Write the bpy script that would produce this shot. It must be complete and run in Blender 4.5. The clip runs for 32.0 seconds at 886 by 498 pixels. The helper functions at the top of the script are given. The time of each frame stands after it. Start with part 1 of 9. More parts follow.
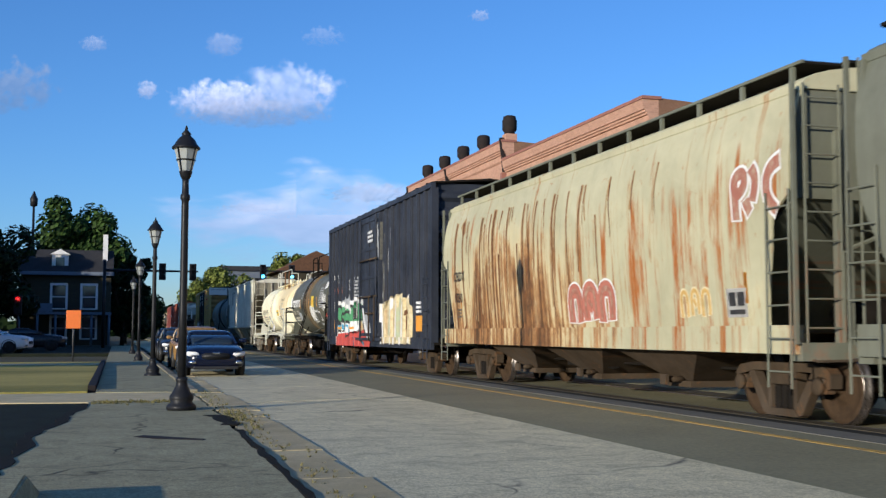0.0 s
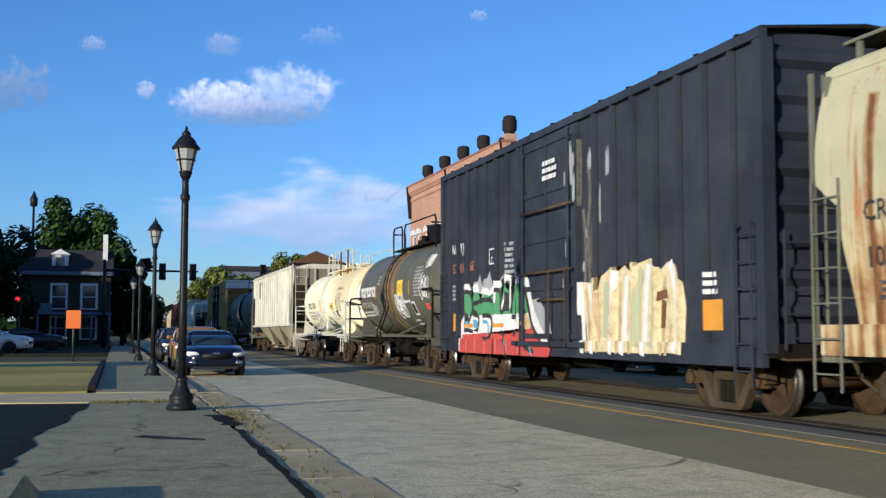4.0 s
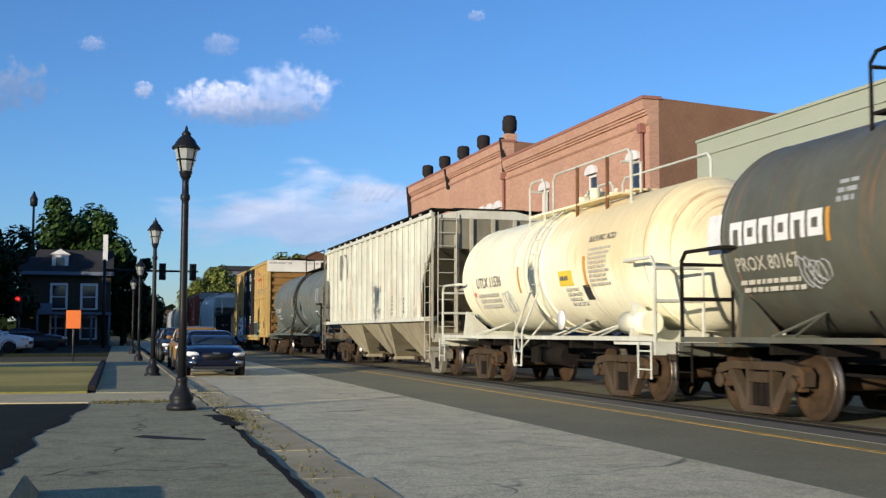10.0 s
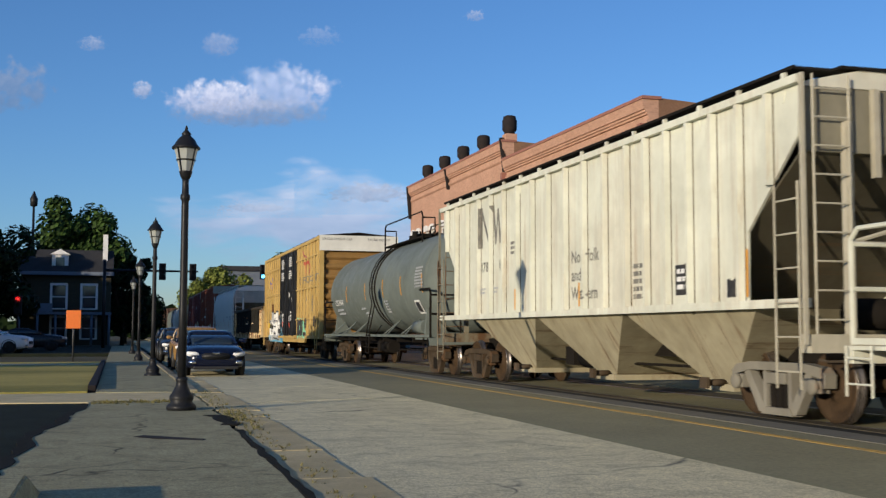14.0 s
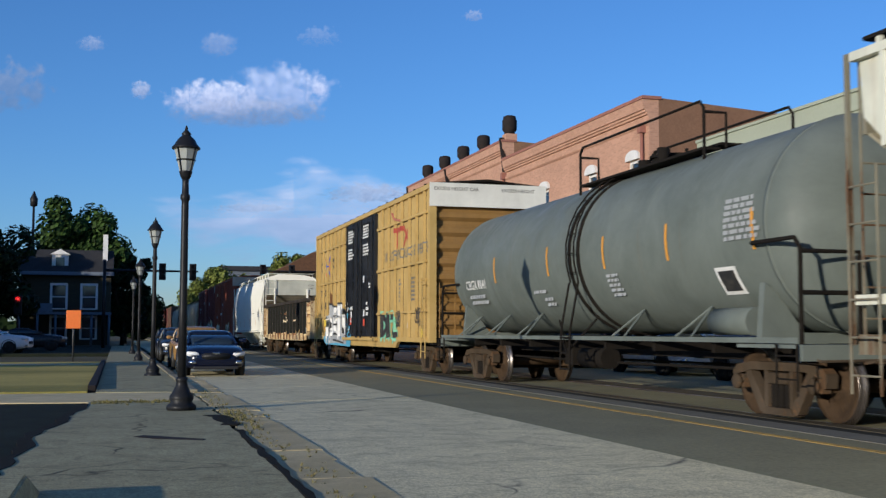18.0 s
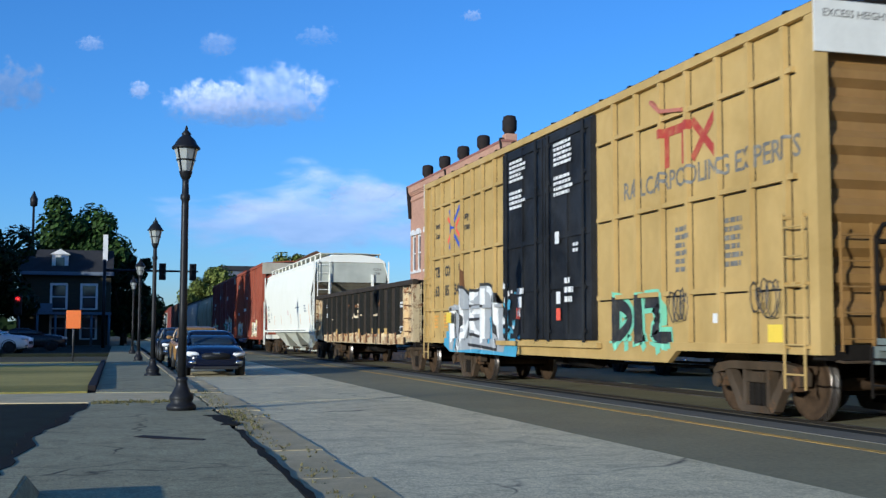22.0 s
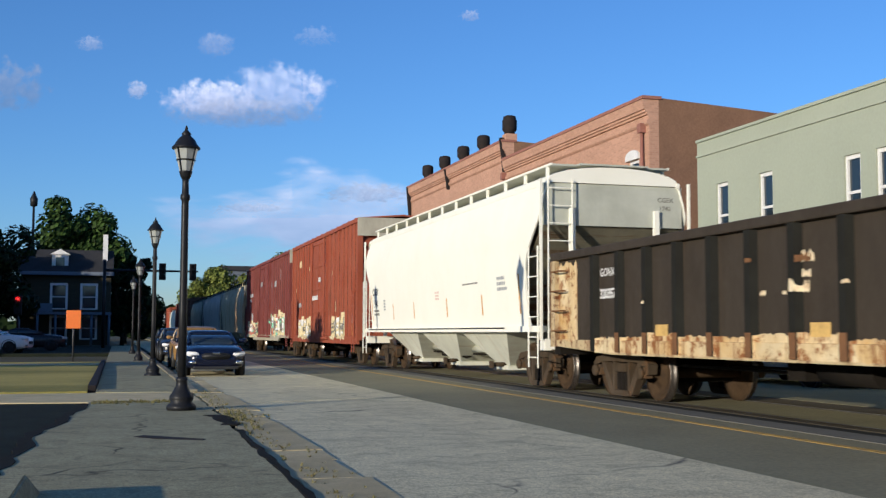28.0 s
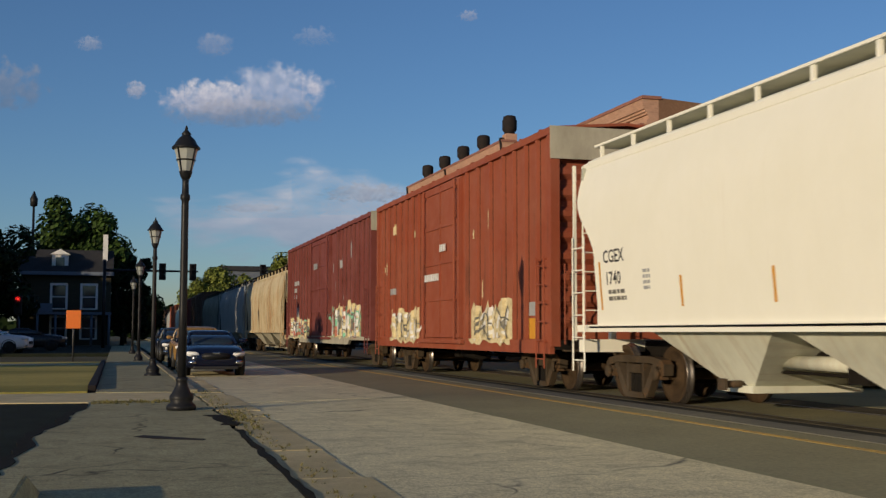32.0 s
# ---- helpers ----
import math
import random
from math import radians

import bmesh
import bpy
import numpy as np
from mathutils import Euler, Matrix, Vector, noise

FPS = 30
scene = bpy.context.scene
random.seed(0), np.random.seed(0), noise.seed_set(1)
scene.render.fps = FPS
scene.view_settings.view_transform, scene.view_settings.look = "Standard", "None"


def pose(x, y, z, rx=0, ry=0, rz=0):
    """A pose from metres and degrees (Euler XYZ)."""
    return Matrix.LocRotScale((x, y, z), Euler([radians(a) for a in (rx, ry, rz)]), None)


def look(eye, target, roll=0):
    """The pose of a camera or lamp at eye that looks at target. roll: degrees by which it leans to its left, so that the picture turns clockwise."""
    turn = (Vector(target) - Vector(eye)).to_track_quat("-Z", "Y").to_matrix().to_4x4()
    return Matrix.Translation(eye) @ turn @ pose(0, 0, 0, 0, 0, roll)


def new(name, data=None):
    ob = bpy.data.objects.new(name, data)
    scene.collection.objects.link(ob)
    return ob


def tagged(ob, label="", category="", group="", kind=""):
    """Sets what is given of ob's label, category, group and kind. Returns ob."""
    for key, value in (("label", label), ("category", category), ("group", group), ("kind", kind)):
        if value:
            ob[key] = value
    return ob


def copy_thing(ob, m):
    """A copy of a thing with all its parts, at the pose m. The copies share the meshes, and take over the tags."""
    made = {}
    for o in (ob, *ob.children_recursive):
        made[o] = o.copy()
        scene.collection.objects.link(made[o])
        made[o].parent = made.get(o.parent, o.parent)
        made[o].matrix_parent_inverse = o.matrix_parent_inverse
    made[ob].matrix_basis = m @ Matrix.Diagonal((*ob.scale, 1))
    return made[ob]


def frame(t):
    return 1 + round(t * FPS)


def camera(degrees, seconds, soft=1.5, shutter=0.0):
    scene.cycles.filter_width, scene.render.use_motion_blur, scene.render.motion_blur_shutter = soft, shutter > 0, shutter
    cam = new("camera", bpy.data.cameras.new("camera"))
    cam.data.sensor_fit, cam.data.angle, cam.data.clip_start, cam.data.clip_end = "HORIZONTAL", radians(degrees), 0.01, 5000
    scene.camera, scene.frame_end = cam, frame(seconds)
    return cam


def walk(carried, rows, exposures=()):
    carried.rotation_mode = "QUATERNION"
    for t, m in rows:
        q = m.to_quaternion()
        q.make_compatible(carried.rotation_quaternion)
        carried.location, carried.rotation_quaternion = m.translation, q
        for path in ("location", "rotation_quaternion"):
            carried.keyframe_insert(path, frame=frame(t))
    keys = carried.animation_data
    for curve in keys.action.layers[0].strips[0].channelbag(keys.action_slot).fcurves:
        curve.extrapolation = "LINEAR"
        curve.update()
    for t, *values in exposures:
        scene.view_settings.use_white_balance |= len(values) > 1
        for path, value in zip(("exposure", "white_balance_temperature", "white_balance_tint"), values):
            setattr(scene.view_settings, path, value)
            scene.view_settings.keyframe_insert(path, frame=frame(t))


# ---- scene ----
DURATION = 32.0
EYE = Vector((0.0, 0.0, 1.107))
YAW, PITCH, ROLL = radians(16.07), radians(4.25), 0.12
AIM = EYE + 50 * Vector((math.sin(YAW) * math.cos(PITCH), math.cos(YAW) * math.cos(PITCH), math.sin(PITCH)))
cam = camera(42.81, DURATION, soft=1.35, shutter=0.4)
SHOT = look(EYE, AIM, ROLL)
walk(cam, [(0.0, SHOT), (DURATION, SHOT)],
     exposures=[(0, 0.20, 5450, 18), (9.5, 0.25, 5750, 18), (11, 0.06, 5900, 18), (12.5, 0.00, 6000, 18), (17, -0.02, 5700, 18), (18, -0.05, 5450, 18), (19, 0.18, 5400, 18), (20, 0.14, 5350, 18), (22, 0.13, 4900, 14),
                (25, 0.10, 4950, 14), (26.5, 0.10, 5300, 16), (28.5, 0.10, 5700, 18), (30, -0.10, 6200, 18), (31, -0.35, 6500, 18), (32, -0.48, 6700, 18)])

# ---- light ----
SUN_EL = radians(9.4)
TO_SUN = Vector((-0.81 * math.cos(SUN_EL), -0.586 * math.cos(SUN_EL), math.sin(SUN_EL)))
world = bpy.data.worlds.new("sky")
scene.world = world
world.use_nodes = True
wn = world.node_tree.nodes
sky = wn.new("ShaderNodeTexSky")
sky.sky_type, sky.sun_disc = "NISHITA", False
sky.sun_elevation, sky.sun_rotation = SUN_EL, math.atan2(TO_SUN.x, TO_SUN.y)
sky.air_density, sky.dust_density, sky.ozone_density = 1.0, 0.2, 4.7
world.node_tree.links.new(sky.outputs[0], wn["Background"].inputs[0])
wn["Background"].inputs[1].default_value = 0.148
sun = new("sun", bpy.data.lights.new("sun", "SUN"))
sun.data.energy, sun.data.angle, sun.data.color = 4.6, radians(0.5), (1.0, 0.86, 0.58)
sun.matrix_world = look(TO_SUN * 60, (0, 0, 0))

# ---- mesh helpers ----
def bm_new():
    return bmesh.new()


def box(bm, x0, x1, y0, y1, z0, z1):
    v = [bm.verts.new((x, y, z)) for x in (x0, x1) for y in (y0, y1) for z in (z0, z1)]
    for f in ((0, 1, 3, 2), (4, 6, 7, 5), (0, 4, 5, 1), (2, 3, 7, 6), (0, 2, 6, 4), (1, 5, 7, 3)):
        bm.faces.new([v[i] for i in f])
    return v


def bevel_box(bm, x0, x1, y0, y1, z0, z1, r=0.02):
    v = box(bm, x0, x1, y0, y1, z0, z1)
    edges = {e for q in v for e in q.link_edges}
    bmesh.ops.bevel(bm, geom=list(edges), offset=r, segments=2, affect="EDGES", profile=0.6)


def prism(bm, poly, axis, lo, hi):
    """A polygon of (a, b) pushed along an axis: x takes (y, z), y takes (x, z), z takes (x, y)."""
    def at(a, b, c):
        return {"x": (c, a, b), "y": (a, c, b), "z": (a, b, c)}[axis]
    n = len(poly)
    p = [bm.verts.new(at(a, b, lo)) for a, b in poly]
    q = [bm.verts.new(at(a, b, hi)) for a, b in poly]
    bm.faces.new(p), bm.faces.new(q[::-1])
    for i in range(n):
        bm.faces.new((p[i], q[i], q[(i + 1) % n], p[(i + 1) % n]))
    return p + q


def cyl(bm, a, b, r0, r1=None, n=12, caps=True):
    a, b = Vector(a), Vector(b)
    r1 = r0 if r1 is None else r1
    q = (b - a).to_track_quat("Z", "Y")
    ring = lambda c, r: [bm.verts.new(c + q @ Vector((r * math.cos(k * math.tau / n), r * math.sin(k * math.tau / n), 0))) for k in range(n)]
    p, s = ring(a, r0), ring(b, r1)
    for i in range(n):
        f = bm.faces.new((p[i], p[(i + 1) % n], s[(i + 1) % n], s[i]))
        f.smooth = n > 6
    if caps:
        bm.faces.new(p[::-1]), bm.faces.new(s)


def tube(bm, pts, r, n=6):
    """One bent pipe through pts, mitred at its bends."""
    q = [Vector(p) for p in pts]
    d = [(b - a).normalized() for a, b in zip(q, q[1:])]
    side, last, first = d[0].orthogonal().normalized(), None, None
    for i, p in enumerate(q):
        t = d[0] if i == 0 else d[-1] if i == len(q) - 1 else (d[i - 1] + d[i]).normalized()
        side = (side - t * side.dot(t)).normalized()
        up = t.cross(side)
        ring = [bm.verts.new(p + (side * math.cos(k * math.tau / n) + up * math.sin(k * math.tau / n)) * r) for k in range(n)]
        if last:
            for k in range(n):
                bm.faces.new((last[k], last[(k + 1) % n], ring[(k + 1) % n], ring[k])).smooth = n > 6
        first, last = first or ring, ring
    bm.faces.new(first[::-1]), bm.faces.new(last)


def lathe(bm, prof, at=(0, 0, 0), n=20, axis="z", smooth=True):
    """A profile of (radius, height) turned about an axis through at."""
    rows = []
    for r, h in prof:
        row = []
        for k in range(n):
            c, s = r * math.cos(k * math.tau / n), r * math.sin(k * math.tau / n)
            p = {"z": (c, s, h), "y": (c, h, s), "x": (h, c, s)}[axis]
            row.append(bm.verts.new(Vector(p) + Vector(at)))
        rows.append(row)
    for a, b in zip(rows, rows[1:]):
        for k in range(n):
            f = bm.faces.new((a[k], a[(k + 1) % n], b[(k + 1) % n], b[k]))
            f.smooth = smooth
    bm.faces.new(rows[0][::-1]), bm.faces.new(rows[-1])


def mesh_of(name, bm, *mats):
    bmesh.ops.recalc_face_normals(bm, faces=bm.faces[:])
    me = bpy.data.meshes.new(name)
    bm.to_mesh(me)
    bm.free()
    for m in mats:
        me.materials.append(m)
    return me


def part(name, bm, material, parent, label="", at=None):
    """One mesh object under a thing or under a part."""
    ob = new(name, bm if isinstance(bm, bpy.types.Mesh) else mesh_of(name, bm, material))
    ob.parent = parent
    if at is not None:
        ob.matrix_basis = at
    return tagged(ob, label)


def thing(name, label, category, bm=None, material=None, at=None, group="", kind=""):
    ob = new(name, mesh_of(name, bm, material) if bm else None)
    if at is not None:
        ob.matrix_basis = at
    return tagged(ob, label, category, group, kind)


def lettering(text, size, material, parent, at, name="lettering", label="", wrap=0.0, depth=0.004, space=1.0, bold=0.012):
    """Words as a flat mesh in the local xy plane, or bent round a lying drum of radius wrap."""
    cu = bpy.data.curves.new("words", "FONT")
    cu.offset = size * bold
    cu.body, cu.size, cu.extrude, cu.resolution_u, cu.space_character = text, size, 0.0, 2, space
    cu.align_x, cu.align_y = "LEFT", "CENTER"
    tmp = new("words", cu)
    dg = bpy.context.evaluated_depsgraph_get()
    me = bpy.data.meshes.new_from_object(tmp.evaluated_get(dg))
    bpy.data.objects.remove(tmp)
    if wrap:
        for v in me.vertices:
            a = v.co.y / wrap
            v.co = (v.co.x, wrap * math.sin(a), wrap * (math.cos(a) - 1))
    me.materials.clear()
    me.materials.append(material)
    ob = new(name, me)
    ob.parent, ob.matrix_basis = parent, at
    return tagged(ob, label)


# ---- materials ----
def nodes_of(name):
    m = bpy.data.materials.new(name)
    m.use_nodes = True
    nt = m.node_tree
    return m, nt.nodes, nt.links, nt.nodes["Principled BSDF"]


def ramp(n, l, src, stops, ease="LINEAR"):
    r = n.new("ShaderNodeValToRGB")
    r.color_ramp.interpolation = ease
    while len(r.color_ramp.elements) < len(stops):
        r.color_ramp.elements.new(0.5)
    for e, (pos, col) in zip(r.color_ramp.elements, stops):
        e.position = pos
        e.color = (*((col,) * 3 if isinstance(col, (int, float)) else col), 1)
    l.new(src, r.inputs[0])
    return r.outputs[0]


def coords(n, l, scale=(1, 1, 1), world=False):
    mp = n.new("ShaderNodeMapping")
    mp.inputs["Scale"].default_value = scale
    if world:
        l.new(n.new("ShaderNodeNewGeometry").outputs["Position"], mp.inputs[0])
    else:
        l.new(n.new("ShaderNodeTexCoord").outputs["Object"], mp.inputs[0])
    return mp.outputs[0]


def noise_tex(n, l, vec, scale, detail=5.0, rough=0.6, warp=0.0):
    t = n.new("ShaderNodeTexNoise")
    t.inputs["Scale"].default_value, t.inputs["Detail"].default_value = scale, detail
    t.inputs["Roughness"].default_value, t.inputs["Distortion"].default_value = rough, warp
    l.new(vec, t.inputs["Vector"])
    return t.outputs["Fac"]


def mixc(n, l, fac, a, b, blend="MIX"):
    m = n.new("ShaderNodeMix")
    m.data_type, m.blend_type = "RGBA", blend
    for sock, v in ((m.inputs[0], fac), (m.inputs[6], a), (m.inputs[7], b)):
        if isinstance(v, (int, float)):
            sock.default_value = v
        elif isinstance(v, tuple):
            sock.default_value = (*v, 1)
        else:
            l.new(v, sock)
    return m.outputs[2]


def math2(n, l, op, a, b):
    m = n.new("ShaderNodeMath")
    m.operation, m.use_clamp = op, False
    for s, v in zip(m.inputs, (a, b)):
        if isinstance(v, (int, float)):
            s.default_value = v
        else:
            l.new(v, s)
    return m.outputs[0]


def bump(n, l, b, h, strength=0.2, dist=0.02):
    k = n.new("ShaderNodeBump")
    k.inputs["Strength"].default_value, k.inputs["Distance"].default_value = strength, dist
    l.new(h, k.inputs["Height"])
    l.new(k.outputs[0], b.inputs["Normal"])


def surface(name, col, col2=None, rough=0.7, metal=0.0, scale=3.0, grain=40.0, relief=0.15, spread=(0.35, 0.7), stretch=(1, 1, 1), world=False, vary=0.0, gritty=0.35):
    """A plain surface with mottling at two scales and fine relief."""
    m, n, l, b = nodes_of(name)
    v = coords(n, l, stretch, world)
    col2 = col2 or tuple(c * 0.72 for c in col)
    big = ramp(n, l, noise_tex(n, l, v, scale, 6, 0.62, 0.4), [(spread[0], col2), (spread[1], col)])
    fine = noise_tex(n, l, v, grain, 4, 0.7)
    c = mixc(n, l, gritty, big, ramp(n, l, fine, [(0.3, tuple(x * 0.55 for x in col)), (0.7, tuple(min(1, x * 1.3) for x in col))]))
    if vary:
        oi = n.new("ShaderNodeObjectInfo")
        c = mixc(n, l, 1.0, c, ramp(n, l, oi.outputs["Random"], [(0, 1 - vary), (1, 1.0)]), "MULTIPLY")
    l.new(c, b.inputs["Base Color"])
    b.inputs["Metallic"].default_value = metal
    if rough > 0.78:
        b.inputs["Specular IOR Level"].default_value = 0.12
    l.new(ramp(n, l, fine, [(0.3, max(0.02, rough - 0.12)), (0.7, min(1, rough + 0.1))]), b.inputs["Roughness"])
    if relief:
        bump(n, l, b, fine, relief, 0.01)
    return m


def car_paint(name, col, rust=(0.22, 0.07, 0.025), streak=0.5, patch=0.35, fade=None, grime=(0.09, 0.075, 0.055), rough=0.55, dust=0.25, wide=0.0, stain=None, wash=(0.66, 0.55, 0.30)):
    """Old paint on rolling stock: fading, runs of rust down the sides, dull dirt near the sill."""
    m, n, l, b = nodes_of(name)
    v = coords(n, l)
    fade = fade or tuple(min(1, c * 1.25 + 0.02) for c in col)
    c = mixc(n, l, ramp(n, l, noise_tex(n, l, v, 0.8, 6, 0.65, 0.5), [(0.35, 0.0), (0.7, 1.0)]), col, fade)
    runs = noise_tex(n, l, coords(n, l, (0.05, 1.0, 0.05)), 3.4, 8, 0.72, 0.1)
    spots = noise_tex(n, l, v, 1.3, 8, 0.7, 0.8)
    start = noise_tex(n, l, coords(n, l, (0.0, 1.0, 0.0)), 0.9, 5, 0.75)
    sep = n.new("ShaderNodeSeparateXYZ")
    l.new(v, sep.inputs[0])
    fall = math2(n, l, "SUBTRACT", math2(n, l, "MULTIPLY", start, 6.6), sep.outputs[2])
    k = math2(n, l, "MULTIPLY", ramp(n, l, runs, [(0.63 - 0.13 * streak, 0.0), (0.67 - 0.10 * streak, 1.0)]),
              math2(n, l, "MULTIPLY", ramp(n, l, fall, [(0.0, 0.0), (0.35, 1.0)]), ramp(n, l, noise_tex(n, l, coords(n, l, (1, 2.5, 0.6)), 2.4, 6, 0.7), [(0.34, 0.0), (0.52, 1.0)])))
    rc = mixc(n, l, noise_tex(n, l, v, 9, 5), rust, tuple(min(1, x * 2.1) for x in rust))
    c = mixc(n, l, math2(n, l, "MULTIPLY", k, min(1.0, streak * 1.15)), c, rc)
    if wide:
        slow = noise_tex(n, l, coords(n, l, (0.03, 1.0, 0.028)), 6.5, 9, 0.76, 0.15)
        where = noise_tex(n, l, coords(n, l, (1, 0.5, 0.45)), 1.1, 5, 0.6, 0.6)
        if stain:
            dy = math2(n, l, "POWER", math2(n, l, "ABSOLUTE", math2(n, l, "DIVIDE", math2(n, l, "SUBTRACT", sep.outputs[1], stain[0]), stain[2]), 0), 2.0)
            dz = math2(n, l, "POWER", math2(n, l, "ABSOLUTE", math2(n, l, "DIVIDE", math2(n, l, "SUBTRACT", sep.outputs[2], stain[1]), stain[3]), 0), 2.0)
            near = math2(n, l, "MAXIMUM", math2(n, l, "SUBTRACT", 1.0, math2(n, l, "ADD", dy, dz)), 0.0)
            where = math2(n, l, "ADD", math2(n, l, "SUBTRACT", where, 0.20), math2(n, l, "MULTIPLY", near, 0.45))
            soft = math2(n, l, "ADD", near, math2(n, l, "MULTIPLY", math2(n, l, "SUBTRACT", noise_tex(n, l, coords(n, l, (1, 1, 0.5)), 1.6, 6, 0.6, 0.5), 0.5), 1.4))
            c = mixc(n, l, math2(n, l, "MULTIPLY", ramp(n, l, soft, [(0.15, 0.0), (0.75, 1.0)]), 0.75), c, wash)
            drips = noise_tex(n, l, coords(n, l, (0.02, 1.0, 0.018)), 7.5, 6, 0.7, 0.05)
            broken = noise_tex(n, l, coords(n, l, (0.2, 1.6, 0.35)), 1.7, 5, 0.6, 0.3)
            c = mixc(n, l, math2(n, l, "MULTIPLY", ramp(n, l, drips, [(0.60, 0.0), (0.66, 0.85)]), ramp(n, l, broken, [(0.42, 0.0), (0.58, 1.0)])), c, (0.36, 0.155, 0.04))
        both = math2(n, l, "ADD", math2(n, l, "MULTIPLY", slow, 0.62), math2(n, l, "MULTIPLY", where, 0.38))
        old = ramp(n, l, both, [(0.505, 0.0), (0.54, 0.8), (0.60, 1.0)])
        deep = math2(n, l, "ADD", both, math2(n, l, "MULTIPLY", math2(n, l, "SUBTRACT", noise_tex(n, l, v, 5.0, 7, 0.7), 0.5), 0.22))
        oc = ramp(n, l, deep, [(0.46, (0.62, 0.38, 0.12)), (0.53, (0.38, 0.165, 0.04)), (0.60, (0.17, 0.065, 0.02)), (0.66, (0.06, 0.025, 0.01))])
        c = mixc(n, l, math2(n, l, "MULTIPLY", old, wide), c, oc)
    bits = ramp(n, l, noise_tex(n, l, v, 4.5, 9, 0.75, 0.4), [(0.72 - 0.2 * patch, 0.0), (0.76 - 0.16 * patch, 1.0)])
    c = mixc(n, l, math2(n, l, "MULTIPLY", bits, patch), c, rc)
    film = ramp(n, l, noise_tex(n, l, coords(n, l, (1, 1.2, 0.35)), 2.2, 6, 0.7), [(0.3, 0.0), (0.8, 1.0)])
    c = mixc(n, l, math2(n, l, "MULTIPLY", film, dust), c, grime)
    l.new(c, b.inputs["Base Color"])
    l.new(ramp(n, l, spots, [(0.3, rough - 0.12), (0.7, min(1, rough + 0.2))]), b.inputs["Roughness"])
    b.inputs["Specular IOR Level"].default_value = 0.16 if rough < 0.7 else 0.08
    bump(n, l, b, noise_tex(n, l, v, 14, 5, 0.6), 0.12, 0.01)
    return m


def flat_paint(name, col, rough=0.6, wear=0.25, under=None):
    """Sprayed or stencilled paint, worn through in small flakes."""
    m, n, l, b = nodes_of(name)
    v = coords(n, l)
    under = under or tuple(c * 0.6 for c in col)
    c = mixc(n, l, math2(n, l, "MULTIPLY", ramp(n, l, noise_tex(n, l, v, 7, 7, 0.7), [(0.45, 0.0), (0.7, 1.0)]), wear * 2), col, under)
    l.new(c, b.inputs["Base Color"])
    b.inputs["Roughness"].default_value = rough
    return m


def glass(name, tint=(0.02, 0.03, 0.04), rough=0.06):
    m, n, l, b = nodes_of(name)
    b.inputs["Base Color"].default_value = (*tint, 1)
    b.inputs["Roughness"].default_value = rough
    b.inputs["Specular IOR Level"].default_value = 0.8
    bump(n, l, b, noise_tex(n, l, coords(n, l), 1.2, 2), 0.05, 0.02)
    return m


def glow(name, col, strength):
    m, n, l, b = nodes_of(name)
    b.inputs["Base Color"].default_value = (*col, 1)
    b.inputs["Emission Color"].default_value = (*col, 1)
    b.inputs["Emission Strength"].default_value = strength
    return m


M_CONC = surface("road_concrete", (0.43, 0.40, 0.35), (0.30, 0.28, 0.245), 0.9, scale=0.6, grain=30, relief=0.3, world=True)
M_ASPH = surface("asphalt", (0.30, 0.275, 0.165), (0.20, 0.182, 0.112), 0.92, scale=0.7, grain=22, relief=0.12, world=True, gritty=0.5)
M_ASPH2 = surface("asphalt_patch", (0.05, 0.05, 0.043), (0.03, 0.03, 0.026), 0.92, scale=1.0, grain=45, relief=0.35, world=True)
M_STRIP = surface("pale_street_strip", (0.23, 0.215, 0.17), (0.15, 0.14, 0.11), 0.92, scale=0.8, grain=24, relief=0.1, world=True)
M_BED = surface("track_bed_asphalt", (0.12, 0.10, 0.066), (0.06, 0.05, 0.034), 0.95, scale=0.9, grain=35, relief=0.4, world=True)
# near-black tone partly stands in for shade on lot and side street
M_LOT = surface("dark_shaded_lot_asphalt", (0.024, 0.030, 0.019), (0.008, 0.010, 0.006), 0.95, scale=1.0, grain=40, relief=0.4, world=True)
M_KERB = surface("kerb_concrete", (0.70, 0.58, 0.33), (0.44, 0.36, 0.20), 0.92, scale=2.0, grain=40, relief=0.1, world=True, vary=0.25)
M_EARTH = surface("ground_earth", (0.13, 0.115, 0.075), (0.075, 0.075, 0.04), 0.97, scale=0.35, grain=12, relief=0.4, world=True)
M_GRASS = surface("dry_grass", (0.62, 0.48, 0.14), (0.10, 0.12, 0.03), 0.97, scale=0.5, grain=30, relief=0.6, world=True, stretch=(0.16, 0.5, 1))
M_YLINE = flat_paint("road_yellow", (0.55, 0.34, 0.06), 0.8, 0.5, (0.2, 0.15, 0.07))
M_RAIL = surface("rail_steel", (0.26, 0.24, 0.22), (0.12, 0.08, 0.055), 0.4, 0.8, scale=2.0, grain=30)
M_BRICK = surface("red_brick", (0.52, 0.305, 0.21), (0.43, 0.25, 0.17), 0.9, scale=0.4, grain=14, relief=0.15, world=True, gritty=0.15)
tn, tl, tb = M_BRICK.node_tree.nodes, M_BRICK.node_tree.links, M_BRICK.node_tree.nodes["Principled BSDF"]
bt = tn.new("ShaderNodeTexBrick")
swz = tn.new("ShaderNodeCombineXYZ")
sep0 = tn.new("ShaderNodeSeparateXYZ")
tl.new(tn.new("ShaderNodeNewGeometry").outputs["Position"], sep0.inputs[0])
tl.new(math2(tn, tl, "ADD", sep0.outputs[0], sep0.outputs[1]), swz.inputs[0])
tl.new(sep0.outputs[2], swz.inputs[1])
tl.new(swz.outputs[0], bt.inputs["Vector"])
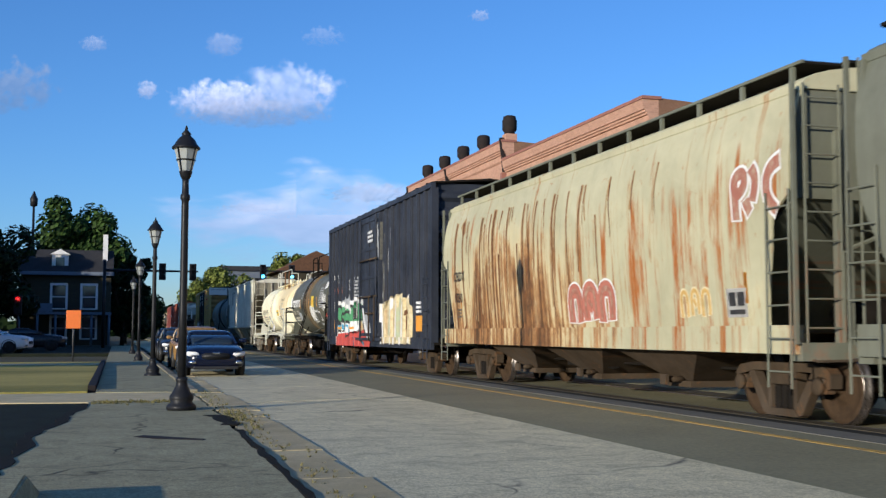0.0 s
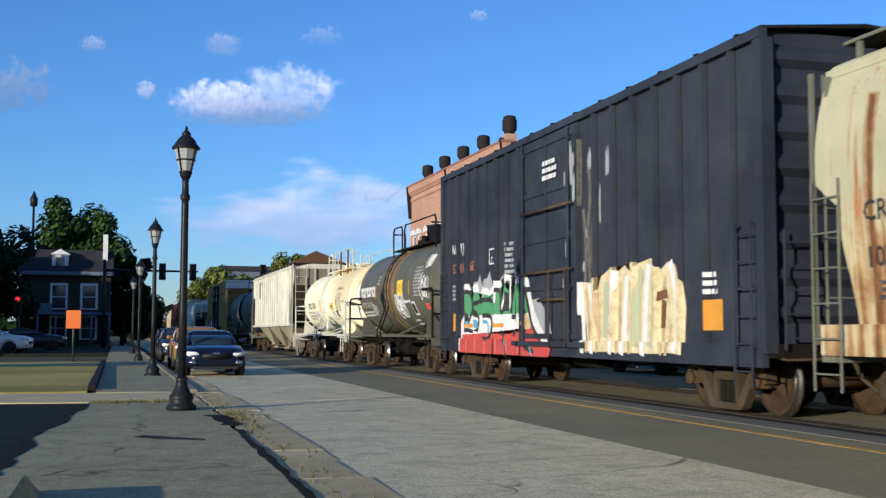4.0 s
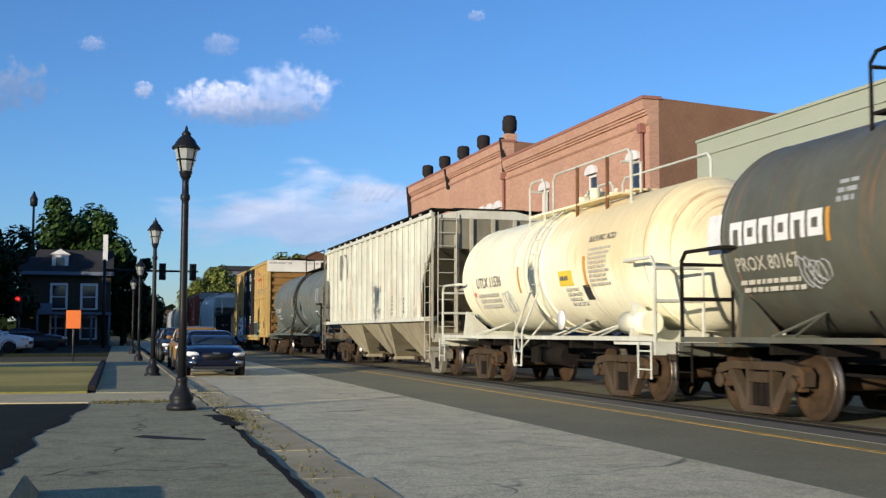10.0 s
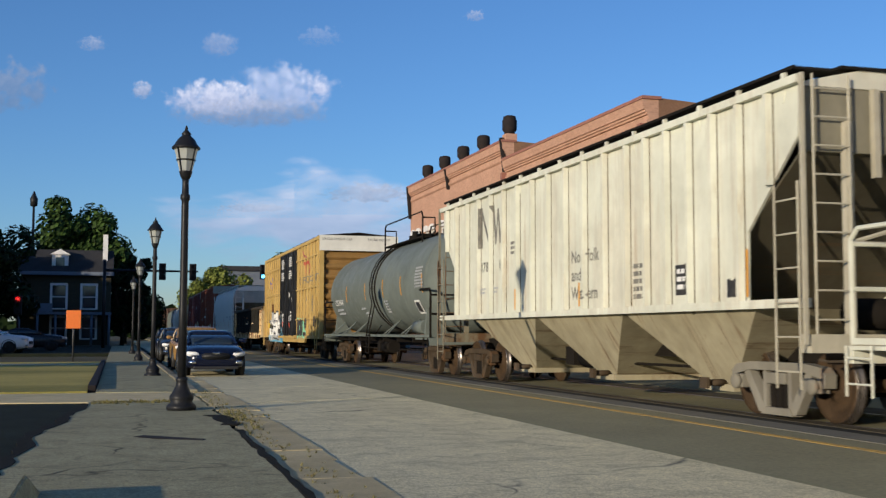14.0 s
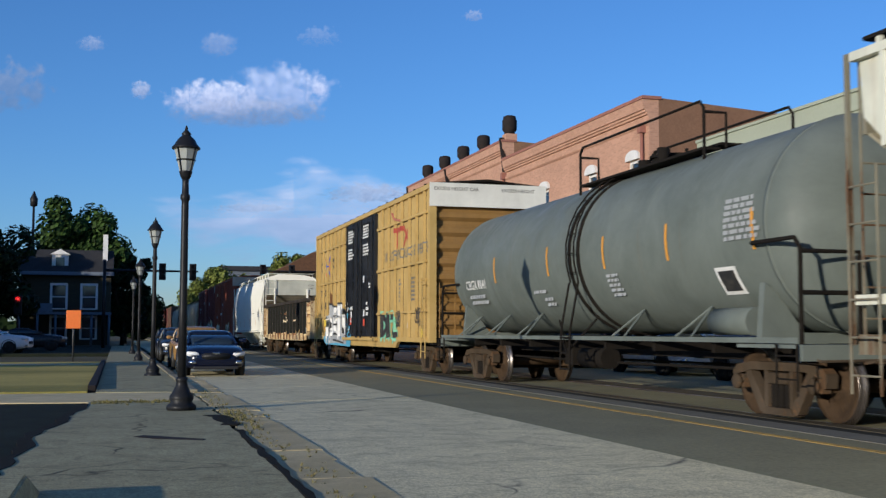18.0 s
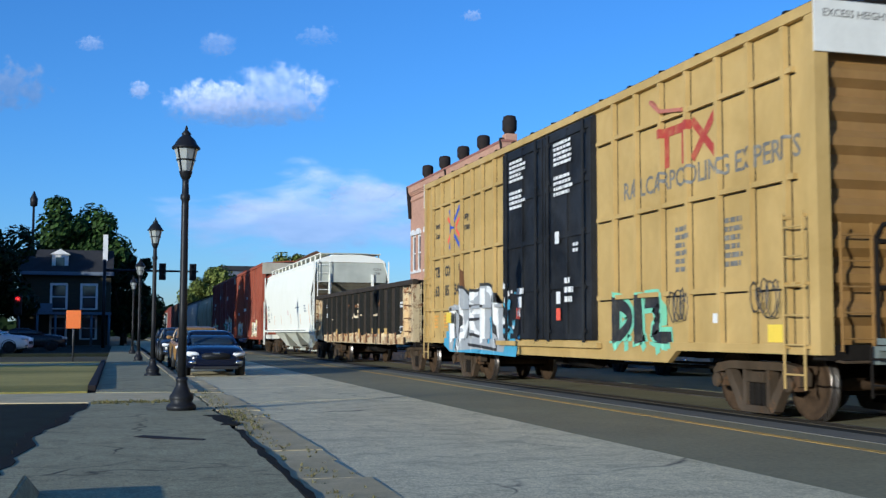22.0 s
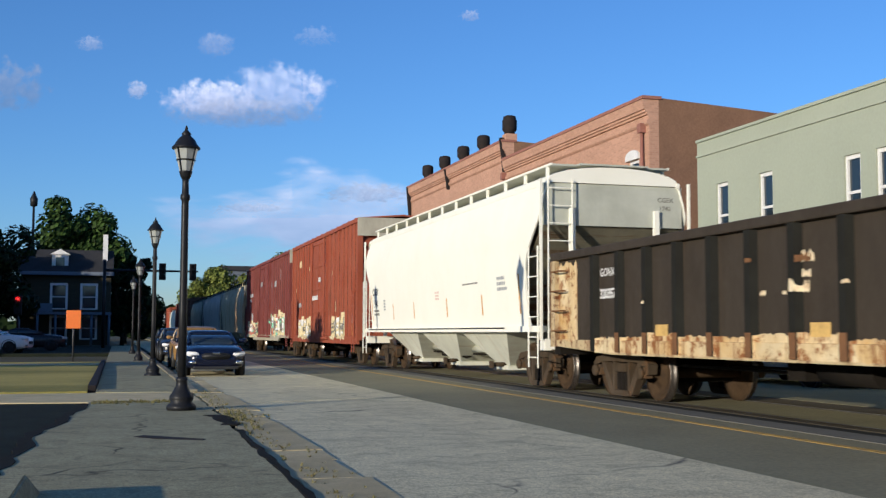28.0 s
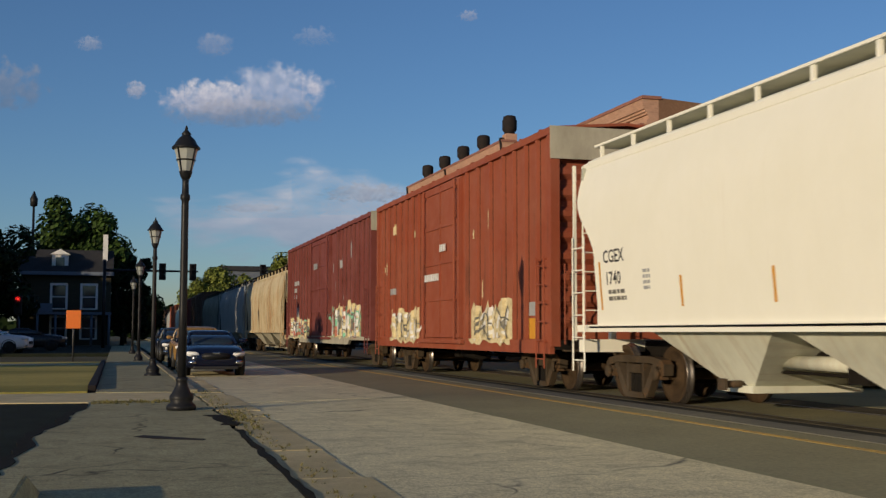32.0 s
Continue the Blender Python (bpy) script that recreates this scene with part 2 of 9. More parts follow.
for key, v in (("Scale", 1.0), ("Brick Width", 0.21), ("Row Height", 0.076), ("Mortar Size", 0.008)):
    bt.inputs[key].default_value = v
for key, v in (("Color1", (0.86, 0.83, 0.81)), ("Color2", (1.08, 1.06, 1.04)), ("Mortar", (0.98, 1.05, 1.08))):
    bt.inputs[key].default_value = (*v, 1)
tl.new(mixc(tn, tl, 1.0, tb.inputs["Base Color"].links[0].from_socket, bt.outputs["Color"], "MULTIPLY"), tb.inputs["Base Color"])
# side walls get a darker, browner brick tone than the fronts
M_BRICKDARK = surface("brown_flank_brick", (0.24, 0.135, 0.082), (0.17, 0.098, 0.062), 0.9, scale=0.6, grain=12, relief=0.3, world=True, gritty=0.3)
M_GREENWALL = surface("sage_stucco", (0.37, 0.395, 0.30), (0.33, 0.355, 0.27), 0.9, scale=0.25, grain=10, relief=0.1, world=True, gritty=0.12)
M_WHITE = surface("white_trim", (0.78, 0.76, 0.72), (0.62, 0.60, 0.56), 0.6, scale=2, grain=30, relief=0.05)
M_GLASS = glass("window_glass")
M_BLACK = surface("black_iron", (0.012, 0.013, 0.015), (0.02, 0.02, 0.022), 0.45, scale=4, grain=40, relief=0.1)
M_BLACK.node_tree.nodes["Principled BSDF"].inputs["Specular IOR Level"].default_value = 0.2
M_SOOT = surface("sooty_metal", (0.02, 0.018, 0.018), (0.035, 0.025, 0.022), 0.8, scale=3, grain=30)
M_COPING = surface("red_coping", (0.34, 0.15, 0.10), (0.24, 0.10, 0.075), 0.75, scale=1, grain=20)

P_BEIGE = car_paint("beige_hopper_paint", (0.43, 0.405, 0.255), (0.24, 0.08, 0.016), streak=0.9, patch=0.6, dust=0.12, wide=0.95, stain=(3.0, 1.3, 5.8, 2.4))
F_RUST = flat_paint("rust_run", (0.15, 0.06, 0.018), 0.85, 0.5, (0.28, 0.13, 0.045))
F_RUSTPALE = flat_paint("pale_rust_run", (0.33, 0.20, 0.08), 0.85, 0.5, (0.44, 0.38, 0.22))
F_SMEAR = flat_paint("dull_spray_smear", (0.13, 0.125, 0.10), 0.8, 0.5, (0.05, 0.05, 0.05))
F_PALEGREEN = flat_paint("spray_pale_green", (0.42, 0.46, 0.30), 0.7, 0.4, (0.5, 0.42, 0.24))
P_OLIVEGREY = car_paint("grey_green_paint", (0.14, 0.148, 0.108), streak=0.4, patch=0.2, dust=0.4)
P_NAVY = car_paint("dark_navy_paint", (0.022, 0.027, 0.040), (0.10, 0.05, 0.03), streak=0.2, patch=0.3, dust=0.2, grime=(0.05, 0.045, 0.035), rough=0.5)
P_OLIVE = car_paint("dark_olive_paint", (0.088, 0.092, 0.068), (0.17, 0.10, 0.03), wide=0.28, stain=(0.35, 2.6, 1.0, 2.6), wash=(0.15, 0.11, 0.05), streak=0.25, patch=0.1, dust=0.3, rough=0.5)
P_CREAM = car_paint("cream_tank_paint", (0.84, 0.77, 0.55), (0.34, 0.19, 0.06), streak=0.2, patch=0.12, dust=0.04, wide=0.16, stain=(-3.6, 3.3, 3.6, 1.6), wash=(0.78, 0.64, 0.34))
P_OFFWHITE = car_paint("off_white_paint", (0.57, 0.575, 0.475), (0.22, 0.13, 0.06), wide=0.16, streak=0.35, patch=0.12, dust=0.18)
P_ENDGRIME = car_paint("grimed_olive_steel", (0.085, 0.075, 0.048), (0.12, 0.06, 0.025), streak=0.3, patch=0.3, dust=0.5)
# stained paint; on the white hopper's slope sheets its darkness stands for shade
P_ENDPANEL = car_paint("stained_and_shaded_end_paint", (0.20, 0.185, 0.13), (0.08, 0.04, 0.018), streak=0.9, patch=0.5, dust=0.5)
P_DIRTYWHITE = car_paint("grimy_white_paint", (0.42, 0.39, 0.30), (0.20, 0.11, 0.05), streak=0.35, patch=0.25, dust=0.45)
P_BAYGRIME = car_paint("brown_stained_bay_paint", (0.36, 0.32, 0.21), (0.10, 0.055, 0.025), streak=0.6, patch=0.5, dust=0.5, grime=(0.07, 0.055, 0.035))
P_GREY = car_paint("grey_tank_paint", (0.12, 0.138, 0.122), (0.10, 0.08, 0.05), streak=0.2, patch=0.08, dust=0.2, grime=(0.06, 0.07, 0.06), rough=0.5)
# rust-stained yellow, its tone also darkened for shade on the ribbed end
P_ENDYELLOW = car_paint("stained_shaded_yellow_end_paint", (0.24, 0.13, 0.03), (0.12, 0.05, 0.02), streak=0.4, patch=0.2, dust=0.3)
# white for end panels and roof boards, greyer than the sides
P_ENDWHITE = car_paint("darker_white_end_paint", (0.40, 0.41, 0.345), (0.2, 0.14, 0.08), streak=0.15, patch=0.05, dust=0.25, grime=(0.16, 0.15, 0.11))
P_ENDCAP = car_paint("white_end_cap_paint", (0.62, 0.61, 0.54), (0.2, 0.14, 0.08), streak=0.2, patch=0.1, dust=0.15)
# tones for the shade painted beside ribs and under rails
P_RIBSHADE = surface("brown_rib_shade", (0.17, 0.14, 0.09), (0.09, 0.07, 0.045), 0.9, scale=2, grain=20)
P_SHADELINE = surface("painted_shade_line", (0.030, 0.026, 0.020), (0.015, 0.013, 0.010), 0.9, scale=5, grain=30)
P_YELLOW = car_paint("yellow_boxcar_paint", (0.42, 0.285, 0.09), (0.30, 0.13, 0.04), streak=0.12, patch=0.12, dust=0.15)
P_GON = car_paint("brown_black_gondola_paint", (0.034, 0.026, 0.018), (0.10, 0.05, 0.022), streak=0.12, patch=0.3, dust=0.35, fade=(0.045, 0.035, 0.025))
P_GONRIB = surface("dark_gondola_rib", (0.020, 0.020, 0.016), (0.012, 0.011, 0.009), 0.8, scale=3, grain=30)
P_WHITE = car_paint("white_hopper_paint", (0.83, 0.81, 0.69), (0.3, 0.2, 0.1), streak=0.05, patch=0.02, dust=0.03, fade=(0.86, 0.84, 0.73))
P_RED = car_paint("oxide_red_paint", (0.30, 0.068, 0.032), (0.09, 0.036, 0.022), streak=0.45, patch=0.3, dust=0.25, fade=(0.34, 0.10, 0.055))
P_MAROON = car_paint("maroon_paint", (0.17, 0.04, 0.032), (0.10, 0.04, 0.025), streak=0.25, patch=0.25, dust=0.2)
P_BROWN = car_paint("brown_car_paint", (0.10, 0.05, 0.032), streak=0.3, patch=0.2, dust=0.3)
P_BLACK = car_paint("black_door_paint", (0.008, 0.009, 0.011), (0.05, 0.03, 0.02), streak=0.1, patch=0.15, dust=0.15, grime=(0.025, 0.022, 0.018), rough=0.5)
P_TRUCK = car_paint("rusty_cast_steel", (0.068, 0.048, 0.029), (0.115, 0.058, 0.024), streak=0.5, patch=0.7, dust=0.6, grime=(0.022, 0.018, 0.013), rough=0.8)
P_WTRUCK = car_paint("whitened_cast_steel", (0.21, 0.195, 0.155), (0.2, 0.11, 0.06), streak=0.4, patch=0.4, dust=0.4, rough=0.8)
P_WHEEL = surface("wheel_steel", (0.072, 0.045, 0.024), (0.028, 0.019, 0.012), 0.85, 0.0, scale=5, grain=40)
P_TREAD = surface("worn_tread", (0.30, 0.27, 0.24), (0.15, 0.12, 0.10), 0.32, 0.9, scale=5, grain=40)
P_UNDER = surface("under_frame_grime", (0.016, 0.013, 0.010), (0.008, 0.007, 0.006), 0.9, scale=4, grain=30)
P_RUSTY = surface("rust_brown", (0.20, 0.10, 0.045), (0.10, 0.05, 0.025), 0.9, scale=4, grain=30)
P_CARDARK = surface("dark_car_paint", (0.02, 0.021, 0.025), (0.015, 0.016, 0.02), 0.28, scale=1, grain=60, relief=0.0)
F_WHITE = flat_paint("stencil_white", (0.75, 0.74, 0.70), 0.6, 0.2)
F_BLACK = flat_paint("stencil_black", (0.02, 0.02, 0.022), 0.6, 0.3, (0.10, 0.09, 0.07))
F_GREYTXT = flat_paint("faded_black", (0.13, 0.125, 0.11), 0.7, 0.4, (0.3, 0.28, 0.22))
F_ORANGE = flat_paint("reflector_orange", (0.65, 0.30, 0.03), 0.5, 0.15)
F_YELLOW = flat_paint("placard_yellow", (0.80, 0.58, 0.05), 0.5, 0.1)
F_GREEN = flat_paint("spray_green", (0.09, 0.30, 0.13), 0.6, 0.15)
F_MINT = flat_paint("spray_mint", (0.22, 0.55, 0.36), 0.6, 0.15)
F_RED = flat_paint("spray_red", (0.50, 0.075, 0.055), 0.6, 0.2)
F_ROSE = flat_paint("spray_rose", (0.48, 0.17, 0.11), 0.6, 0.4)
F_OLDROSE = flat_paint("spray_old_rose", (0.34, 0.13, 0.085), 0.7, 0.45, (0.46, 0.36, 0.24))
F_YOLK = flat_paint("spray_yolk", (0.62, 0.40, 0.12), 0.7, 0.4)
F_TAN = flat_paint("spray_tan", (0.56, 0.43, 0.24), 0.7, 0.45, (0.36, 0.24, 0.11))
F_CREAM = flat_paint("spray_cream", (0.70, 0.60, 0.36), 0.6, 0.4, (0.4, 0.3, 0.12))
F_SILVER = flat_paint("spray_silver", (0.36, 0.37, 0.37), 0.5, 0.2)
F_BLUE = flat_paint("spray_blue", (0.10, 0.34, 0.50), 0.6, 0.2)
F_SKYSHEEN = flat_paint("sky_sheen_blue", (0.16, 0.20, 0.27), 0.6, 0.3, (0.4, 0.4, 0.4))
F_FLAKE = flat_paint("flaking_cream", (0.74, 0.62, 0.40), 0.7, 0.35, (0.32, 0.14, 0.04))
F_FAINTRED = flat_paint("faint_red", (0.70, 0.50, 0.42), 0.6, 0.2)
# pale tone; on the cream tank it stands in for glare over stencils
F_PALETXT = flat_paint("pale_lettering", (0.45, 0.42, 0.33), 0.7, 0.3, (0.6, 0.56, 0.42))
F_ROYAL = flat_paint("logo_blue", (0.03, 0.08, 0.45), 0.6, 0.1)
F_LOGORED = flat_paint("logo_red", (0.72, 0.10, 0.05), 0.6, 0.1)
F_BRICKRED = flat_paint("faded_red", (0.36, 0.045, 0.03), 0.6, 0.2, (0.5, 0.3, 0.1))

# ---- ground, street and track ----
TRACK_X = 9.35
YN, YF = -14.0, 330.0


def slab(name, label, x0, x1, y0, y1, z0, z1, mat, kind="structure", category="road"):
    bm = bm_new()
    box(bm, x0, x1, y0, y1, z0, z1)
    return thing(name, label, category, bm, mat, kind=kind)


bm = bm_new()
box(bm, -1500, 1500, -300, 2500, -0.6, -0.16)
thing("ground", "dry earth and grass reaching to the horizon", "ground", bm, M_EARTH, kind="structure")

road = slab("road", "weathered street paved in concrete and asphalt with a yellow line", 4.9, 16.0, YN, YF, -0.4, -0.012, M_ASPH)
for nm, x0, x1, mat, z in (("seam_patch", 7.50, 8.0, M_STRIP, -0.006), ("seam_patch", 8.02, 8.28, M_ASPH2, -0.007), ("track_bed", 8.30, 8.59, M_BED, -0.004),
                           ("track_bed", 8.72, 9.98, M_BED, -0.015), ("track_bed", 10.12, 11.0, M_BED, -0.006), ("far_lane", 11.0, 15.9, M_ASPH, -0.002)):
    bm = bm_new()
    box(bm, x0, x1, YN, YF, -0.35, z)
    part(nm, bm, mat, road)
rnd = random.Random(5)
y = YN
while y < 150:
    d = rnd.uniform(2.0, 6.0)
    bm = bm_new()
    box(bm, 6.93, 7.05, y, y + d, -0.02, -0.0085)
    part("yellow_line", bm, M_YLINE, road)
    y += d + rnd.choice((0.03, 0.06, 0.25, 0.1))
for nm, xc in (("rail", TRACK_X - 0.7525), ("rail", TRACK_X + 0.7525)):
    bm = bm_new()
    prism(bm, [(xc - 0.07, -0.16), (xc + 0.07, -0.16), (xc + 0.02, -0.12), (xc + 0.036, -0.04), (xc + 0.036, -0.004), (xc + 0.028, 0), (xc - 0.028, 0), (xc - 0.036, -0.004), (xc - 0.036, -0.04), (xc - 0.02, -0.12)], "y", YN, YF)
    thing(nm, "worn steel rail set in the street paving", "rail", bm, M_RAIL, kind="structure")

# ---- far side of the street ----
FX = 19.0
slab("pavement", "concrete pavement before the brick shops", 16.0, FX + 0.2, YN, 120, -0.3, 0.13, M_CONC, category="pavement")


def wall_with_holes(bm, x0, x1, y0, y1, z0, z1, holes):
    """A wall in the yz plane from x0 to x1 deep, with openings (y0, y1, z0, z1) through it."""
    ys = sorted({y0, y1, *[v for h in holes for v in h[:2]]})
    zs = sorted({z0, z1, *[v for h in holes for v in h[2:4]]})
    for a, b in zip(ys, ys[1:]):
        run = None
        for c, d in zip(zs, zs[1:]):
            solid = not any(h[0] <= a and b <= h[1] and h[2] <= c and d <= h[3] for h in holes)
            if solid:
                run = (run[0], d) if run else (c, d)
            if (not solid or d == zs[-1]) and run:
                box(bm, x0, x1, a, b, *run)
                run = None


def sash_window(parent, x, y0, y1, z0, z1, hood=True):
    w = new("window")
    w.parent = parent
    w.matrix_basis = pose(x, (y0 + y1) / 2, z0)
    hw, h = (y1 - y0) / 2, z1 - z0
    bm = bm_new()
    for a, b in ((-hw, -hw + 0.1), (hw - 0.1, hw)):
        box(bm, 0.06, 0.2, a, b, 0, h)
    for c, d in ((0, 0.1), (h - 0.12, h), (h * 0.48, h * 0.48 + 0.08)):
        box(bm, 0.065, 0.19, -hw + 0.1, hw - 0.1, c, d)
    part("frame", bm, M_WHITE, w)
    for c, d in ((0.1, h * 0.48), (h * 0.48 + 0.08, h - 0.12)):
        bm = bm_new()
        box(bm, 0.12, 0.135, -hw + 0.1, hw - 0.1, c, d)
        part("pane", bm, M_GLASS, w)
    bm = bm_new()
    box(bm, -0.08, 0.2, -hw - 0.1, hw + 0.1, -0.14, -0.002)
    part("sill", bm, M_WHITE, w)
    if hood:
        bm = bm_new()
        arc = [(hw + 0.12, 0.0)] + [((hw + 0.10) * math.cos(t), 0.14 + 0.24 * math.sin(t)) for t in [math.pi * k / 8 for k in range(9)]] + [(-hw - 0.12, 0.0)]
        prism(bm, [(a, h + 0.002 + b) for a, b in arc], "x", -0.1, 0.05)
        part("hood", bm, M_WHITE, w)
    return w


def brick_block(y0, y1, top, wins, label, side=False):
    b = thing("brick_building", label, "building", at=pose(FX, 0, 0))
    holes = [(a, c, z0, z1) for a, c, z0, z1 in wins]
    bm = bm_new()
    wall_with_holes(bm, 0, 0.4, y0, y1, 0, top - 1.1, holes)
    bmesh.ops.remove_doubles(bm, verts=bm.verts[:], dist=0.001)
    part("front_wall", bm, M_BRICK, b)
    bm = bm_new()
    prism(bm, [(0.4, top - 1.1), (-0.03, top - 1.1), (-0.09, top - 1.02), (-0.09, top - 0.92), (-0.02, top - 0.90), (-0.02, top - 0.72), (-0.10, top - 0.70), (-0.10, top - 0.62),
               (-0.16, top - 0.60), (-0.16, top - 0.52), (-0.22, top - 0.50), (-0.26, top - 0.12), (0.4, top - 0.12)], "y", y0, y1)
    part("cornice", bm, M_BRICK, b)
    bm = bm_new()
    box(bm, -0.3, 0.5, y0 - 0.06, y1, top - 0.12, top)
    part("coping", bm, M_COPING, b)
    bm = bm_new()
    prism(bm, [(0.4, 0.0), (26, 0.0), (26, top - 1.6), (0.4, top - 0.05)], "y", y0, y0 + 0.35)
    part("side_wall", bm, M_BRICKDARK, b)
    bm = bm_new()
    box(bm, 0.4, 26, y1 - 0.35, y1, 0, top - 1.5)
    box(bm, 25.6, 26, y0 + 0.35, y1 - 0.35, 0, top - 1.7)
    part("back_wall", bm, M_BRICK, b)
    bm = bm_new()
    prism(bm, [(0.4, top - 1.0), (25.6, top - 2.1), (25.6, top - 1.9), (0.4, top - 0.8)], "y", y0 + 0.35, y1 - 0.35)
    part("roof", bm, M_SOOT, b)
    for a, c, z0, z1 in wins:
        sash_window(b, 0.0, a, c, z0, z1)
    return b


NEAR_BRICK = brick_block(38.1, 54.2, 10.0, [(38.98, 39.9, 5.35, 7.75), (42.95, 43.9, 5.35, 7.75), (48.35, 49.35, 5.35, 7.75)], "two-storey red brick shop with white-hooded sash windows")
FAR_BRICK = brick_block(54.2, 73.9, 11.0, [(y + 1.35 * k, y + 1.35 * k + 0.95, 5.2, 7.6) for y, n in ((55.0, 3), (60.3, 2), (64.2, 2), (67.9, 2), (71.2, 2)) for k in range(n)], "taller red brick building with chimney vents and paired windows")

gb = thing("green_building", "sage green stucco building with white sash windows", "building", at=pose(FX, 0, 0))
gwins = [(24.35, 25.05, 3.9, 5.95), (25.68, 26.4, 3.9, 5.95), (29.9, 30.65, 3.9, 6.05), (32.5, 33.25, 3.9, 6.05)]
bm = bm_new()
wall_with_holes(bm, 0, 0.4, 4, 34.5, 0, 7.1, gwins)
bmesh.ops.remove_doubles(bm, verts=bm.verts[:], dist=0.001)
part("front_wall", bm, M_GREENWALL, gb)
bm = bm_new()
prism(bm, [(0.4, 7.1), (-0.05, 7.1), (-0.05, 7.17), (0.0, 7.18), (0.0, 7.6), (-0.06, 7.61), (-0.06, 7.7), (0.45, 7.7), (0.45, 7.6), (0.4, 7.6)], "y", 4, 34.5)
bmesh.ops.remove_doubles(bm, verts=bm.verts[:], dist=0.001)
part("parapet", bm, M_GREENWALL, gb)
bm = bm_new()
box(bm, 0.4, 26, 34.15, 34.5, 0, 6.7)
part("side_wall", bm, M_GREENWALL, gb)
bm = bm_new()
box(bm, 0.4, 26, 4, 34.1, 6.3, 6.5)
part("roof", bm, M_SOOT, gb)
for a, c, z0, z1 in gwins:
    sash_window(gb, 0.0, a, c, z0, z1, hood=False)

# ---- the train: shared pieces ----
WHEEL_R = 0.457
ADV = (66.31095, 1.85746, 0.9408, 0.35791, -0.69178)


def way(t):
    """Metres that the train has come by t seconds."""
    q = lambda u: sum(c * u ** (k + 1) for k, c in enumerate(ADV))
    return q(t / 16 - 1) - q(-1)


def on_side(x, y, z):
    """The pose of something flat on the side that faces the street: reading runs towards -y."""
    return Matrix(((0, 0, -1, x), (-1, 0, 0, y), (0, 1, 0, z), (0, 0, 0, 1)))


def on_end(x, y, z):
    """The pose of something flat on an end that faces -y."""
    return Matrix(((1, 0, 0, x), (0, 0, -1, y), (0, 1, 0, z), (0, 0, 0, 1)))


CARS, WHEELSETS, FIRST_BOGIE = [], [], {}
# where each car's two bogies stand, by the car's near end
BOGIES = {11.76: (12.95, 25.42), 27.95: (29.9, 41.35), 43.6: (45.6, 53.2), 55.2: (57.5, 65.1), 67.65: (69.15, 81.85), 84.35: (85.7, 98.35),
          100.8: (103.1, 116.15), 119.4: (121.1, 133.3), 135.66: (137.3, 150.4), 152.75: (154.75, 165.5)}


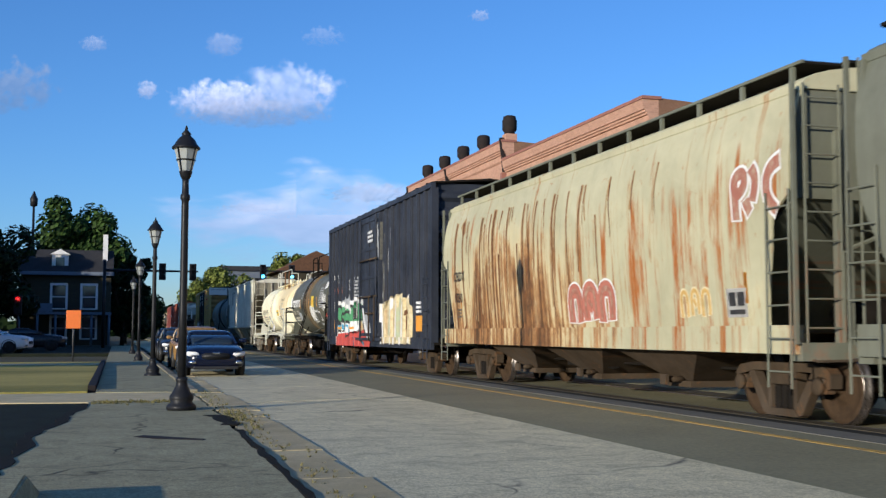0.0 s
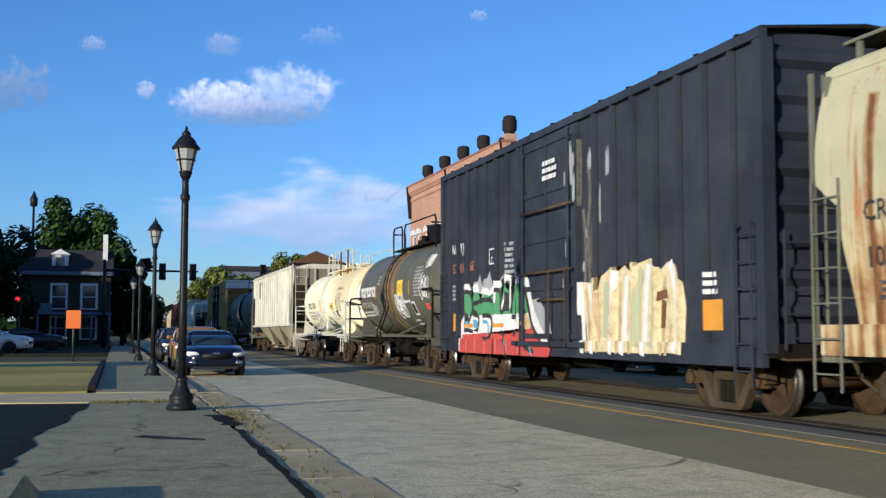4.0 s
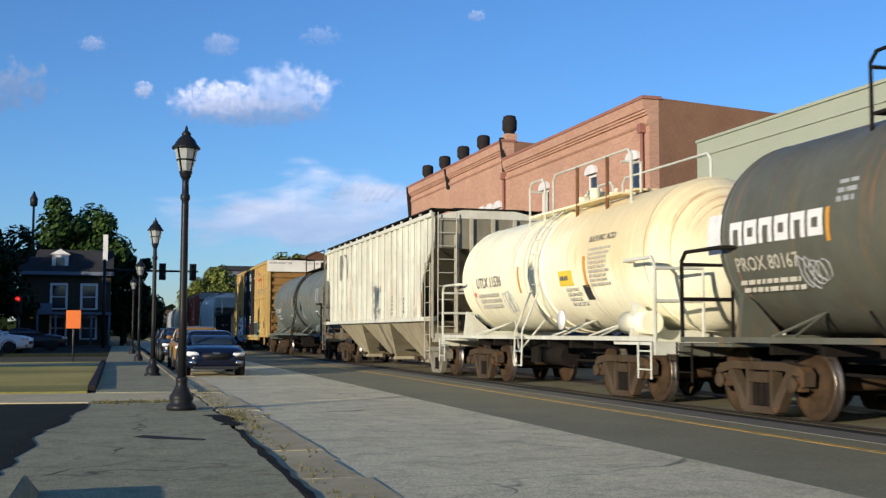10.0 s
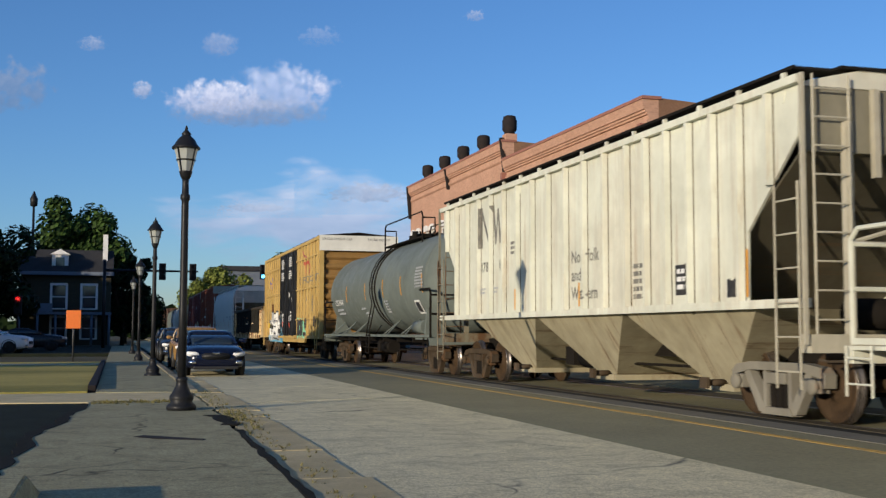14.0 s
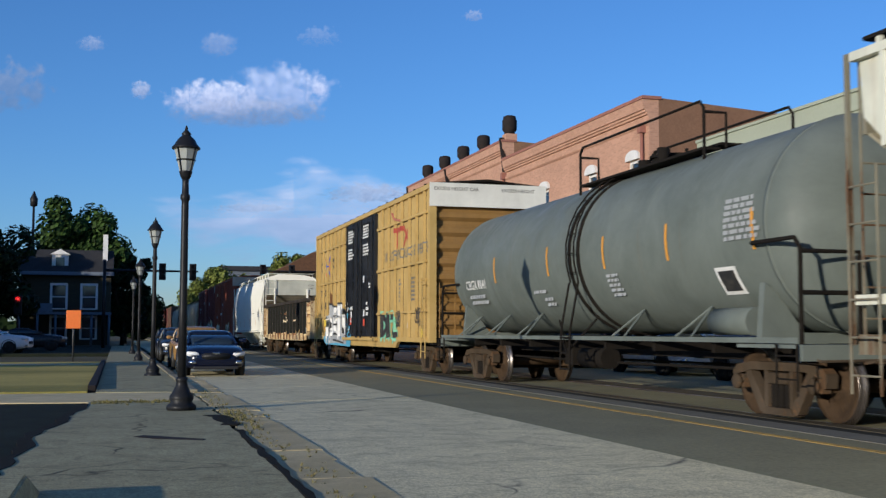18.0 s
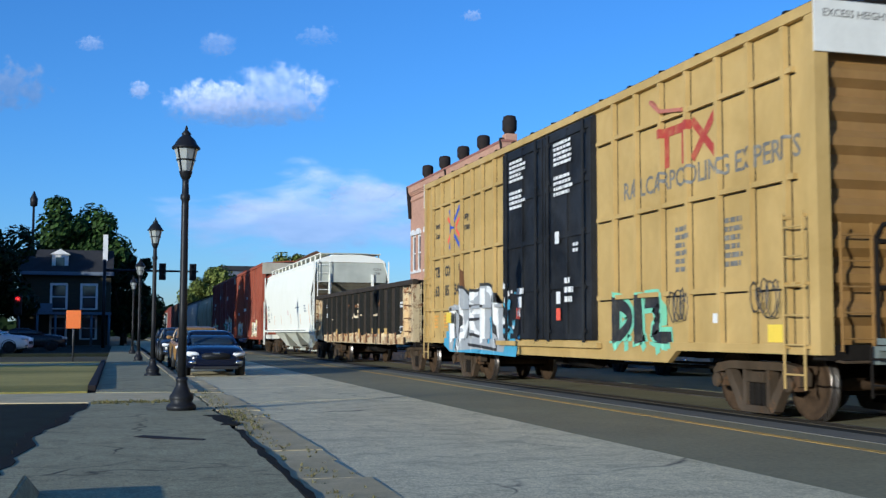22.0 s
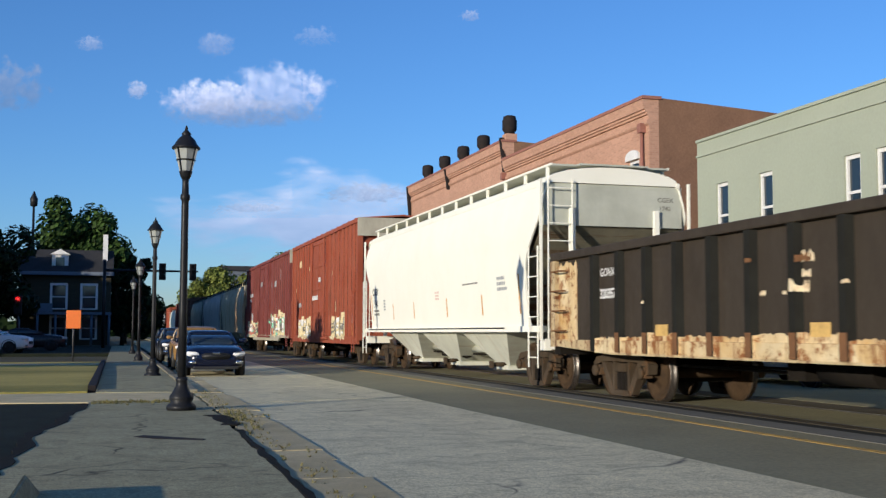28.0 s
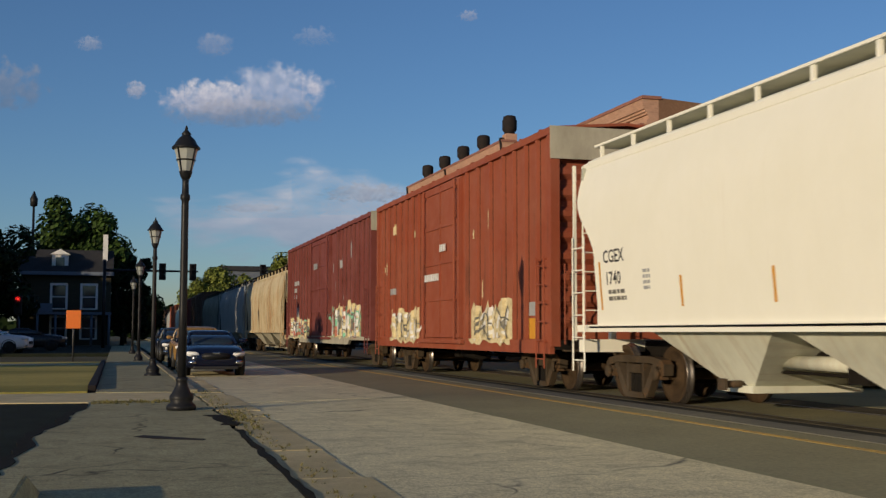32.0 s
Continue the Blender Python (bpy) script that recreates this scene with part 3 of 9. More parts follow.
def bogie(car, y, cast):
    if cast.name in FIRST_BOGIE:
        b = copy_thing(FIRST_BOGIE[cast.name], pose(0, y, 0))
        b.parent = car
        WHEELSETS.extend((c, car) for c in b.children if c.name.startswith("wheelset"))
        return
    bm = bm_new()
    box(bm, -0.95, 0.95, -0.22, 0.22, 0.42, 0.68)
    box(bm, -0.3, 0.3, -0.3, 0.3, 0.68, 0.78)
    for s in (-1, 1):
        box(bm, -0.85, 0.85, s * 0.62 - 0.05, s * 0.62 + 0.05, 0.3, 0.42)
    b = part("bogie", bm, P_UNDER, car, "four-wheeled cast steel bogie, brown with rust", pose(0, y, 0))
    for s in (-1, 1):
        bm = bm_new()
        x0, x1 = sorted((s * 0.90, s * 1.06))
        prism(bm, [(-1.07, 0.44), (-1.09, 0.60), (-0.98, 0.69), (-0.62, 0.735), (0.62, 0.735), (0.98, 0.69), (1.09, 0.60), (1.07, 0.44), (0.99, 0.42), (0.96, 0.56), (0.62, 0.625), (-0.62, 0.625), (-0.96, 0.56), (-0.99, 0.42)], "x", x0, x1)
        for d in (-1, 1):
            prism(bm, [(d * 0.80, 0.60), (d * 0.66, 0.625), (d * 0.30, 0.16), (d * 0.30, 0.05), (d * 0.44, 0.08)], "x", x0 + 0.015, x1 - 0.015)
            prism(bm, [(d * 0.33, 0.12), (d * 0.25, 0.12), (d * 0.25, 0.63), (d * 0.33, 0.63)], "x", x0 + 0.02, x1 + 0.01)
        prism(bm, [(-0.36, 0.05), (0.36, 0.05), (0.30, 0.145), (-0.30, 0.145)], "x", x0, x1)
        frame_ob = part("side_frame", bm, cast, b)
        for d in (-1, 1):
            bm = bm_new()
            bevel_box(bm, min(s * 0.93, s * 1.09), max(s * 0.93, s * 1.09), d * 0.89 - 0.105, d * 0.89 + 0.105, 0.37, 0.56, 0.02)
            lathe(bm, [(0.105, s * 1.08), (0.105, s * 1.13), (0.09, s * 1.15), (0.03, s * 1.155)], (0, d * 0.89, WHEEL_R), 14, "x")
            part("bearing_cap", bm, cast, frame_ob)
        for d in (-0.15, 0.0, 0.15):
            bm = bm_new()
            lathe(bm, [(0.055, 0.148)] + [(0.066 if k % 2 else 0.05, 0.16 + 0.022 * k) for k in range(13)] + [(0.055, 0.45)], (s * 0.98, d, 0), 10)
            part("spring", bm, P_UNDER, frame_ob)
        bm = bm_new()
        bevel_box(bm, min(s * 0.88, s * 1.07), max(s * 0.88, s * 1.07), -0.23, 0.23, 0.452, 0.60, 0.02)
        part("bolster_end", bm, cast, frame_ob)
    for d in (-0.89, 0.89):
        bm = bm_new()
        cyl(bm, (-1.0, 0, 0), (1.0, 0, 0), 0.085, n=10)
        for s in (-1, 1):
            lathe(bm, [(0.10, s * 0.80), (0.17, s * 0.79), (0.2, s * 0.745), (0.34, s * 0.735), (0.37, s * 0.79), (WHEEL_R - 0.004, s * 0.795),
                       (WHEEL_R, s * 0.785), (WHEEL_R + 0.004, s * 0.72), (WHEEL_R + 0.028, s * 0.705), (WHEEL_R + 0.028, s * 0.675), (0.36, s * 0.67), (0.3, s * 0.70), (0.12, s * 0.69)], n=24, axis="x")
        me = mesh_of("wheelset", bm, P_WHEEL, P_TREAD)
        for f in me.polygons:
            c = f.center
            if math.hypot(c.y, c.z) > WHEEL_R - 0.03:
                f.material_index = 1
        ws = part("wheelset", me, None, b, "steel wheels with bright worn treads", pose(0, d, WHEEL_R))
        WHEELSETS.append((ws, car))
    FIRST_BOGIE[cast.name] = b


def coupler(car, y, d):
    """A knuckle coupler with its hose, pointing along d."""
    bm = bm_new()
    box(bm, -0.09, 0.09, min(y, y + d * 0.45), max(y, y + d * 0.45), 0.76, 0.96)
    box(bm, -0.17, 0.14, min(y + d * 0.40, y + d * 0.62), max(y + d * 0.40, y + d * 0.62), 0.72, 1.0)
    tube(bm, [(-0.35, y, 0.85), (-0.33, y + d * 0.2, 0.55), (-0.2, y + d * 0.4, 0.35), (-0.05, y + d * 0.5, 0.45)], 0.03)
    tube(bm, [(-1.35, y - d * 0.05, 0.8), (-1.35, y + d * 0.12, 0.78), (-0.2, y + d * 0.2, 0.8)], 0.018)
    part("coupler", bm, P_TRUCK, car)


def ladder(car, pts, width, rungs, mat, along="y", name="ladder", r=0.016):
    """Two rails through pts, rungs between; its width runs along y or x."""
    bm = bm_new()
    w = Vector((0, width, 0)) if along == "y" else Vector((width, 0, 0))
    pts = [Vector(p) for p in pts]
    tube(bm, pts, r)
    a, b = pts[0], pts[-1]
    rack = part(name, bm, mat, car)
    bm = bm_new()
    tube(bm, [p + w for p in pts], r)
    part("rail", bm, mat, rack)
    for k in range(rungs):
        p = a.lerp(b, (k + 0.5) / rungs)
        bm = bm_new()
        cyl(bm, p, p + w, r * 0.8, n=6)
        part("rung", bm, mat, rack)


def under_gear(car, L, bog, wide=0.35, bearers=True):
    bm = bm_new()
    box(bm, -wide, wide, -L / 2 + 0.1, L / 2 - 0.1, 0.72, 0.98)
    part("centre_sill", bm, P_UNDER, car)
    for k in range(7 if bearers else 0):
        y = -bog + (k + 0.5) * 2 * bog / 7
        for s in (-1, 1):
            bm = bm_new()
            box(bm, *sorted((s * wide, s * 1.4)), y - 0.05, y + 0.05, 0.84, 0.98)
            part("cross_bearer", bm, P_UNDER, car)
    bm = bm_new()
    cyl(bm, (-0.75, -0.6, 0.66), (-0.75, 0.5, 0.66), 0.2, n=12)
    box(bm, -0.9, -0.6, 0.8, 1.2, 0.5, 0.85)
    tube(bm, [(-0.6, -bog + 0.9, 0.6), (-0.6, -1, 0.58), (-0.6, 1.4, 0.58), (-0.6, bog - 0.9, 0.6)], 0.025)
    tube(bm, [(0.6, -bog + 0.9, 0.6), (0.6, bog - 0.9, 0.56)], 0.025)
    part("brake_gear", bm, P_UNDER, car)


def railcar(name, label, y0, y1, cast=None, bearers=True, near_cast=None):
    L, yc = y1 - y0, (y0 + y1) / 2
    car = thing(name, label, "freight car", at=pose(TRACK_X, yc, 0), group="cars of the freight train")
    spots = BOGIES.get(round(y0, 2), (y0 + 1.7, y1 - 1.7))
    bog = (spots[1] - spots[0]) / 2
    CARS.append((car, yc))
    for d, spot in zip((-1, 1), spots):
        bogie(car, spot - yc, (near_cast if d < 0 and near_cast else cast) or P_TRUCK)
        coupler(car, d * (L / 2 - 0.05), d)
    under_gear(car, L, bog, 0.35, bearers)
    return car, yc, L


# ---- lettering and sprayed pictures ----
def patch(car, x, y0, y1, z0, z1, mat, name="marking", jag=0.0, seed=1, label=""):
    r = random.Random(seed)
    bm = bm_new()
    if jag:
        n = 14
        top = [(y0 + (y1 - y0) * k / n, z1 - r.uniform(0, jag)) for k in range(n + 1)]
        low = [(y1 - (y1 - y0) * k / n, z0 + r.uniform(0, jag * 0.4)) for k in range(n + 1)]
        poly = top + low
    else:
        poly = [(y0, z0), (y1, z0), (y1, z1), (y0, z1)]
    prism(bm, poly, "x", x - 0.003, x)
    return follow(part(name, bm, mat, car, label), car) if x > -1.64 else part(name, bm, mat, car, label)


def bars(car, x, y, z, wide, high, rows, mat, seed=0):
    """Small stencilled lines too fine to read: plain bars from y towards -y."""
    r = random.Random(seed * 7 + 3)
    bm = bm_new()
    step = high / rows
    for k in range(rows):
        a = y
        end = y - wide * r.uniform(0.7, 1.0)
        while a > end + 0.02:
            w = min(r.uniform(0.06, 0.2), a - end)
            z1 = z - k * step
            box(bm, x - 0.003, x, a - w, a, z1 - step * 0.6, z1)
            a -= w + 0.035
    tagged(follow(part("stencil", bm, mat, car), car), kind="stuff")


def stroke_mesh(bm, pts, w, x, lift):
    for k, (a, b) in enumerate(zip(pts, pts[1:])):
        a, b = Vector(a), Vector(b)
        d = (b - a).normalized()
        n = Vector((-d.y, d.x)) * w / 2
        a, b = a - d * w * 0.42, b + d * w * 0.42
        q = [a - n * 0.85, b - n * 0.85, b + d * w * 0.06, b + n, a + n]
        xx = x - lift - 0.0006 * k
        prism(bm, [(p.x, p.y) for p in q], "x", xx - 0.0005, xx)


PROFILES, CURVES = {}, {}


def profile(car, panel, rib, ys, top=0.04, foot=0.055, doors=(), sill=(0, 0)):
    """Remember where a car's side stands proud, so that paint on it can follow."""
    PROFILES[car.name] = (panel, rib, sorted(ys), top, foot, doors, sill)


def follow(ob, car):
    """Press flat paint onto the ribs and panels of the side that it lies on."""
    if car.name in CURVES:
        half = CURVES[car.name]
        bm = bm_new()
        bm.from_mesh(ob.data)
        bm.transform(ob.matrix_basis)
        ob.matrix_basis = Matrix()
        lo, hi = min(v.co.z for v in bm.verts), max(v.co.z for v in bm.verts)
        for k in range(int(lo / 0.12) + 1, int(hi / 0.12) + 1):
            bmesh.ops.bisect_plane(bm, geom=bm.verts[:] + bm.edges[:] + bm.faces[:], plane_co=(0, 0, 0.12 * k), plane_no=(0, 0, 1))
        for v in bm.verts:
            v.co.x = -half(v.co.z) - 0.004 - max(0.0, -1.606 - v.co.x)
        bm.to_mesh(ob.data)
        bm.free()
        return ob
    if car.name not in PROFILES:
        return ob
    panel, rib, ys, top, foot, doors, sill = PROFILES[car.name]
    bm = bm_new()
    bm.from_mesh(ob.data)
    bm.transform(ob.matrix_basis)
    ob.matrix_basis = Matrix()
    lo, hi = min(v.co.y for v in bm.verts), max(v.co.y for v in bm.verts)
    cuts = [y + q for y in ys for q in (-foot, -top, top, foot)] + [y for d in doors for y in (d[0] - 0.001, d[0], d[1], d[1] + 0.001)]
    for y in cuts:
        if lo < y < hi:
            bmesh.ops.bisect_plane(bm, geom=bm.verts[:] + bm.edges[:] + bm.faces[:], plane_co=(0, y, 0), plane_no=(0, 1, 0))
    if sill[0] and min(v.co.z for v in bm.verts) < sill[0] < max(v.co.z for v in bm.verts):
        for z in (sill[0], sill[0] + 0.004):
            bmesh.ops.bisect_plane(bm, geom=bm.verts[:] + bm.edges[:] + bm.faces[:], plane_co=(0, 0, z), plane_no=(0, 0, 1))
    for v in bm.verts:
        y, x = v.co.y, panel
        for c in ys:
            d = abs(y - c)
            if d < foot - 1e-5:
                x = rib if d <= top + 1e-4 else rib + (panel - rib) * (d - top) / (foot - top)
        if any(a - 1e-4 <= y <= b + 1e-4 for a, b in doors):
            x = rib
        if v.co.z < sill[0] + 0.002:
            x = min(x, sill[1])
        v.co.x = x - max(0.003, rib - v.co.x)
    bm.to_mesh(ob.data)
    bm.free()
    return ob


def ribbon(bm, pts, w, x, taper):
    """A smooth fat brush line through pts, its ends cut on the slant."""
    c = []
    for a, b, d in zip(pts, pts[1:], pts[2:]):
        a2, d2 = (a + b) / 2 if c else a, (b + d) / 2 if d is not pts[-1] else d
        for k in range(7 if d is pts[-1] else 6):
            u = k / 6
            c.append(a2 * (1 - u) ** 2 + b * 2 * u * (1 - u) + d2 * u * u)
    last = None
    for i, q in enumerate(c):
        t = (c[min(i + 1, len(c) - 1)] - c[max(i - 1, 0)]).normalized()
        n = Vector((-t.y, t.x)) * w / 2 * (1 - taper * i / len(c))
        e = t * w * 0.3 * (-1 if i == 0 else 1 if i == len(c) - 1 else 0)
        pair = [bm.verts.new((x, *(q + n + e))), bm.verts.new((x, *(q - n + e * 0.5)))]
        if last:
            bm.faces.new((last[0], last[1], pair[1], pair[0]))
        last = pair


def graffiti(car, x, y_left, y_right, z0, z1, count, fill, edge, seed=1, wide=0.2, trim=0.08, label="sprayed letters", second=None, ink=None):
    """Wild sprayed shapes that lean on one another: edge, ink line and fill, one over the other."""
    r = random.Random(seed)
    w, h = (y_left - y_right) / count, z1 - z0
    lines = []
    for k in range(count):
        oy = y_left - (k + 0.5) * w
        for j in range(r.choice((2, 3, 3))):
            a = Vector((oy + r.uniform(-0.55, 0.55) * w, z0 + h * r.choice((r.uniform(0, 0.2), r.uniform(0.8, 1)))))
            d = Vector((oy + r.uniform(-0.6, 0.6) * w, z0 + h * (r.uniform(0.75, 1.0) if a.y < z0 + h / 2 else r.uniform(0.0, 0.25))))
            if j == 2:
                d = Vector((a.x - r.choice((-1, 1)) * r.uniform(0.5, 0.9) * w, z0 + h * r.uniform(0.3, 0.7)))
            else:
                d.x = a.x + (d.x - a.x) * 0.45
            b = (a + d) / 2 + Vector((r.choice((-1, 1)) * r.uniform(0.05, 0.4) * w, r.uniform(-0.1, 0.1) * h))
            lines.append([a, b, d] if j else [a, b, d, Vector((d.x - r.uniform(0.2, 0.7) * w, z0 + h * r.uniform(0.35, 0.65)))])
    g = None
    for nm, mat, ww, lift in (("outline", edge, wide + 2 * trim, 0.0), ("ink_line", ink, wide + (0.07 if wide < 0.4 else 0.13), 0.0045), ("fill", fill, wide, 0.008), ("shade", second, wide * 0.4, 0.012)):
        if mat is None:
            continue
        for i, st in enumerate(lines):
            bm = bm_new()
            off = Vector((-wide * 0.15, -wide * 0.15)) if nm == "shade" else Vector((0, 0))
            ribbon(bm, [q + off for q in st], ww * (0.8 + 0.4 * ((i * 7) % 5) / 5), x - lift - 0.0004 * (i % 6), 0.35)
            if g is None:
                g = follow(part("graffiti", bm, mat, car, label), car)
            else:
                follow(part(nm, bm, mat, g), car)


def spray(car, x, y_left, y_right, z0, z1, strokes, layers, label):
    """Sprayed letters from strokes in a unit cell; layers of (name, paint, width, lift) lie one over the other."""
    g = None
    for nm, mat, w, lift in layers:
        for i, st in enumerate(strokes):
            bm = bm_new()
            pts = [Vector((y_left - u * (y_left - y_right), z0 + v * (z1 - z0))) for u, v in st]
            if len(pts) == 2:
                pts.insert(1, (pts[0] + pts[1]) / 2)
            ribbon(bm, pts, w, x - lift - 0.0003 * (i % 5), 0.12)
            if g is None:
                g = follow(part("graffiti", bm, mat, car, label), car)
            else:
                follow(part(nm, bm, mat, g), car)


def field(car, x, y_left, y_right, z0, z1, outline, mat, label=""):
    """A sprayed field of one colour, its outline given in a unit cell."""
    bm = bm_new()
    prism(bm, [(y_left - u * (y_left - y_right), z0 + v * (z1 - z0)) for u, v in outline], "x", x - 0.001, x)
    bmesh.ops.triangulate(bm, faces=[f for f in bm.faces if len(f.verts) > 4])
    return follow(part("graffiti_ground", bm, mat, car, label), car)


def muddle(car, x, y0, y1, z0, z1, seed, hues=(F_MINT, F_ROSE, F_WHITE)):
    """A weathered sprayed panel: a pale ragged ground with muddled colours on it."""
    patch(car, x, y0, y1, z0, z1, F_CREAM, "graffiti_ground", (z1 - z0) * 0.35, seed, "pale flaking sprayed ground")
    n = max(2, round((y1 - y0) / 0.9))
    for k, (mat, w) in enumerate([(m, 0.13) for m in hues] + [(F_GREYTXT, 0.05)]):
        graffiti(car, x - 0.008 - 0.007 * k, y1 - 0.15, y0 + 0.15, z0 + 0.1, z0 + (z1 - z0) * 0.8, n, mat, None, seed + 7 * k, w, 0.0, "muddled colours of a worn sprayed picture")


def scrapes(car, x, y0, y1, count, seed, mat):
    """Long pale scrapes where the paint has gone."""
    r = random.Random(seed)
    for k in range(count):
        y, z, w, h = r.uniform(y0, y1), r.uniform(1.9, 4.3), r.uniform(0.02, 0.07), r.uniform(0.08, 0.35)
        patch(car, x - 0.0002 * k, y - w, y + w, z - h, z + h, mat, "paint_scrape", h * 0.8, seed + k)


def scribble(car, y, z, size, mat, seed, x=None, drum=None):
    """A thin sprayed tag; on a drum (radius, centre height) it follows the curve."""
    r = random.Random(seed)
    bm = bm_new()
    pts = []
    a = 0.0
    tall, q = 1.0, 0.25
    for k in range(120):
        a += r.uniform(0.12, 0.34)
        tall += r.uniform(-0.09, 0.09) + 0.06 * (0.8 - tall)
        q += r.uniform(-0.04, 0.04) + 0.08 * (0.2 - q)
        pts.append((y - size * (k / 120 - 0.5) - q * size * math.cos(a), z + 0.42 * size * math.sin(a) * tall))
    p3 = []
    for py, pz in pts:
        if drum:
            rr, zc = drum
            ang = (pz - zc) / rr
            p3.append((-(rr + 0.006) * math.cos(ang), py, zc + (rr + 0.006) * math.sin(ang)))
        else:
            p3.append((x, py, pz))
    tube(bm, p3, 0.009, 4)
    part("spray_tag", bm, mat, car)


# ---- box cars ----
def boxcar(name, label, y0, y1, h, paint, ribs, doors, sill_z=0.68, door_paint=None, rails=(), end_top=None, end_paint=None, roof_mat=None, belly=True, cast=None, sill_mat=None):
    car, yc, L = railcar(name, label, y0, y1, cast)
    e = L / 2
    end_paint = end_paint or paint
    for s in (-1, 1):
        bm = bm_new()
        box(bm, *sorted((s * 1.48, s * 1.525)), -e + 0.12, e - 0.12, 0.98, h - 0.1)
        part("side_panel", bm, paint, car)
        bm = bm_new()
        if belly:
            poly = [(-e + 0.1, 0.98), (-e + 0.1, 0.86), (-e + 3.5, 0.86), (-e + 3.8, sill_z), (e - 3.8, sill_z), (e - 3.5, 0.86), (e - 0.1, 0.86), (e - 0.1, 0.98)]
        else:
            poly = [(-e + 0.1, 0.98), (-e + 0.1, sill_z), (e - 0.1, sill_z), (e - 0.1, 0.98)]
        prism(bm, poly, "x", *sorted((s * 1.50, s * 1.585)))
        part("side_sill", bm, sill_mat or paint, car)
        bm = bm_new()
        box(bm, *sorted((s * 1.49, s * 1.61)), -e + 0.02, e - 0.02, h - 0.13, h)
        part("top_chord", bm, paint, car)
        for y in (-e + 0.1, e - 0.1):
            bm = bm_new()
            box(bm, *sorted((s * 1.42, s * 1.60)), y - 0.1, y + 0.1, 0.86, h - 0.132)
            part("corner_post", bm, paint, car)
    for y in ribs:
        bm = bm_new()
        prism(bm, [(-1.523, y - yc - 0.055), (-1.60, y - yc - 0.04), (-1.60, y - yc + 0.04), (-1.523, y - yc + 0.055)], "z", 0.982, h - 0.132)
        part("side_rib", bm, paint, car)
        # strip of painted shade at the rib's near foot
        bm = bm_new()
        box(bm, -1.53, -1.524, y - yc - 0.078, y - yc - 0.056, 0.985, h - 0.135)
        part("rib_seam", bm, P_SHADELINE, car, "dark line of shade painted along the rib")
    profile(car, -1.525, -1.60, [y - yc for y in ribs], 0.04, 0.055, [(a - yc, b - yc) for a, b in doors], (0.98, -1.585))
    for z, a, b in rails:
        bm = bm_new()
        box(bm, -1.588, -1.523, a - yc, b - yc, z - 0.035, z + 0.035)
        part("side_rail", bm, paint, car)
        # shade below the rail, drawn as a dark strip
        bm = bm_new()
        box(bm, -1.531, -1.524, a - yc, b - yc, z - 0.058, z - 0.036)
        part("rail_seam", bm, P_SHADELINE, car, "dark line of shade painted under the rail")
    bm = bm_new()
    prism(bm, [(-1.58, h - 0.02), (-1.58, h + 0.02), (0, h + 0.16), (1.58, h + 0.02), (1.58, h - 0.02), (0, h + 0.1)], "y", -e + 0.03, e - 0.03)
    for k in range(int(L / 1.1)):
        y = -e + 0.6 + k * 1.1
        prism(bm, [(-1.58, h + 0.021), (-1.58, h + 0.05), (0, h + 0.19), (1.58, h + 0.05), (1.58, h + 0.021), (0, h + 0.161)], "y", y, y + 0.08)
    part("roof", bm, roof_mat or paint, car)
    for d in (-1, 1):
        bm = bm_new()
        ye = d * (e - 0.16)
        box(bm, -1.42, 1.42, *sorted((ye, ye - d * 0.05)), 0.98, h)
        end = part("end_wall", bm, end_paint, car)
        top = h - 0.62 if end_top else h - 0.1
        nrib = 8
        for k in range(nrib):
            z = 1.15 + (top - 1.15) * (k + 0.5) / nrib
            bm = bm_new()
            prism(bm, [(ye, z - 0.15), (ye + d * 0.09, z - 0.05), (ye + d * 0.09, z + 0.05), (ye, z + 0.15)], "x", -1.40, 1.40)
            part("end_rib", bm, end_paint, end)
        if end_top:
            bm = bm_new()
            box(bm, -1.612, 1.612, *sorted((d * (e + 0.003), d * (e + 0.03))), h - 0.6, h + 0.02)
            part("end_cap", bm, end_top, end, "white panel across the top of the end")
        bm = bm_new()
        box(bm, -1.5, 1.5, *sorted((d * (e - 0.3), d * (e - 0.02))), 0.80, 0.978)
        part("end_sill", bm, P_UNDER, car)
        # side and end ladders
        for s in (-1, 1):
            ya = d * (e - 0.22) - (0.42 if d > 0 else 0.0)
            ladder(car, [(s * 1.66, ya, 0.45), (s * 1.66, ya, 2.55)], 0.42, 6, paint)
            for z in (0.95, 1.7, 2.5) if s < 0 else ():
                for yy in (ya, ya + 0.42):
                    bm = bm_new()
                    box(bm, -1.67, -1.56, yy - 0.02, yy + 0.02, z - 0.02, z + 0.02)
                    part("ladder_bracket", bm, paint, car)
        ladder(car, [(-1.35, d * (e + 0.06), 0.9), (-1.35, d * (e + 0.06), 2.4)], 0.42, 5, end_paint, along="x")
    bm = bm_new()
    lathe(bm, [(0.02, -0.03), (0.27, -0.03), (0.29, 0), (0.27, 0.03), (0.02, 0.03)], (0.75, -e - 0.14, 2.2), 18, "y")
    cyl(bm, (0.75, -e - 0.14, 2.2), (0.75, -e + 0.1, 2.2), 0.05)
    part("brake_wheel", bm, P_TRUCK, car)
    for a, b in doors:
        dp = door_paint or paint
        a, b = a - yc, b - yc
        bm = bm_new()
        box(bm, -1.60, -1.526, a, b, 0.99, h - 0.16)
        door = part("door", bm, dp, car)
        n = max(2, round((h - 1.3) / 0.95))
        for k in range(n + 1):
            z = 1.05 + (h - 1.35) * k / n
            bm = bm_new()
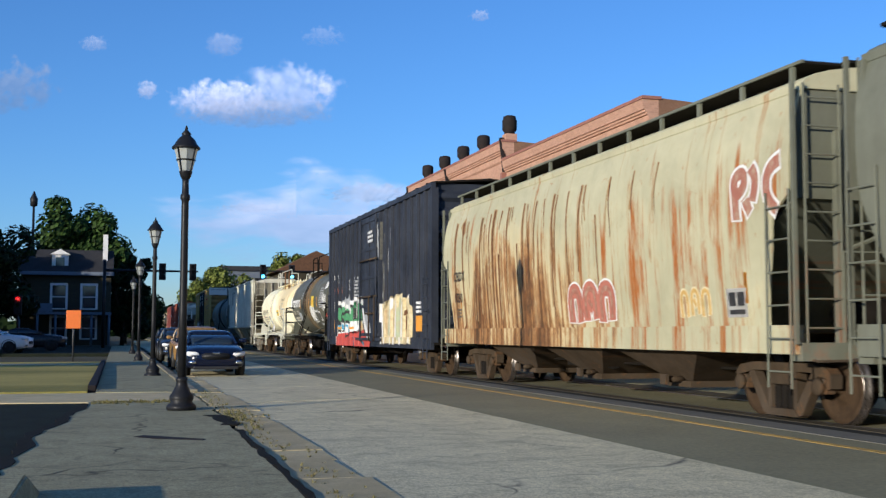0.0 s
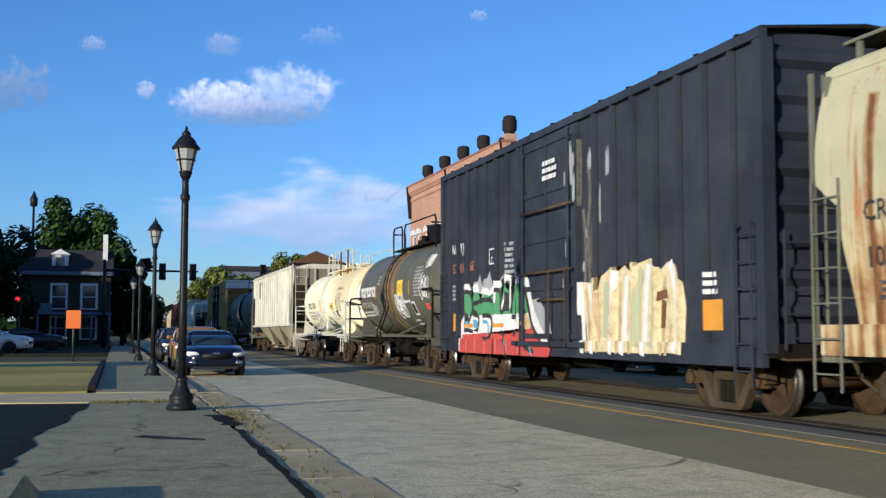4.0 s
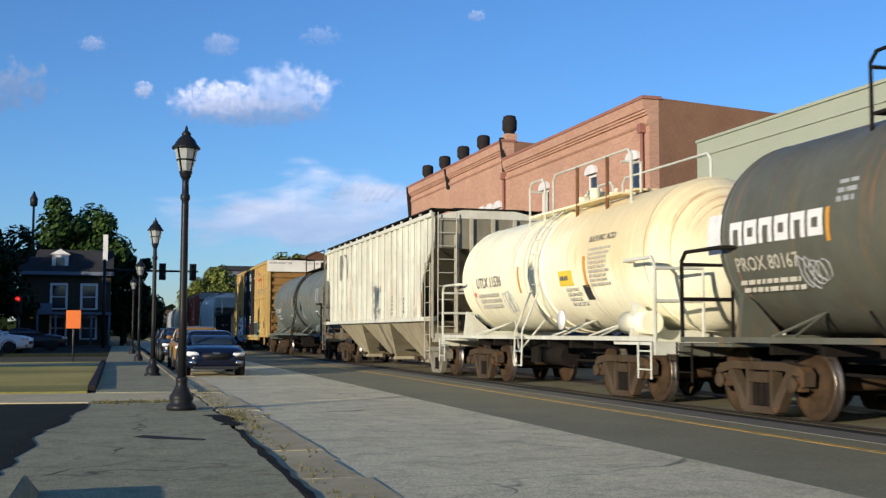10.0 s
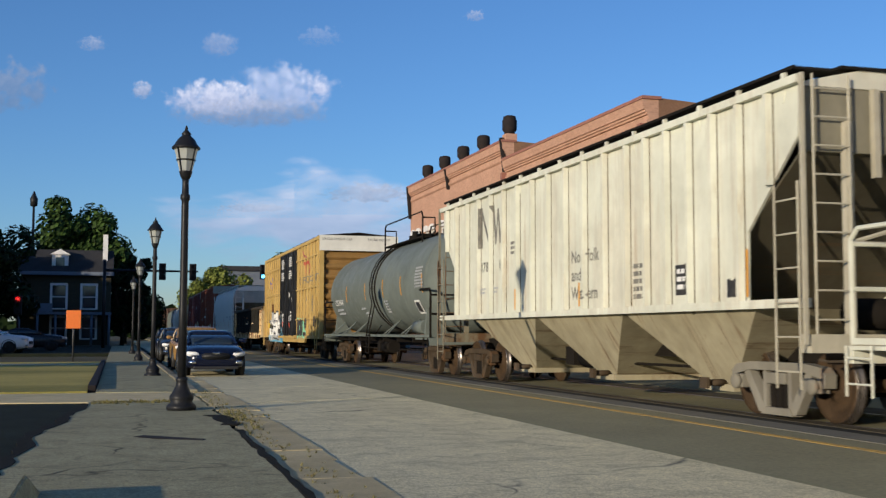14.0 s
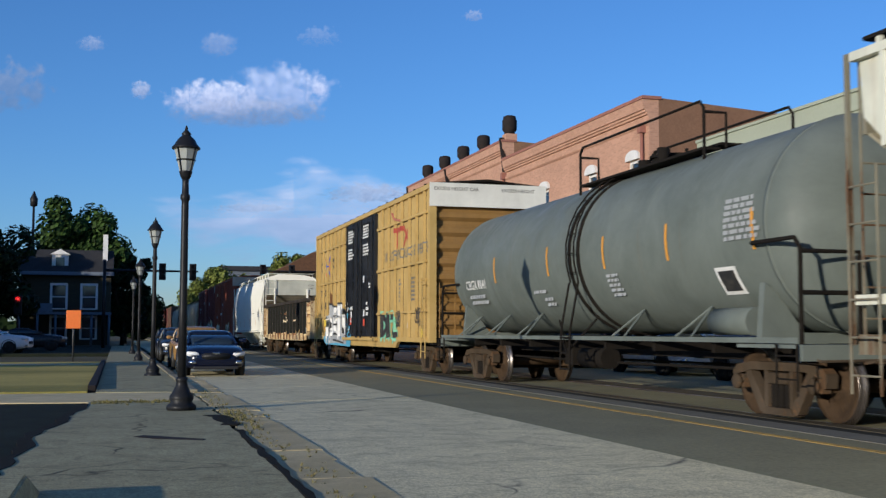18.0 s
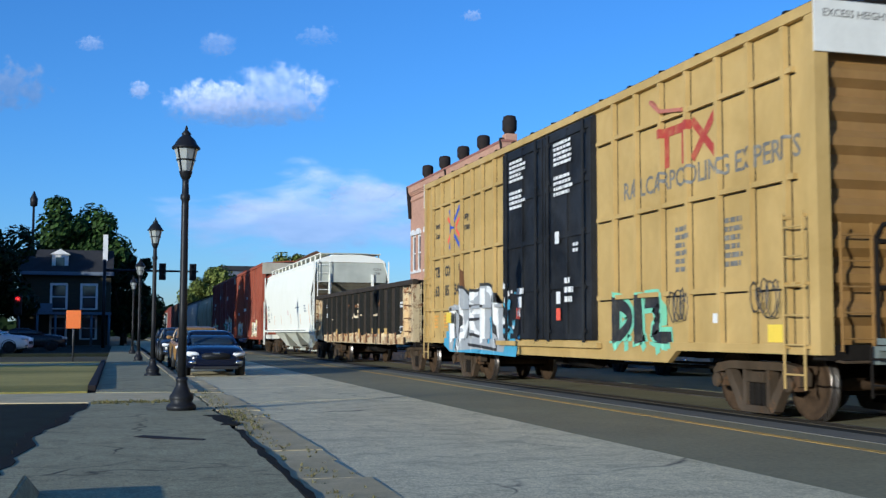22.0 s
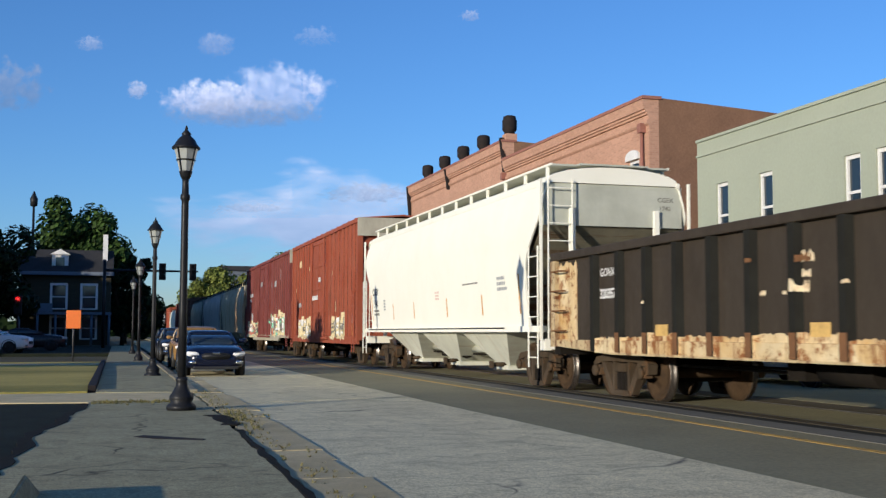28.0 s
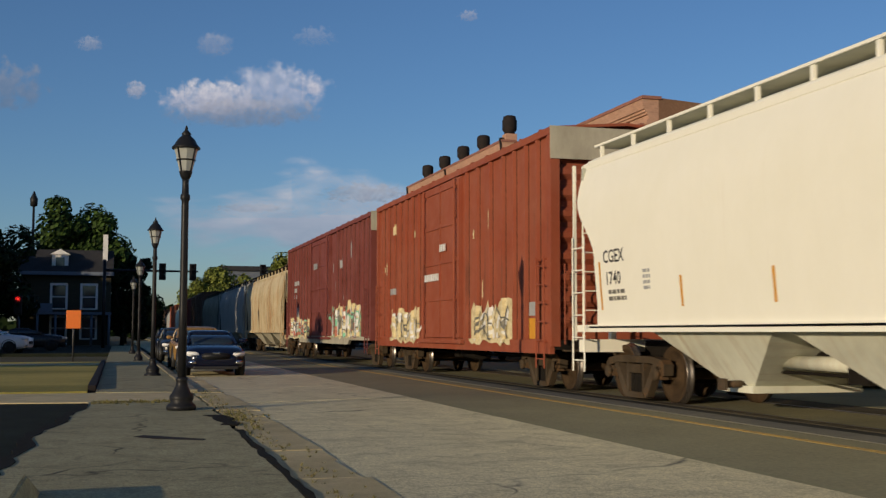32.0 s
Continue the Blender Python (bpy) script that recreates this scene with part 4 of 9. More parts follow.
            box(bm, -1.63, -1.60, a + 0.02, b - 0.02, z - 0.05, z + 0.05)
            part("door_stiffener", bm, dp, door)
        for y in (a + 0.05, (a + b) / 2, b - 0.05):
            bm = bm_new()
            box(bm, -1.635, -1.60, y - 0.035, y + 0.035, 1.0, h - 0.2)
            part("door_stiffener", bm, dp, door)
        for y in (a + 0.3, b - 0.3):
            bm = bm_new()
            tube(bm, [(-1.665, y, 0.9), (-1.665, y, h - 0.18)], 0.028)
            for z in (1.15, 1.9, 2.9, 3.9, h - 0.4):
                box(bm, -1.67, -1.632, y - 0.06, y + 0.06, z - 0.03, z + 0.03)
            part("lock_rod", bm, dp, door)
        bm = bm_new()
        box(bm, -1.69, -1.60, a - 0.3, b + 0.3, 0.86, 0.95)
        part("door_track", bm, paint, car)
    return car, yc, L


# ---- covered hoppers ----
def bay(car, ya, yb, ztop, mat, half=1.35, zbot=0.38):
    """One hopper under the floor: four sloping sheets down to an outlet gate."""
    ym = (ya + yb) / 2
    bm = bm_new()
    t = [(-half, ya, ztop), (half, ya, ztop), (half, yb, ztop), (-half, yb, ztop)]
    b = [(-0.82, ym - 0.35, zbot), (0.82, ym - 0.35, zbot), (0.82, ym + 0.35, zbot), (-0.82, ym + 0.35, zbot)]
    tv, bv = [bm.verts.new(p) for p in t], [bm.verts.new(p) for p in b]
    for k in range(4):
        bm.faces.new((tv[k], tv[(k + 1) % 4], bv[(k + 1) % 4], bv[k]))
    bm.faces.new(tv), bm.faces.new(bv)
    h = part("hopper_bay", bm, mat, car)
    bm = bm_new()
    box(bm, -0.88, 0.88, ym - 0.40, ym + 0.40, zbot - 0.10, zbot - 0.002)
    part("outlet_gate", bm, mat, h)
    bm = bm_new()
    cyl(bm, (-1.15, ym - 0.1, zbot + 0.02), (-0.82, ym - 0.1, zbot + 0.02), 0.05, n=8)
    box(bm, -1.2, -1.15, ym - 0.2, ym, zbot - 0.06, zbot + 0.1)
    part("gate_crank", bm, P_TRUCK, h)


def roof_walk(car, L, h, mat, post_mat, n=13, half=1.25, edge_mat=None):
    """Running boards on posts along both edges of a hopper's roof."""
    e = L / 2
    for s in (-1, 1):
        bm = bm_new()
        box(bm, *sorted((s * (half - 0.52), s * half)), -e + 0.25, e - 0.25, h + 0.3, h + 0.335)
        part("running_board", bm, mat, car)
        bm = bm_new()
        box(bm, *sorted((s * (half - 0.02), s * (half + 0.03))), -e + 0.25, e - 0.25, h + 0.305, h + 0.345)
        part("board_edge", bm, edge_mat or mat, car)
        for k in range(n):
            y = -e + 0.5 + (L - 1.0) * k / (n - 1)
            bm = bm_new()
            box(bm, *sorted((s * (half - 0.03), s * (half + 0.02))), y - 0.035, y + 0.035, h - 0.08, h + 0.299)
            part("board_post", bm, post_mat, car)
    for k in range(2):
        y = (-1, 1)[k] * (e - 0.35)
        bm = bm_new()
        box(bm, -half + 0.521, half - 0.521, y - 0.28, y + 0.28, h + 0.3, h + 0.335)
        part("cross_board", bm, mat, car)


def hatches(car, L, z, mat):
    for k in range(4):
        y = -L * 0.36 + L * 0.72 * (k + 0.5) / 4
        bm = bm_new()
        bevel_box(bm, -0.42, 0.42, y - L * 0.085, y + L * 0.085, z - 0.05, z + 0.14, 0.04)
        part("roof_hatch", bm, mat, car)


def end_frame(car, L, h, mat, d, posts=True, low=1.0):
    """What stands open at a hopper's end: platform, posts, ladder and rails."""
    e = L / 2
    bm = bm_new()
    box(bm, -1.5, 1.5, *sorted((d * (e - 0.28), d * (e - 0.02))), low - 0.22, low)
    box(bm, -0.3, 0.3, *sorted((d * (e - 2.8), d * (e - 0.1))), low - 0.24, low - 0.02)
    part("end_sill", bm, mat, car)
    for s in (-1, 1):
        bm = bm_new()
        box(bm, *sorted((s * 1.55, s * 1.60)), *sorted((d * (e - 0.05), d * e)), 0.98, h)
        part("end_post", bm, mat, car)
        ya = min(d * (e - 0.06), d * (e - 0.56))
        ladder(car, [(s * 1.63, ya, 0.45), (s * 1.63, ya, min(h - 1.3, 2.95))], 0.5, 6, mat)
        bm = bm_new()
        box(bm, *sorted((s * 0.85, s * 0.95)), *sorted((d * (e - 0.16), d * (e - 0.06))), low, h - 0.55)
        part("end_stanchion", bm, mat, car)
    ladder(car, [(-1.42, d * (e - 0.03), low), (-1.42, d * (e - 0.03), h)], 0.5, 9, mat, along="x")
    bm = bm_new()
    tube(bm, [(-0.9, d * (e - 0.03), low), (-0.9, d * (e - 0.03), low + 1.1), (0.9, d * (e - 0.03), low + 1.1), (0.9, d * (e - 0.03), low)], 0.022)
    tube(bm, [(-0.88, d * (e - 0.1), low + 1.1), (0.2, d * (e - 0.1), 2.5)], 0.03)
    part("hand_rail", bm, mat, car)
    if d < 0:
        bm = bm_new()
        lathe(bm, [(0.02, -0.03), (0.26, -0.03), (0.28, 0), (0.26, 0.03), (0.02, 0.03)], (0.45, -e - 0.02, 1.9), 18, "y")
        cyl(bm, (0.45, -e - 0.02, 1.9), (0.45, -e + 0.2, 1.9), 0.05)
        box(bm, 0.3, 0.6, -e + 0.06, -e + 0.3, 1.6, 2.1)
        part("brake_wheel", bm, mat, car)
        bm = bm_new()
        cyl(bm, (-0.6, -e + 0.55, 1.35), (0.4, -e + 0.55, 1.35), 0.2)
        part("air_tank", bm, P_UNDER, car)


def curved_hopper(name, label, y0, y1, h, paint, cut, slope_mat, bays, bay_mat, sill=(0.86, 1.21), walk_mat=None, post_mat=None, cast=None, bulge=1.6, top_half=1.38, tubes=False, zk=2.75, end_mat=None):
    """Smooth sides that belly out; cut gives (z, inset) down each end of the side sheet."""
    car, yc, L = railcar(name, label, y0, y1, cast, False)
    e = L / 2
    zlow = sill[1]

    def half_at(z):
        u = (z - zlow) / (h - zlow)
        return 1.50 + (bulge - 1.50) * math.sin(min(1, u / 0.62) * math.pi / 2) if u < 0.62 else bulge - (bulge - top_half) * ((u - 0.62) / 0.38) ** 2

    def inset(z):
        for (za, ia), (zb, ib) in zip(cut, cut[1:]):
            if zb <= z <= za:
                k = (za - z) / (za - zb)
                return ia + (ib - ia) * (k * k * (3 - 2 * k))
        return cut[-1][1]
    CURVES[car.name] = lambda z: half_at(z) if z > zlow else 1.556
    nz, ny = 22, 10
    for s in (-1, 1):
        bm = bm_new()
        grids = []
        for skin in (0.0, 0.03):
            g = []
            for i in range(nz + 1):
                z = zlow + (h - zlow) * i / nz
                a = e - 0.1 - inset(z)
                g.append([bm.verts.new((s * (half_at(z) - skin), -a + 2 * a * j / ny, z)) for j in range(ny + 1)])
            grids.append(g)
        for g in grids:
            for i in range(nz):
                for j in range(ny):
                    bm.faces.new((g[i][j], g[i + 1][j], g[i + 1][j + 1], g[i][j + 1])).smooth = True
        o, q = grids
        for i in range(nz):
            for j in (0, ny):
                bm.faces.new([bm.verts.new(w.co) for w in (o[i][j], o[i + 1][j], q[i + 1][j], q[i][j])])
        part("side_sheet", bm, paint, car)
        bm = bm_new()
        box(bm, *sorted((s * 1.44, s * 1.555)), -e + 0.08, e - 0.08, *sill)
        part("side_sill", bm, paint, car)
    for s in (-1, 1):
        bm = bm_new()
        bevel_box(bm, *sorted((s * (top_half - 0.03), s * (top_half + 0.045))), -e + 0.09, e - 0.09, h - 0.09, h + 0.02, 0.015)
        part("top_chord", bm, paint, car)
    # roof, arched
    bm = bm_new()
    arc = [(top_half * math.cos(t), h + 0.28 * math.sin(t)) for t in [math.pi * k / 12 for k in range(13)]]
    prism(bm, arc + [(-top_half, h - 0.05), (top_half, h - 0.05)], "y", -e + 0.1, e - 0.1)
    part("roof", bm, paint, car)
    hatches(car, L, h + 0.28, paint)
    for d in (-1, 1):
        bm = bm_new()
        box(bm, -top_half - 0.1, top_half + 0.1, *sorted((d * (e - 0.14), d * (e - 0.2))), zk, h - 0.06)
        part("end_panel", bm, end_mat or paint, car)
        bm = bm_new()
        prism(bm, [(d * (e - 0.2), zk), (d * (e - 0.26), zk), (d * (e - 2.9), zlow - 0.1), (d * (e - 2.84), zlow - 0.1)], "x", -1.46, 1.46)
        part("slope_sheet", bm, slope_mat, car)
        end_frame(car, L, h, post_mat or paint, d)
    roof_walk(car, L, h, walk_mat or P_UNDER, post_mat or paint, edge_mat=post_mat)
    a, b, n = bays
    for k in range(n):
        bay(car, a - yc + (b - a) * k / n + 0.03, a - yc + (b - a) * (k + 1) / n - 0.03, sill[0] + 0.1, bay_mat, 1.43)
    if tubes:
        for k in range(n - 1):
            bm = bm_new()
            ym = a - yc + (b - a) * (k + 1) / n
            cyl(bm, (-0.62, ym - 1.1, 0.72), (-0.62, ym + 1.1, 0.72), 0.10, n=12)
            part("outlet_tube", bm, bay_mat, car)
    return car, yc, L


def ribbed_hopper(name, label, y0, y1, h, paint, ribs, slope_mat, bays, bay_mat, walk_mat, cast=None, zlow=1.48, near_cast=None):
    car, yc, L = railcar(name, label, y0, y1, cast, False, near_cast)
    e = L / 2
    for s in (-1, 1):
        bm = bm_new()
        prism(bm, [(-e + 0.16, h), (-e + 0.22, 3.48), (-e + 1.38, 2.41), (-e + 1.40, zlow), (e - 1.40, zlow), (e - 1.38, 2.41), (e - 0.22, 3.48), (e - 0.16, h)], "x", *sorted((s * 1.47, s * 1.51)))
        part("side_sheet", bm, paint, car)
        bm = bm_new()
        box(bm, *sorted((s * 1.48, s * 1.60)), -e + 0.1, e - 0.1, h, h + 0.1)
        part("top_chord", bm, paint, car)
        bm = bm_new()
        box(bm, *sorted((s * 1.44, s * 1.59)), -e + 0.1, e - 0.1, zlow - 0.06, zlow + 0.05)
        part("side_sill", bm, paint, car)
    profile(car, -1.51, -1.60, [y - yc for y in ribs], 0.035, 0.06, (), (zlow + 0.05, -1.59))
    for y in ribs:
        y -= yc
        zl = zlow + 0.052
        if e - abs(y) < 1.4:
            zl = max(zl, 2.42 + (1.38 - (e - abs(y))) * 0.93)
        bm = bm_new()
        prism(bm, [(-1.508, y - 0.06), (-1.60, y - 0.035), (-1.60, y + 0.035), (-1.508, y + 0.06)], "z", zl, h - 0.002)
        part("side_rib", bm, paint, car)
        # brown strip standing in for the rib's shade
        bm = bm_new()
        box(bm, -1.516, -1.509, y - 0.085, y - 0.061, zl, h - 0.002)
        part("rib_seam", bm, P_RIBSHADE, car, "dark line of shade painted along the rib")
    bm = bm_new()
    prism(bm, [(-1.48, h + 0.02), (-0.6, h + 0.22), (0.6, h + 0.22), (1.48, h + 0.02), (1.48, h - 0.03), (-1.48, h - 0.03)], "y", -e + 0.12, e - 0.12)
    part("roof", bm, paint, car)
    hatches(car, L, h + 0.22, paint)
    for d in (-1, 1):
        bm = bm_new()
        box(bm, -1.47, 1.47, *sorted((d * (e - 0.14), d * (e - 0.2))), 3.3, h - 0.032)
        part("end_panel", bm, P_ENDPANEL, car)
        bm = bm_new()
        prism(bm, [(d * (e - 0.2), 3.3), (d * (e - 0.26), 3.3), (d * (e - 3.0), zlow - 0.1), (d * (e - 2.94), zlow - 0.1)], "x", -1.46, 1.46)
        part("slope_sheet", bm, slope_mat if d > 0 else P_ENDGRIME, car)
        for x in (-0.5, 0.1, 0.7):
            bm = bm_new()
            box(bm, x - 0.04, x + 0.04, *sorted((d * (e - 0.05), d * (e - 0.139))), 3.0, h - 0.034)
            part("end_stiffener", bm, P_DIRTYWHITE, car)
        end_frame(car, L, h + 0.1, P_ENDPANEL if d > 0 else P_DIRTYWHITE, d, low=1.1)
    roof_walk(car, L, h - 0.1, walk_mat, paint, n=15, half=1.5)
    a, b, n = bays
    for k in range(n):
        bay(car, a - yc + (b - a) * k / n + 0.03, a - yc + (b - a) * (k + 1) / n - 0.03, zlow - 0.05, bay_mat, 1.46)
    return car, yc, L


# ---- tank cars ----
def tank_car(name, label, y0, y1, r, zc, paint, frame_mat, band, head=0.75, straps=(), top=(None, None), ladder_y=None, end_rails=True, braces=(), cast=None, rail_mat=None, top_mat=None, fittings=True, hoops_at=()):
    car, yc, L = railcar(name, label, y0, y1, cast)
    e = L / 2
    rail_mat = rail_mat or frame_mat
    bm = bm_new()
    prof = []
    te = e - 0.95
    for k in range(9):
        t = math.pi / 2 * k / 8
        prof.append((max(0.02, r * math.sin(t)), -te - head * math.cos(t) + head * 0.0))
    prof = [(a, b) for a, b in prof] + [(r, te)] + [(max(0.02, r * math.cos(math.pi / 2 * k / 8)), te + head * math.sin(math.pi / 2 * k / 8)) for k in range(1, 9)]
    lathe(bm, prof, (0, 0, zc), 48, "y")
    drum = part("tank", bm, paint, car)
    for y in (-te, te):
        bm = bm_new()
        lathe(bm, [(r - 0.02, y - 0.03), (r + 0.008, y - 0.03), (r + 0.008, y + 0.03), (r - 0.02, y + 0.03)], (0, 0, zc), 48, "y")
        part("weld_seam", bm, paint, drum)
    for y in straps:
        bm = bm_new()
        lathe(bm, [(r - 0.02, y - yc - 0.05), (r + 0.03, y - yc - 0.05), (r + 0.03, y - yc + 0.05), (r - 0.02, y - yc + 0.05)], (0, 0, zc), 48, "y")
        part("strap", bm, band, drum)
    # frame: side rails, end platforms, saddles
    for s in (-1, 1):
        bm = bm_new()
        box(bm, *sorted((s * 1.47, s * 1.56)), -e + 0.1, e - 0.1, 0.99, 1.06)
        part("side_rail", bm, frame_mat, car)
    for d in (-1, 1):
        bm = bm_new()
        box(bm, -1.55, 1.55, *sorted((d * (e - 1.5), d * (e - 0.02))), 0.93, 0.975)
        box(bm, -1.55, 1.55, *sorted((d * (e - 0.12), d * (e - 0.02))), 0.78, 0.93)
        part("end_platform", bm, frame_mat, car)
        bm = bm_new()
        ys = d * (te - 0.35)
        prism(bm, [(-1.35, 0.976), (1.25, 0.976), (1.28, zc - 0.78), (1.1, zc - 0.9), (0.7, zc - r + 0.02), (-0.7, zc - r + 0.02), (-1.1, zc - 0.9), (-1.28, zc - 0.78)], "y", ys - 0.06, ys + 0.06)
        part("saddle", bm, frame_mat, car)
        if end_rails:
            bm = bm_new()
            a = d * (e - 0.08)
            bm.free()
            for s in (-1, 1):
                for line in ([(s * 1.52, a, 0.98), (s * 1.52, a, 2.15), (s * 1.52, a - d * 0.12, 2.27), (s * 1.52, d * (e - 1.15), 2.27), (s * 1.3, d * (e - 1.3), 2.27)],
                             [(s * 1.52, a, 2.1), (s * 0.7, a, 2.1), (s * 0.7, a, 0.98)], [(s * 1.52, a, 1.6), (s * 0.7, a, 1.6)]):
                    bm = bm_new()
                    tube(bm, line, 0.03)
                    part("hand_rail", bm, rail_mat, car)
            for s in (-1, 1):
                ya = min(d * (e - 0.06), d * (e - 0.5))
                ladder(car, [(s * 1.6, ya, 0.42), (s * 1.6, ya, 0.98)], 0.44, 2, rail_mat, name="step")
    for y in braces:
        y -= yc
        for q in (-0.24, 0.24):
            bm = bm_new()
            tube(bm, [(-1.5, y + q, 1.06), (-math.sqrt(max(0.1, r * r - 1.1)) - 0.02, y, zc - 1.05)], 0.02)
            part("brace", bm, frame_mat, car)
    if ladder_y is not None:
        y = ladder_y - yc
        pts = []
        for k in range(9):
            a = -0.35 + (math.pi / 2 + 0.25) * k / 8
            pts.append((-(r + 0.1) * math.cos(a), y - 0.2, zc + (r + 0.1) * math.sin(a)))
        bm = bm_new()
        tube(bm, pts, 0.016)
        rack = part("side_ladder", bm, rail_mat, car)
        lines = [([(p[0], p[1] + 0.36, p[2]) for p in pts], 0.016, "ladder_rail")]
        for p, p2 in zip(pts, pts[1:]):
            m = (Vector(p) + Vector(p2)) / 2
            lines.append(([m, m + Vector((0, 0.36, 0))], 0.011, "rung"))
        for q in (0, 0.42):
            lines.append(([pts[0][:1] + (pts[0][1] + q,) + pts[0][2:], (-1.62, y - 0.2 + q, 1.15), (-1.64, y - 0.2 + q, 0.45)], 0.02, "ladder_rail"))
        for z in (0.47, 0.75, 1.03):
            lines.append(([(-1.64, y - 0.2, z), (-1.64, y + 0.22, z)], 0.018, "rung"))
        for q in (-0.75, 0.95):
            lines.append(([(-1.6, y + 0.02, 0.75), (-1.35, y + q, 1.35)], 0.02, "stay"))
        for line, rad, nm in lines:
            bm = bm_new()
            tube(bm, line, rad)
            part(nm, bm, rail_mat, rack)
    if fittings:
        a, b = top[0] - yc, top[1] - yc
        zt = zc + r - 0.1
        hp = 0.78
        tm = top_mat or frame_mat
        bm = bm_new()
        box(bm, -hp - 0.02, -0.5, a, b, zt + 0.02, zt + 0.06)
        box(bm, 0.5, hp + 0.02, a, b, zt + 0.02, zt + 0.06)
        box(bm, -0.5, 0.5, a, a + 0.4, zt + 0.101, zt + 0.14)
        box(bm, -0.5, 0.5, b - 0.4, b, zt + 0.101, zt + 0.14)
        part("top_platform", bm, tm, car)
        zz = zt + 0.06
        for s in (-1, 1):
            for p, q in [(p - yc, q - yc) for p, q in hoops_at] or [(a, b)]:
                foot = zc + math.sqrt(max(0, r * r - hp * hp)) - 0.02
                bm = bm_new()
                tube(bm, [(s * hp, p, foot), (s * hp, p, zz + 0.60), (s * hp, p + 0.12, zz + 0.72), (s * hp, q - 0.12, zz + 0.72), (s * hp, q, zz + 0.60), (s * hp, q, foot)], 0.026)
                part("top_rail", bm, rail_mat, car)
        bm = bm_new()
        for y in (a, b):
            tube(bm, [(-hp, y, zt + 0.6), (-0.4, y, zt + 0.6), (-0.4, y, zt + 0.06)], 0.026)
        part("top_rail", bm, rail_mat, car)
        bm = bm_new()
        ym = (a + b) / 2
        cyl(bm, (0, ym, zt + 0.0), (0, ym, zt + 0.25), 0.42, n=20)
        cyl(bm, (0, ym, zt + 0.25), (0, ym, zt + 0.30), 0.46, n=20)
        for k in range(8):
            cyl(bm, (0.4 * math.cos(k * 0.785), ym + 0.4 * math.sin(k * 0.785), zt + 0.3), (0.4 * math.cos(k * 0.785), ym + 0.4 * math.sin(k * 0.785), zt + 0.38), 0.035, n=6)
        cyl(bm, (-0.5, ym - 0.5, zt), (-0.5, ym - 0.5, zt + 0.35), 0.1)
        cyl(bm, (-0.3, ym + 0.6, zt), (-0.3, ym + 0.6, zt + 0.3), 0.12)
        part("manway", bm, tm, car)
    return car, yc, L


def drum_text(car, text, size, mat, y, z, r, zc, yc, **kw):
    """Words on the bulge of a tank."""
    a = math.asin(max(-1, min(1, (z - zc) / r)))
    m = Matrix.Translation((-(r + 0.012) * math.cos(a), y - yc, zc + (r + 0.012) * math.sin(a))) @ Matrix.Rotation(a, 4, "Y") @ on_side(0, 0, 0)
    lettering(text, size, mat, car, m, wrap=r, **kw)


def drum_patch(car, y0, y1, z0, z1, mat, r, zc, yc, name="placard", lift=0.01, label=""):
    bm = bm_new()
    n = 5
    rows = []
    for k in range(n + 1):
        a = math.asin(max(-1, min(1, (z0 + (z1 - z0) * k / n - zc) / r)))
        rows.append([bm.verts.new((-(r + q) * math.cos(a), y - yc, zc + (r + q) * math.sin(a))) for q in (lift, lift - 0.004) for y in (y0, y1)])
    for p, q in zip(rows, rows[1:]):
        bm.faces.new((p[0], p[1], q[1], q[0]))
        bm.faces.new((p[2], q[2], q[3], p[3]))
        bm.faces.new((p[0], q[0], q[2], p[2]))
        bm.faces.new((p[1], p[3], q[3], q[1]))
    return part(name, bm, mat, car, label)


def drum_bars(car, y, z, wide, high, rows, mat, r, zc, yc, seed=0):
    rr = random.Random(seed + 11)
    step = high / rows
    k = 0
    bm = bm_new()
    for k in range(rows):
        zz = z - k * step
        a = math.asin(max(-1, min(1, (zz - zc) / r)))
        yy = y
        end = y - wide * rr.uniform(0.75, 1)
        while yy > end + 0.02:
            w = min(rr.uniform(0.07, 0.2), yy - end)
            x = -(r + 0.012) * math.cos(a)
            box(bm, x - 0.002, x + 0.002, yy - w - yc, yy - yc, zz - step * 0.62, zz)
            yy -= w + 0.04
    tagged(part("stencil", bm, mat, car), kind="stuff")


